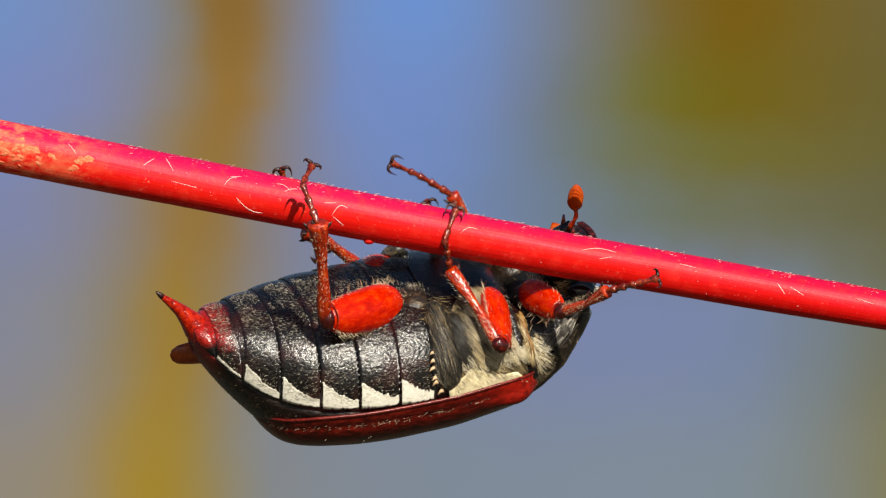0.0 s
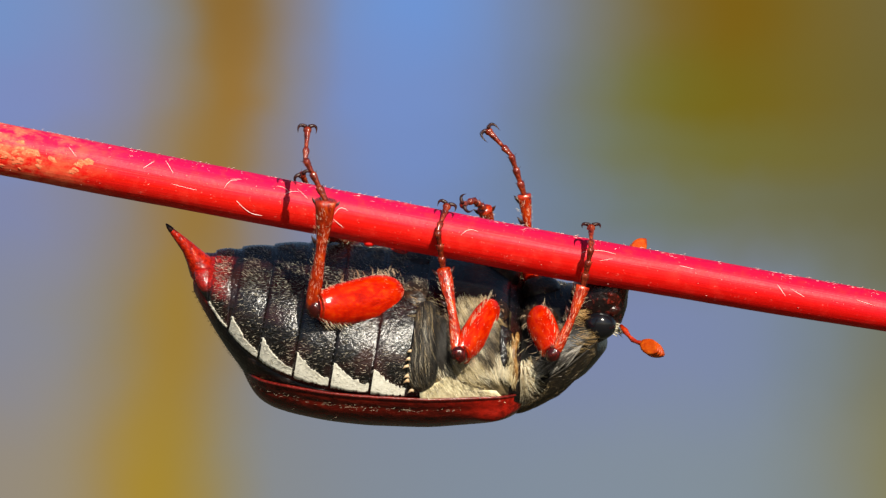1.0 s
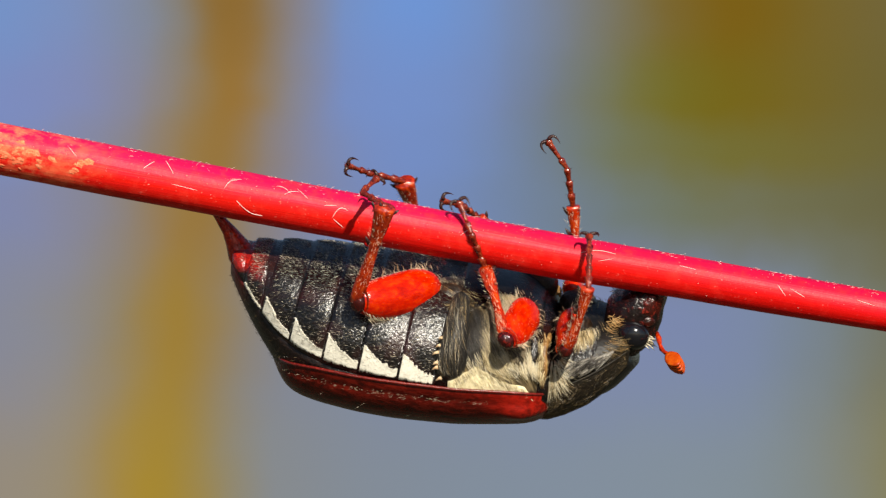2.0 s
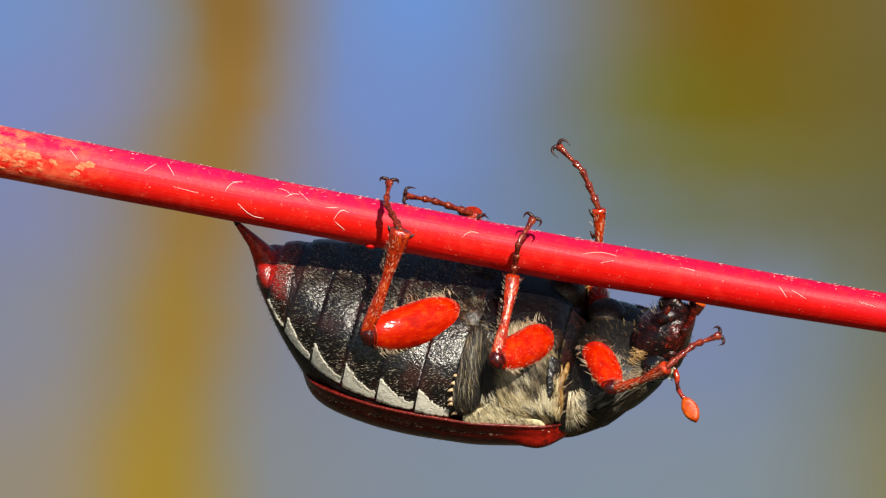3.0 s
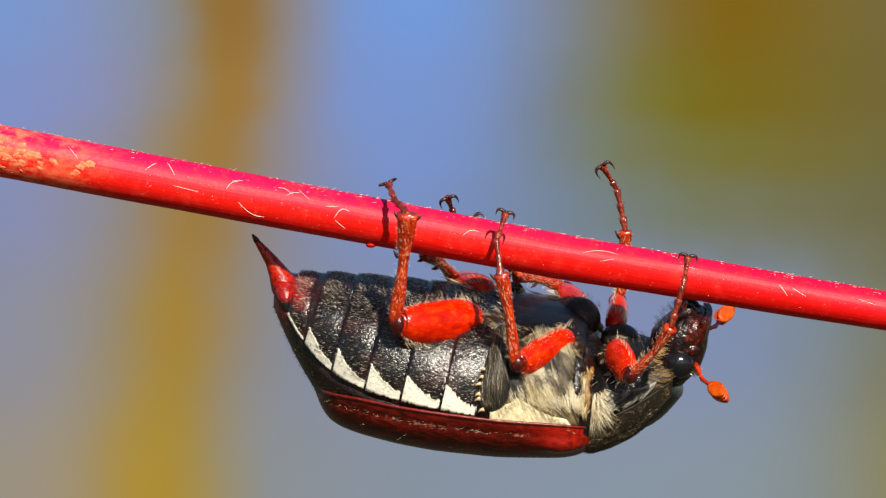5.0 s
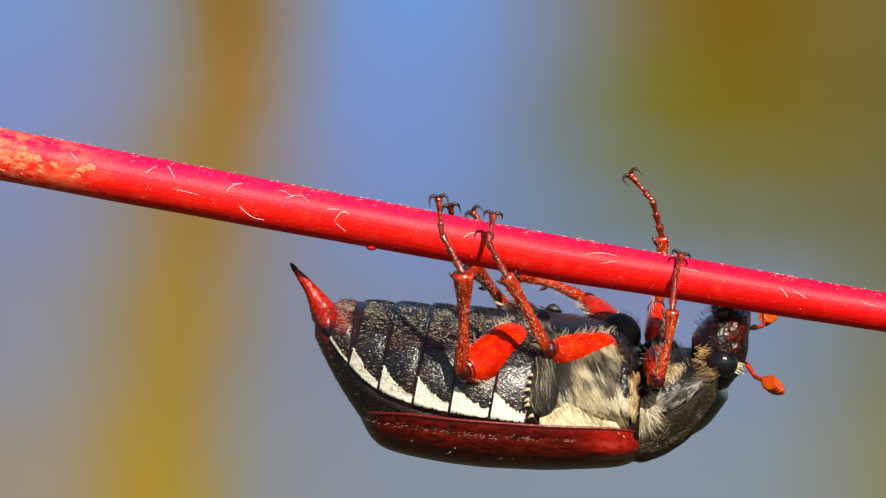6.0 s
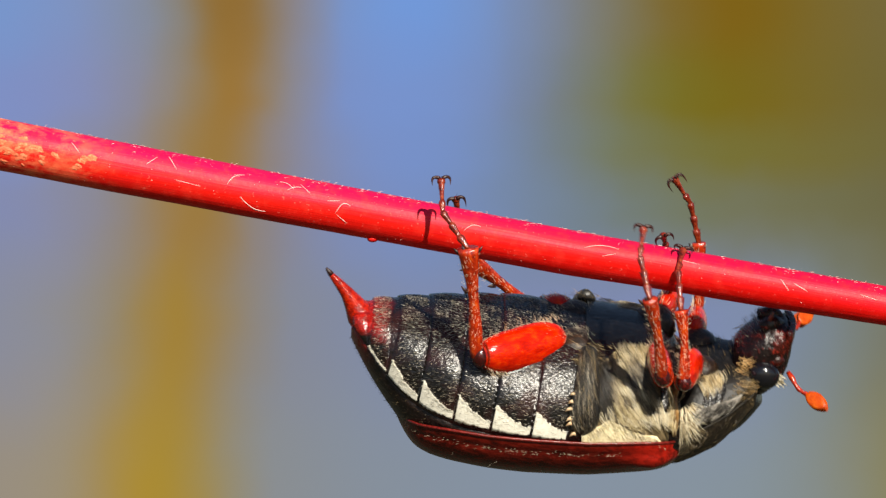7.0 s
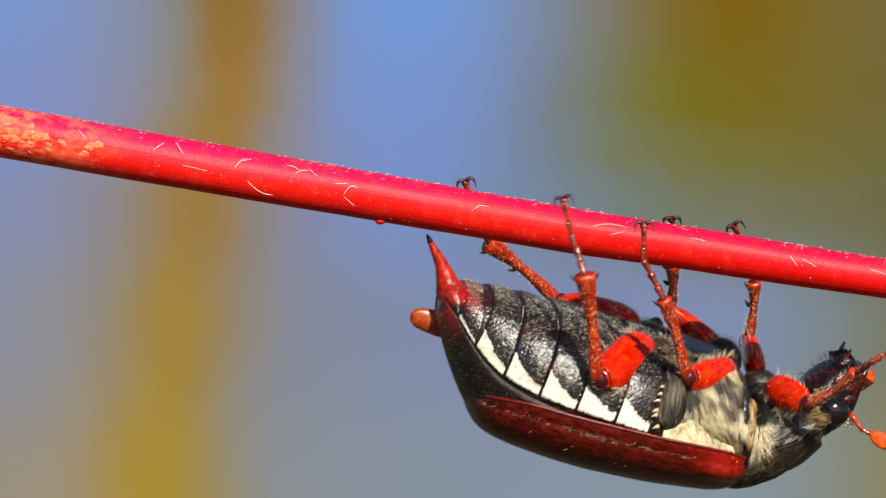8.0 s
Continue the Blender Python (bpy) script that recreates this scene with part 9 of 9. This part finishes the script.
    walk(mid_far["claw_joint"], [
        (0, mm(5.67, 1.15, 6.64, 126.8, -62.7, -127.8)), (0.1, mm(4.84, 1.08, 7.02, 123.1, -66.8, -124.3)), (0.3, mm(3.77, 0.92, 7.77, 121.8, -77, -123.9)),
        (0.4, mm(5.69, 3.03, 7.56, -68.5, -82.5, 56.5)), (0.5, mm(7.64, 5.48, 7.48, -87.7, -54, 74)), (0.6, mm(6.79, 4.28, 7.44, 170.3, -52.7, -142)),
        (0.7, mm(6.58, 3.04, 6.92, -133.6, -19.8, -110.7)), (1, mm(6.34, 2.85, 7.34, -146.8, -20.4, -107.5)), (1.2, mm(5.38, 2.71, 7.32, -175.1, -30.5, -120.3)),
        (1.5, mm(4.34, 2.57, 7.05, -163.9, -18.6, -127.4)), (1.7, mm(3.42, 2.87, 7.07, -167.2, -17.5, -128.5)), (2.05, mm(2.99, 2.75, 6.95, -172.8, -23.7, -129.5)),
        (2.45, mm(3.05, 2.19, 6.55, -179.73, -38.33, -133.74)), (2.8, mm(3.38, 2.08, 6.26, 179.97, -47.94, -135.54)), (3, mm(3.41, 2.46, 6.19, -175.04, -51.18, -135.12)),
        (3.2, mm(3.51, 2.42, 6.13, -178.16, -47.98, -128.75)), (3.5, mm(3.7, 2.33, 6.19, 174.94, -47.09, -118.48)), (3.8, mm(4.14, 1.75, 6.14, 157.51, -40.87, -110.68)),
        (4, mm(4.31, 1.48, 6.31, 151.1, -38.2, -108.2)), (4.2, mm(4.52, 1.5, 5.98, 151.2, -40.4, -118)), (4.5, mm(4.04, 1.62, 5.72, 167, -52.9, -146.4)),
        (4.7, mm(3.32, 1.78, 6.12, -167.9, -50.9, -174.1)), (5.1, mm(2.03, 2.1, 7.05, -153.2, -43.9, 164.7)), (5.45, mm(0.67, 2.68, 7.97, -161.1, -45.2, 171.5)),
        (5.8, mm(-0.29, 3.44, 8.29, -165.2, -45.8, 174.8)), (6, mm(-0.34, 4.2, 7.81, -159.6, -49, 166.7)), (6.2, mm(3.03, 6.04, 13.97, 138, -62.7, -127.1)),
        (6.3, mm(4.91, 3.36, 13.65, 123, -38.8, -102.5)), (6.4, mm(6.66, 1.91, 13.08, 163.2, -19.9, -97.1)), (6.5, mm(8.05, 1.76, 12.82, 126.4, -35.2, -97.8)),
        (6.6, mm(8.64, 2.21, 10.6, 178.1, -26.1, -110.7)), (6.7, mm(8.89, 1.89, 8.37, -168.4, -22.6, -116.4)), (6.8, mm(8.94, 1.51, 8.14, 166.6, -34, -113.1)),
        (7, mm(8.51, 1.25, 8.35, 120.4, -47.5, -104.5)), (7.2, mm(6.44, 2.88, 8.11, 86.7, -53.9, -96.2)), (7.3, mm(5.86, 2.61, 8.44, 101.8, -53.7, -105.5)),
        (7.4, mm(5.28, 1.85, 8.85, 125, -53.9, -121.2)), (7.5, mm(4.67, 1.11, 9.24, 134, -52.9, -128.4)), (7.7, mm(3.55, 0.27, 9.75, 126.6, -52.4, -128)),
        (8, mm(2.58, 0.52, 9.47, 121.5, -53.2, -123.7)),
    ])
    walk(fore_far["femur"], [
        (0, mm(10.08, 1.9, 2, 155, 14.5, 94.5)), (0.1, mm(10.07, 1.93, 2.02, 160.3, 15.7, 94.9)), (0.3, mm(10.07, 2.29, 2, 160.6, 10.5, 97.3)),
        (0.4, mm(10.27, 2.14, 2.17, 158.3, 20, 91)), (0.5, mm(10.63, 2.12, 2.22, 159.9, 22.5, 86.4)), (0.6, mm(10.32, 2.07, 2, 163.5, 21.1, 88.1)),
        (0.7, mm(10.35, 1.97, 2.04, 167.7, 25.9, 95)), (1, mm(10.37, 2, 2.09, 176.1, 18, 98)), (1.2, mm(10.38, 1.98, 2.08, 178.2, 16.6, 99.1)),
        (1.5, mm(10.42, 2.01, 2.07, 173.9, 10, 93.2)), (1.7, mm(10.47, 1.95, 2.09, 173.3, 9.3, 91.7)), (2.05, mm(10.4, 1.94, 2.1, 175.2, 9.1, 93.5)),
        (2.45, mm(10.36, 2.02, 1.93, 179.66, 9.29, 98.82)), (2.8, mm(10.5, 2.11, 1.66, -177.03, 11.53, 102.82)), (3, mm(10.48, 2.17, 1.57, -176.26, 15.14, 105.68)),
        (3.2, mm(10.66, 2.16, 1.52, -176.62, 14.35, 104.95)), (3.5, mm(10.6, 2.19, 1.52, -175.73, 13.28, 103.61)), (3.8, mm(10.4, 2.29, 1.85, 179.99, 4.49, 95.51)),
        (4, mm(10.24, 2.18, 2.16, 178.4, 5.5, 93.1)), (4.2, mm(10.08, 2.19, 2.22, 172.2, 2.3, 85.7)), (4.5, mm(10.29, 2.21, 2.19, 176, 2.6, 90.9)),
        (4.7, mm(10.47, 2.09, 2.13, 177, 1.5, 93.3)), (5.1, mm(10.32, 1.9, 2.22, 180, -2.9, 89.9)), (5.45, mm(10.27, 1.89, 2.2, -179.1, -12.7, 90.2)),
        (5.8, mm(10.29, 1.87, 2.14, -179.1, -17.2, 91.9)), (6, mm(10.24, 1.99, 2.18, -179.3, -14.4, 88.1)), (6.2, mm(10.34, 1.99, 2.25, -178.4, -9.8, 88.7)),
        (6.3, mm(10.34, 2.04, 2.26, -178.7, -11.3, 89.6)), (6.4, mm(10.35, 2.08, 2.26, -178.9, -10.7, 90.3)), (6.5, mm(10.47, 2.08, 2.21, 178.6, -1, 88)),
        (6.6, mm(10.49, 2.09, 2.17, 178.1, 3.5, 87.6)), (6.7, mm(10.49, 2.11, 2.15, 178.6, 5, 87.6)), (6.8, mm(10.56, 2.08, 2.15, 178.5, 6.7, 87.1)),
        (7, mm(10.66, 1.97, 2.15, 176.7, 10.5, 84.9)), (7.2, mm(10.84, 1.92, 2.23, 173.1, -2.1, 87.9)), (7.3, mm(10.78, 1.93, 2.28, 172.4, -4.5, 90)),
        (7.4, mm(10.67, 1.93, 2.28, 170.2, -5.9, 89.9)), (7.5, mm(10.63, 1.93, 2.29, 167.6, -8.9, 89.9)), (7.7, mm(10.75, 1.9, 2.33, 162.1, -27.1, 91.1)),
        (8, mm(10.52, 1.9, 2.2, 165.1, -12.9, 90.4)),
    ])
    walk(fore_far["tibia"], [
        (0, mm(9.72, 6.44, 0.82, 170.1, -70.7, -171.7)), (0.1, mm(9.68, 6.44, 0.74, -147.3, -66.3, 146.4)), (0.3, mm(9.48, 6.87, 1.15, -143.4, -64, 147.5)),
        (0.4, mm(10.19, 6.56, 0.57, -139.2, -62.7, 140.8)), (0.5, mm(10.9, 6.45, 0.42, -134, -65.2, 130.8)), (0.6, mm(10.47, 6.46, 0.31, -129.4, -67.7, 130.7)),
        (0.7, mm(9.98, 6.19, -0.01, -123.6, -69.7, 130.2)), (1, mm(9.74, 6.43, 0.64, -105.9, -79.1, 109.7)), (1.2, mm(9.67, 6.43, 0.73, -102.7, -81.3, 107.4)),
        (1.5, mm(10.16, 6.63, 1.25, -140.3, -82.8, 146.3)), (1.7, mm(10.34, 6.58, 1.33, -163.7, -83.2, 168.6)), (2.05, mm(10.12, 6.58, 1.36, -148.7, -85, 154.5)),
        (2.45, mm(9.65, 6.61, 1.17, -86.48, -84, 94.59)), (2.8, mm(9.47, 6.6, 0.73, -76.84, -78.31, 86.12)), (3, mm(9.26, 6.54, 0.34, -83.71, -71.51, 93.66)),
        (3.2, mm(9.49, 6.56, 0.35, -84.47, -72.41, 92.7)), (3.5, mm(9.52, 6.63, 0.44, -79.79, -72.8, 88.07)), (3.8, mm(9.95, 6.96, 1.49, -93.18, -81.73, 98.6)),
        (4, mm(9.99, 6.85, 1.71, -112.1, -84.7, 117)), (4.2, mm(10.43, 6.87, 2.03, -157.3, -80.2, 160.1)), (4.5, mm(10.22, 6.91, 1.97, -134.9, -85.3, 135.8)),
        (4.7, mm(10.2, 6.78, 2, -122.8, -86.3, 125.5)), (5.1, mm(10.32, 6.6, 2.46, 72.2, -89, -68.2)), (5.45, mm(10.25, 6.47, 3.24, 91.7, -79.4, -86.5)),
        (5.8, mm(10.14, 6.36, 3.54, 90.4, -76.9, -84.8)), (6, mm(10.39, 6.54, 3.35, 87.6, -83.5, -85.3)), (6.2, mm(10.44, 6.62, 3.05, 80.1, -83.9, -77.9)),
        (6.3, mm(10.37, 6.65, 3.18, 78, -85, -75.7)), (6.4, mm(10.32, 6.7, 3.14, 71.4, -86.9, -69.1)), (6.5, mm(10.63, 6.78, 2.28, -167.5, -87.6, 171.7)),
        (6.6, mm(10.68, 6.78, 1.88, -114, -86, 118.3)), (6.7, mm(10.68, 6.79, 1.74, -96.9, -84.5, 101)), (6.8, mm(10.8, 6.74, 1.6, -96.7, -84, 99.9)),
        (7, mm(11.07, 6.57, 1.29, -110.4, -83.1, 110.1)), (7.2, mm(11.01, 6.61, 2.41, 170.6, -84, -176.4)), (7.3, mm(10.78, 6.62, 2.65, 119.7, -77, -125.2)),
        (7.4, mm(10.68, 6.61, 2.76, 112.5, -67.2, -116.5)), (7.5, mm(10.64, 6.57, 3.02, 111.9, -59.4, -114.5)), (7.7, mm(10.66, 6.08, 4.47, 112.3, -46.5, -115.3)),
        (8, mm(10.49, 6.48, 3.25, 112, -60.1, -118.4)),
    ])
    walk(fore_far["tarsus"], [
        (0, mm(8.16, 6.21, 5.3, -159, -41, 170.3)), (0.1, mm(8.09, 7.5, 5.09, -159.5, -46.9, 171.5)), (0.3, mm(7.72, 7.99, 5.42, -148.6, -54.1, 158.1)),
        (0.4, mm(8.5, 7.93, 4.79, -149.3, -59.8, 155.2)), (0.5, mm(9.6, 7.96, 4.73, -157.6, -65.1, 160.3)), (0.6, mm(9.29, 7.82, 4.71, -130.5, -54.5, 135.1)),
        (0.7, mm(8.92, 7.45, 4.45, -120.2, -46.8, 128.6)), (1, mm(9.44, 7.27, 5.3, -126.8, -62.4, 135.7)), (1.2, mm(9.45, 7.12, 5.43, -115.2, -58.2, 122.8)),
        (1.5, mm(9.67, 6.96, 5.96, 168.1, -76.4, -157.9)), (1.7, mm(9.79, 6.69, 6.05, 135.9, -71, -126.5)), (2.05, mm(9.75, 6.75, 6.09, 178.2, -77.6, -168.8)),
        (2.45, mm(9.61, 7.1, 5.89, -114.66, -61, 125.91)), (2.8, mm(9.54, 7.56, 5.38, -108.95, -56.22, 123.04)), (3, mm(9.16, 8.04, 4.85, -116.68, -45.5, 136.4)),
        (3.2, mm(9.42, 7.99, 4.88, -121.7, -43.88, 141.08)), (3.5, mm(9.57, 8.04, 4.99, -120.64, -45.32, 139.94)), (3.8, mm(9.85, 7.64, 6.19, -123.57, -55.29, 134)),
        (4, mm(9.79, 7.24, 6.44, -128, -57.8, 136.7)), (4.2, mm(9.67, 7.15, 6.71, -132.4, -57.9, 136.4)), (4.5, mm(9.94, 7.18, 6.71, -147.2, -68.7, 152.7)),
        (4.7, mm(10.02, 7.03, 6.74, -123.8, -62, 129.2)), (5.1, mm(10.35, 6.52, 7.21, -130.4, -64.8, 137.3)), (5.45, mm(10.31, 5.61, 7.91, 171.6, -70.6, -161.2)),
        (5.8, mm(10.24, 5.28, 8.16, 146.7, -66.8, -135.4)), (6, mm(10.44, 6.01, 8.07, 146.8, -69.3, -138.5)), (6.2, mm(10.55, 6.13, 7.78, -137.8, -69.5, 142.2)),
        (6.3, mm(10.47, 6.24, 7.91, -135, -68.9, 139.6)), (6.4, mm(10.41, 6.46, 7.88, -167.4, -75, 174.1)), (6.5, mm(10.44, 6.81, 7.03, -150.9, -72.6, 158.9)),
        (6.6, mm(10.53, 7.07, 6.62, -142.6, -73.1, 150.9)), (6.7, mm(10.6, 7.24, 6.47, -137.7, -74, 146)), (6.8, mm(10.72, 7.23, 6.33, -133.5, -73.5, 140.7)),
        (7, mm(10.87, 7.11, 6.01, -142.5, -72.4, 146.8)), (7.2, mm(10.52, 6.58, 7.13, 167, -61.6, -161.6)), (7.3, mm(10.17, 5.74, 7.28, 173.4, -62, -170)),
        (7.4, mm(9.86, 4.96, 7.14, -160.6, -63.9, 158.9)), (7.5, mm(9.64, 4.37, 7.1, -143, -61.1, 137.8)), (7.7, mm(9.27, 3.13, 7.92, 168.7, -63.9, -174.1)),
        (8, mm(9.36, 4.4, 7.37, 148.5, -54.6, -147.9)),
    ])
    walk(fore_far["claw_joint"], [
        (0, mm(6.15, 6.55, 7.08, -164.8, -38.1, -176.1)), (0.1, mm(6.27, 7.77, 7.06, -165, -37.6, -169.9)), (0.3, mm(6.25, 8.58, 7.6, -163.7, -40.9, -167.4)),
        (0.4, mm(7.27, 8.5, 7.12, -137.4, -31.1, 144.4)), (0.5, mm(8.53, 8.34, 7.18, -137, -30.7, 141.4)), (0.6, mm(8.18, 8.93, 6.9, -136.9, -30.8, 147.5)),
        (0.7, mm(7.76, 8.89, 6.42, -134.8, -33.5, 151)), (1, mm(8.54, 8.15, 7.7, -139.7, -38.5, 154.5)), (1.2, mm(8.68, 8.32, 7.72, -158.7, -50.2, -179.3)),
        (1.5, mm(9.08, 6.72, 8.59, -152.1, -52.5, 166.8)), (1.7, mm(9.27, 5.99, 8.6, -168, -53.7, -176.1)), (2.05, mm(9.18, 6.64, 8.73, -157.2, -50.4, 173)),
        (2.45, mm(8.84, 8.16, 8.26, -141.78, -44.55, 159.27)), (2.8, mm(8.72, 8.82, 7.62, -134.1, -42.91, 155.38)), (3, mm(7.79, 9.34, 6.77, -131.47, -33.32, 159.33)),
        (3.2, mm(7.91, 9.22, 6.75, -135.81, -28.48, 164.38)), (3.5, mm(8.12, 9.26, 6.9, -132.51, -34.74, 158.19)), (3.8, mm(8.78, 8.74, 8.4, -139.49, -43.08, 154.87)),
        (4, mm(8.74, 8.22, 8.73, -143.1, -45.7, 155.8)), (4.2, mm(8.63, 8.14, 9, -145.9, -45.5, 153.5)), (4.5, mm(9.07, 7.63, 9.22, -146.7, -44.8, 154.7)),
        (4.7, mm(9.22, 8.02, 9.13, -173, -53.5, -168.7)), (5.1, mm(9.51, 7.31, 9.65, 162.2, -53.8, -140.8)), (5.45, mm(9.46, 5.32, 10.45, 150.5, -52.4, -130.9)),
        (5.8, mm(9.48, 4.54, 10.64, 163.7, -50.2, -145.6)), (6, mm(9.72, 5.38, 10.59, -160.9, -45.6, 168.5)), (6.2, mm(9.8, 6.71, 10.31, -158.5, -50.1, 165.7)),
        (6.3, mm(9.73, 6.87, 10.43, -172.5, -50.8, -174.9)), (6.4, mm(9.72, 6.53, 10.49, 177.2, -50.9, -159.5)), (6.5, mm(9.69, 7.1, 9.61, -164.8, -60.4, 177.5)),
        (6.6, mm(9.84, 7.45, 9.2, -158.5, -58.1, 172.8)), (6.7, mm(9.98, 7.66, 9.07, -162, -56.5, 179.3)), (6.8, mm(10.12, 7.71, 8.92, -164.1, -56.9, -178.6)),
        (7, mm(10.19, 7.55, 8.58, -177.3, -57.2, -166.2)), (7.2, mm(9.3, 6.18, 9.5, 163.2, -48.6, -147.5)), (7.3, mm(8.92, 5.52, 9.66, 159.3, -48.2, -144.8)),
        (7.4, mm(8.75, 5.39, 9.56, 159.1, -47.9, -145.6)), (7.5, mm(8.67, 5.25, 9.47, 160.2, -47.8, -148.6)), (7.7, mm(8.09, 3.01, 10.35, 153.6, -36, -140.6)),
        (8, mm(8.04, 3.57, 9.57, 159, -42.4, -150.8)),
    ])


motions()
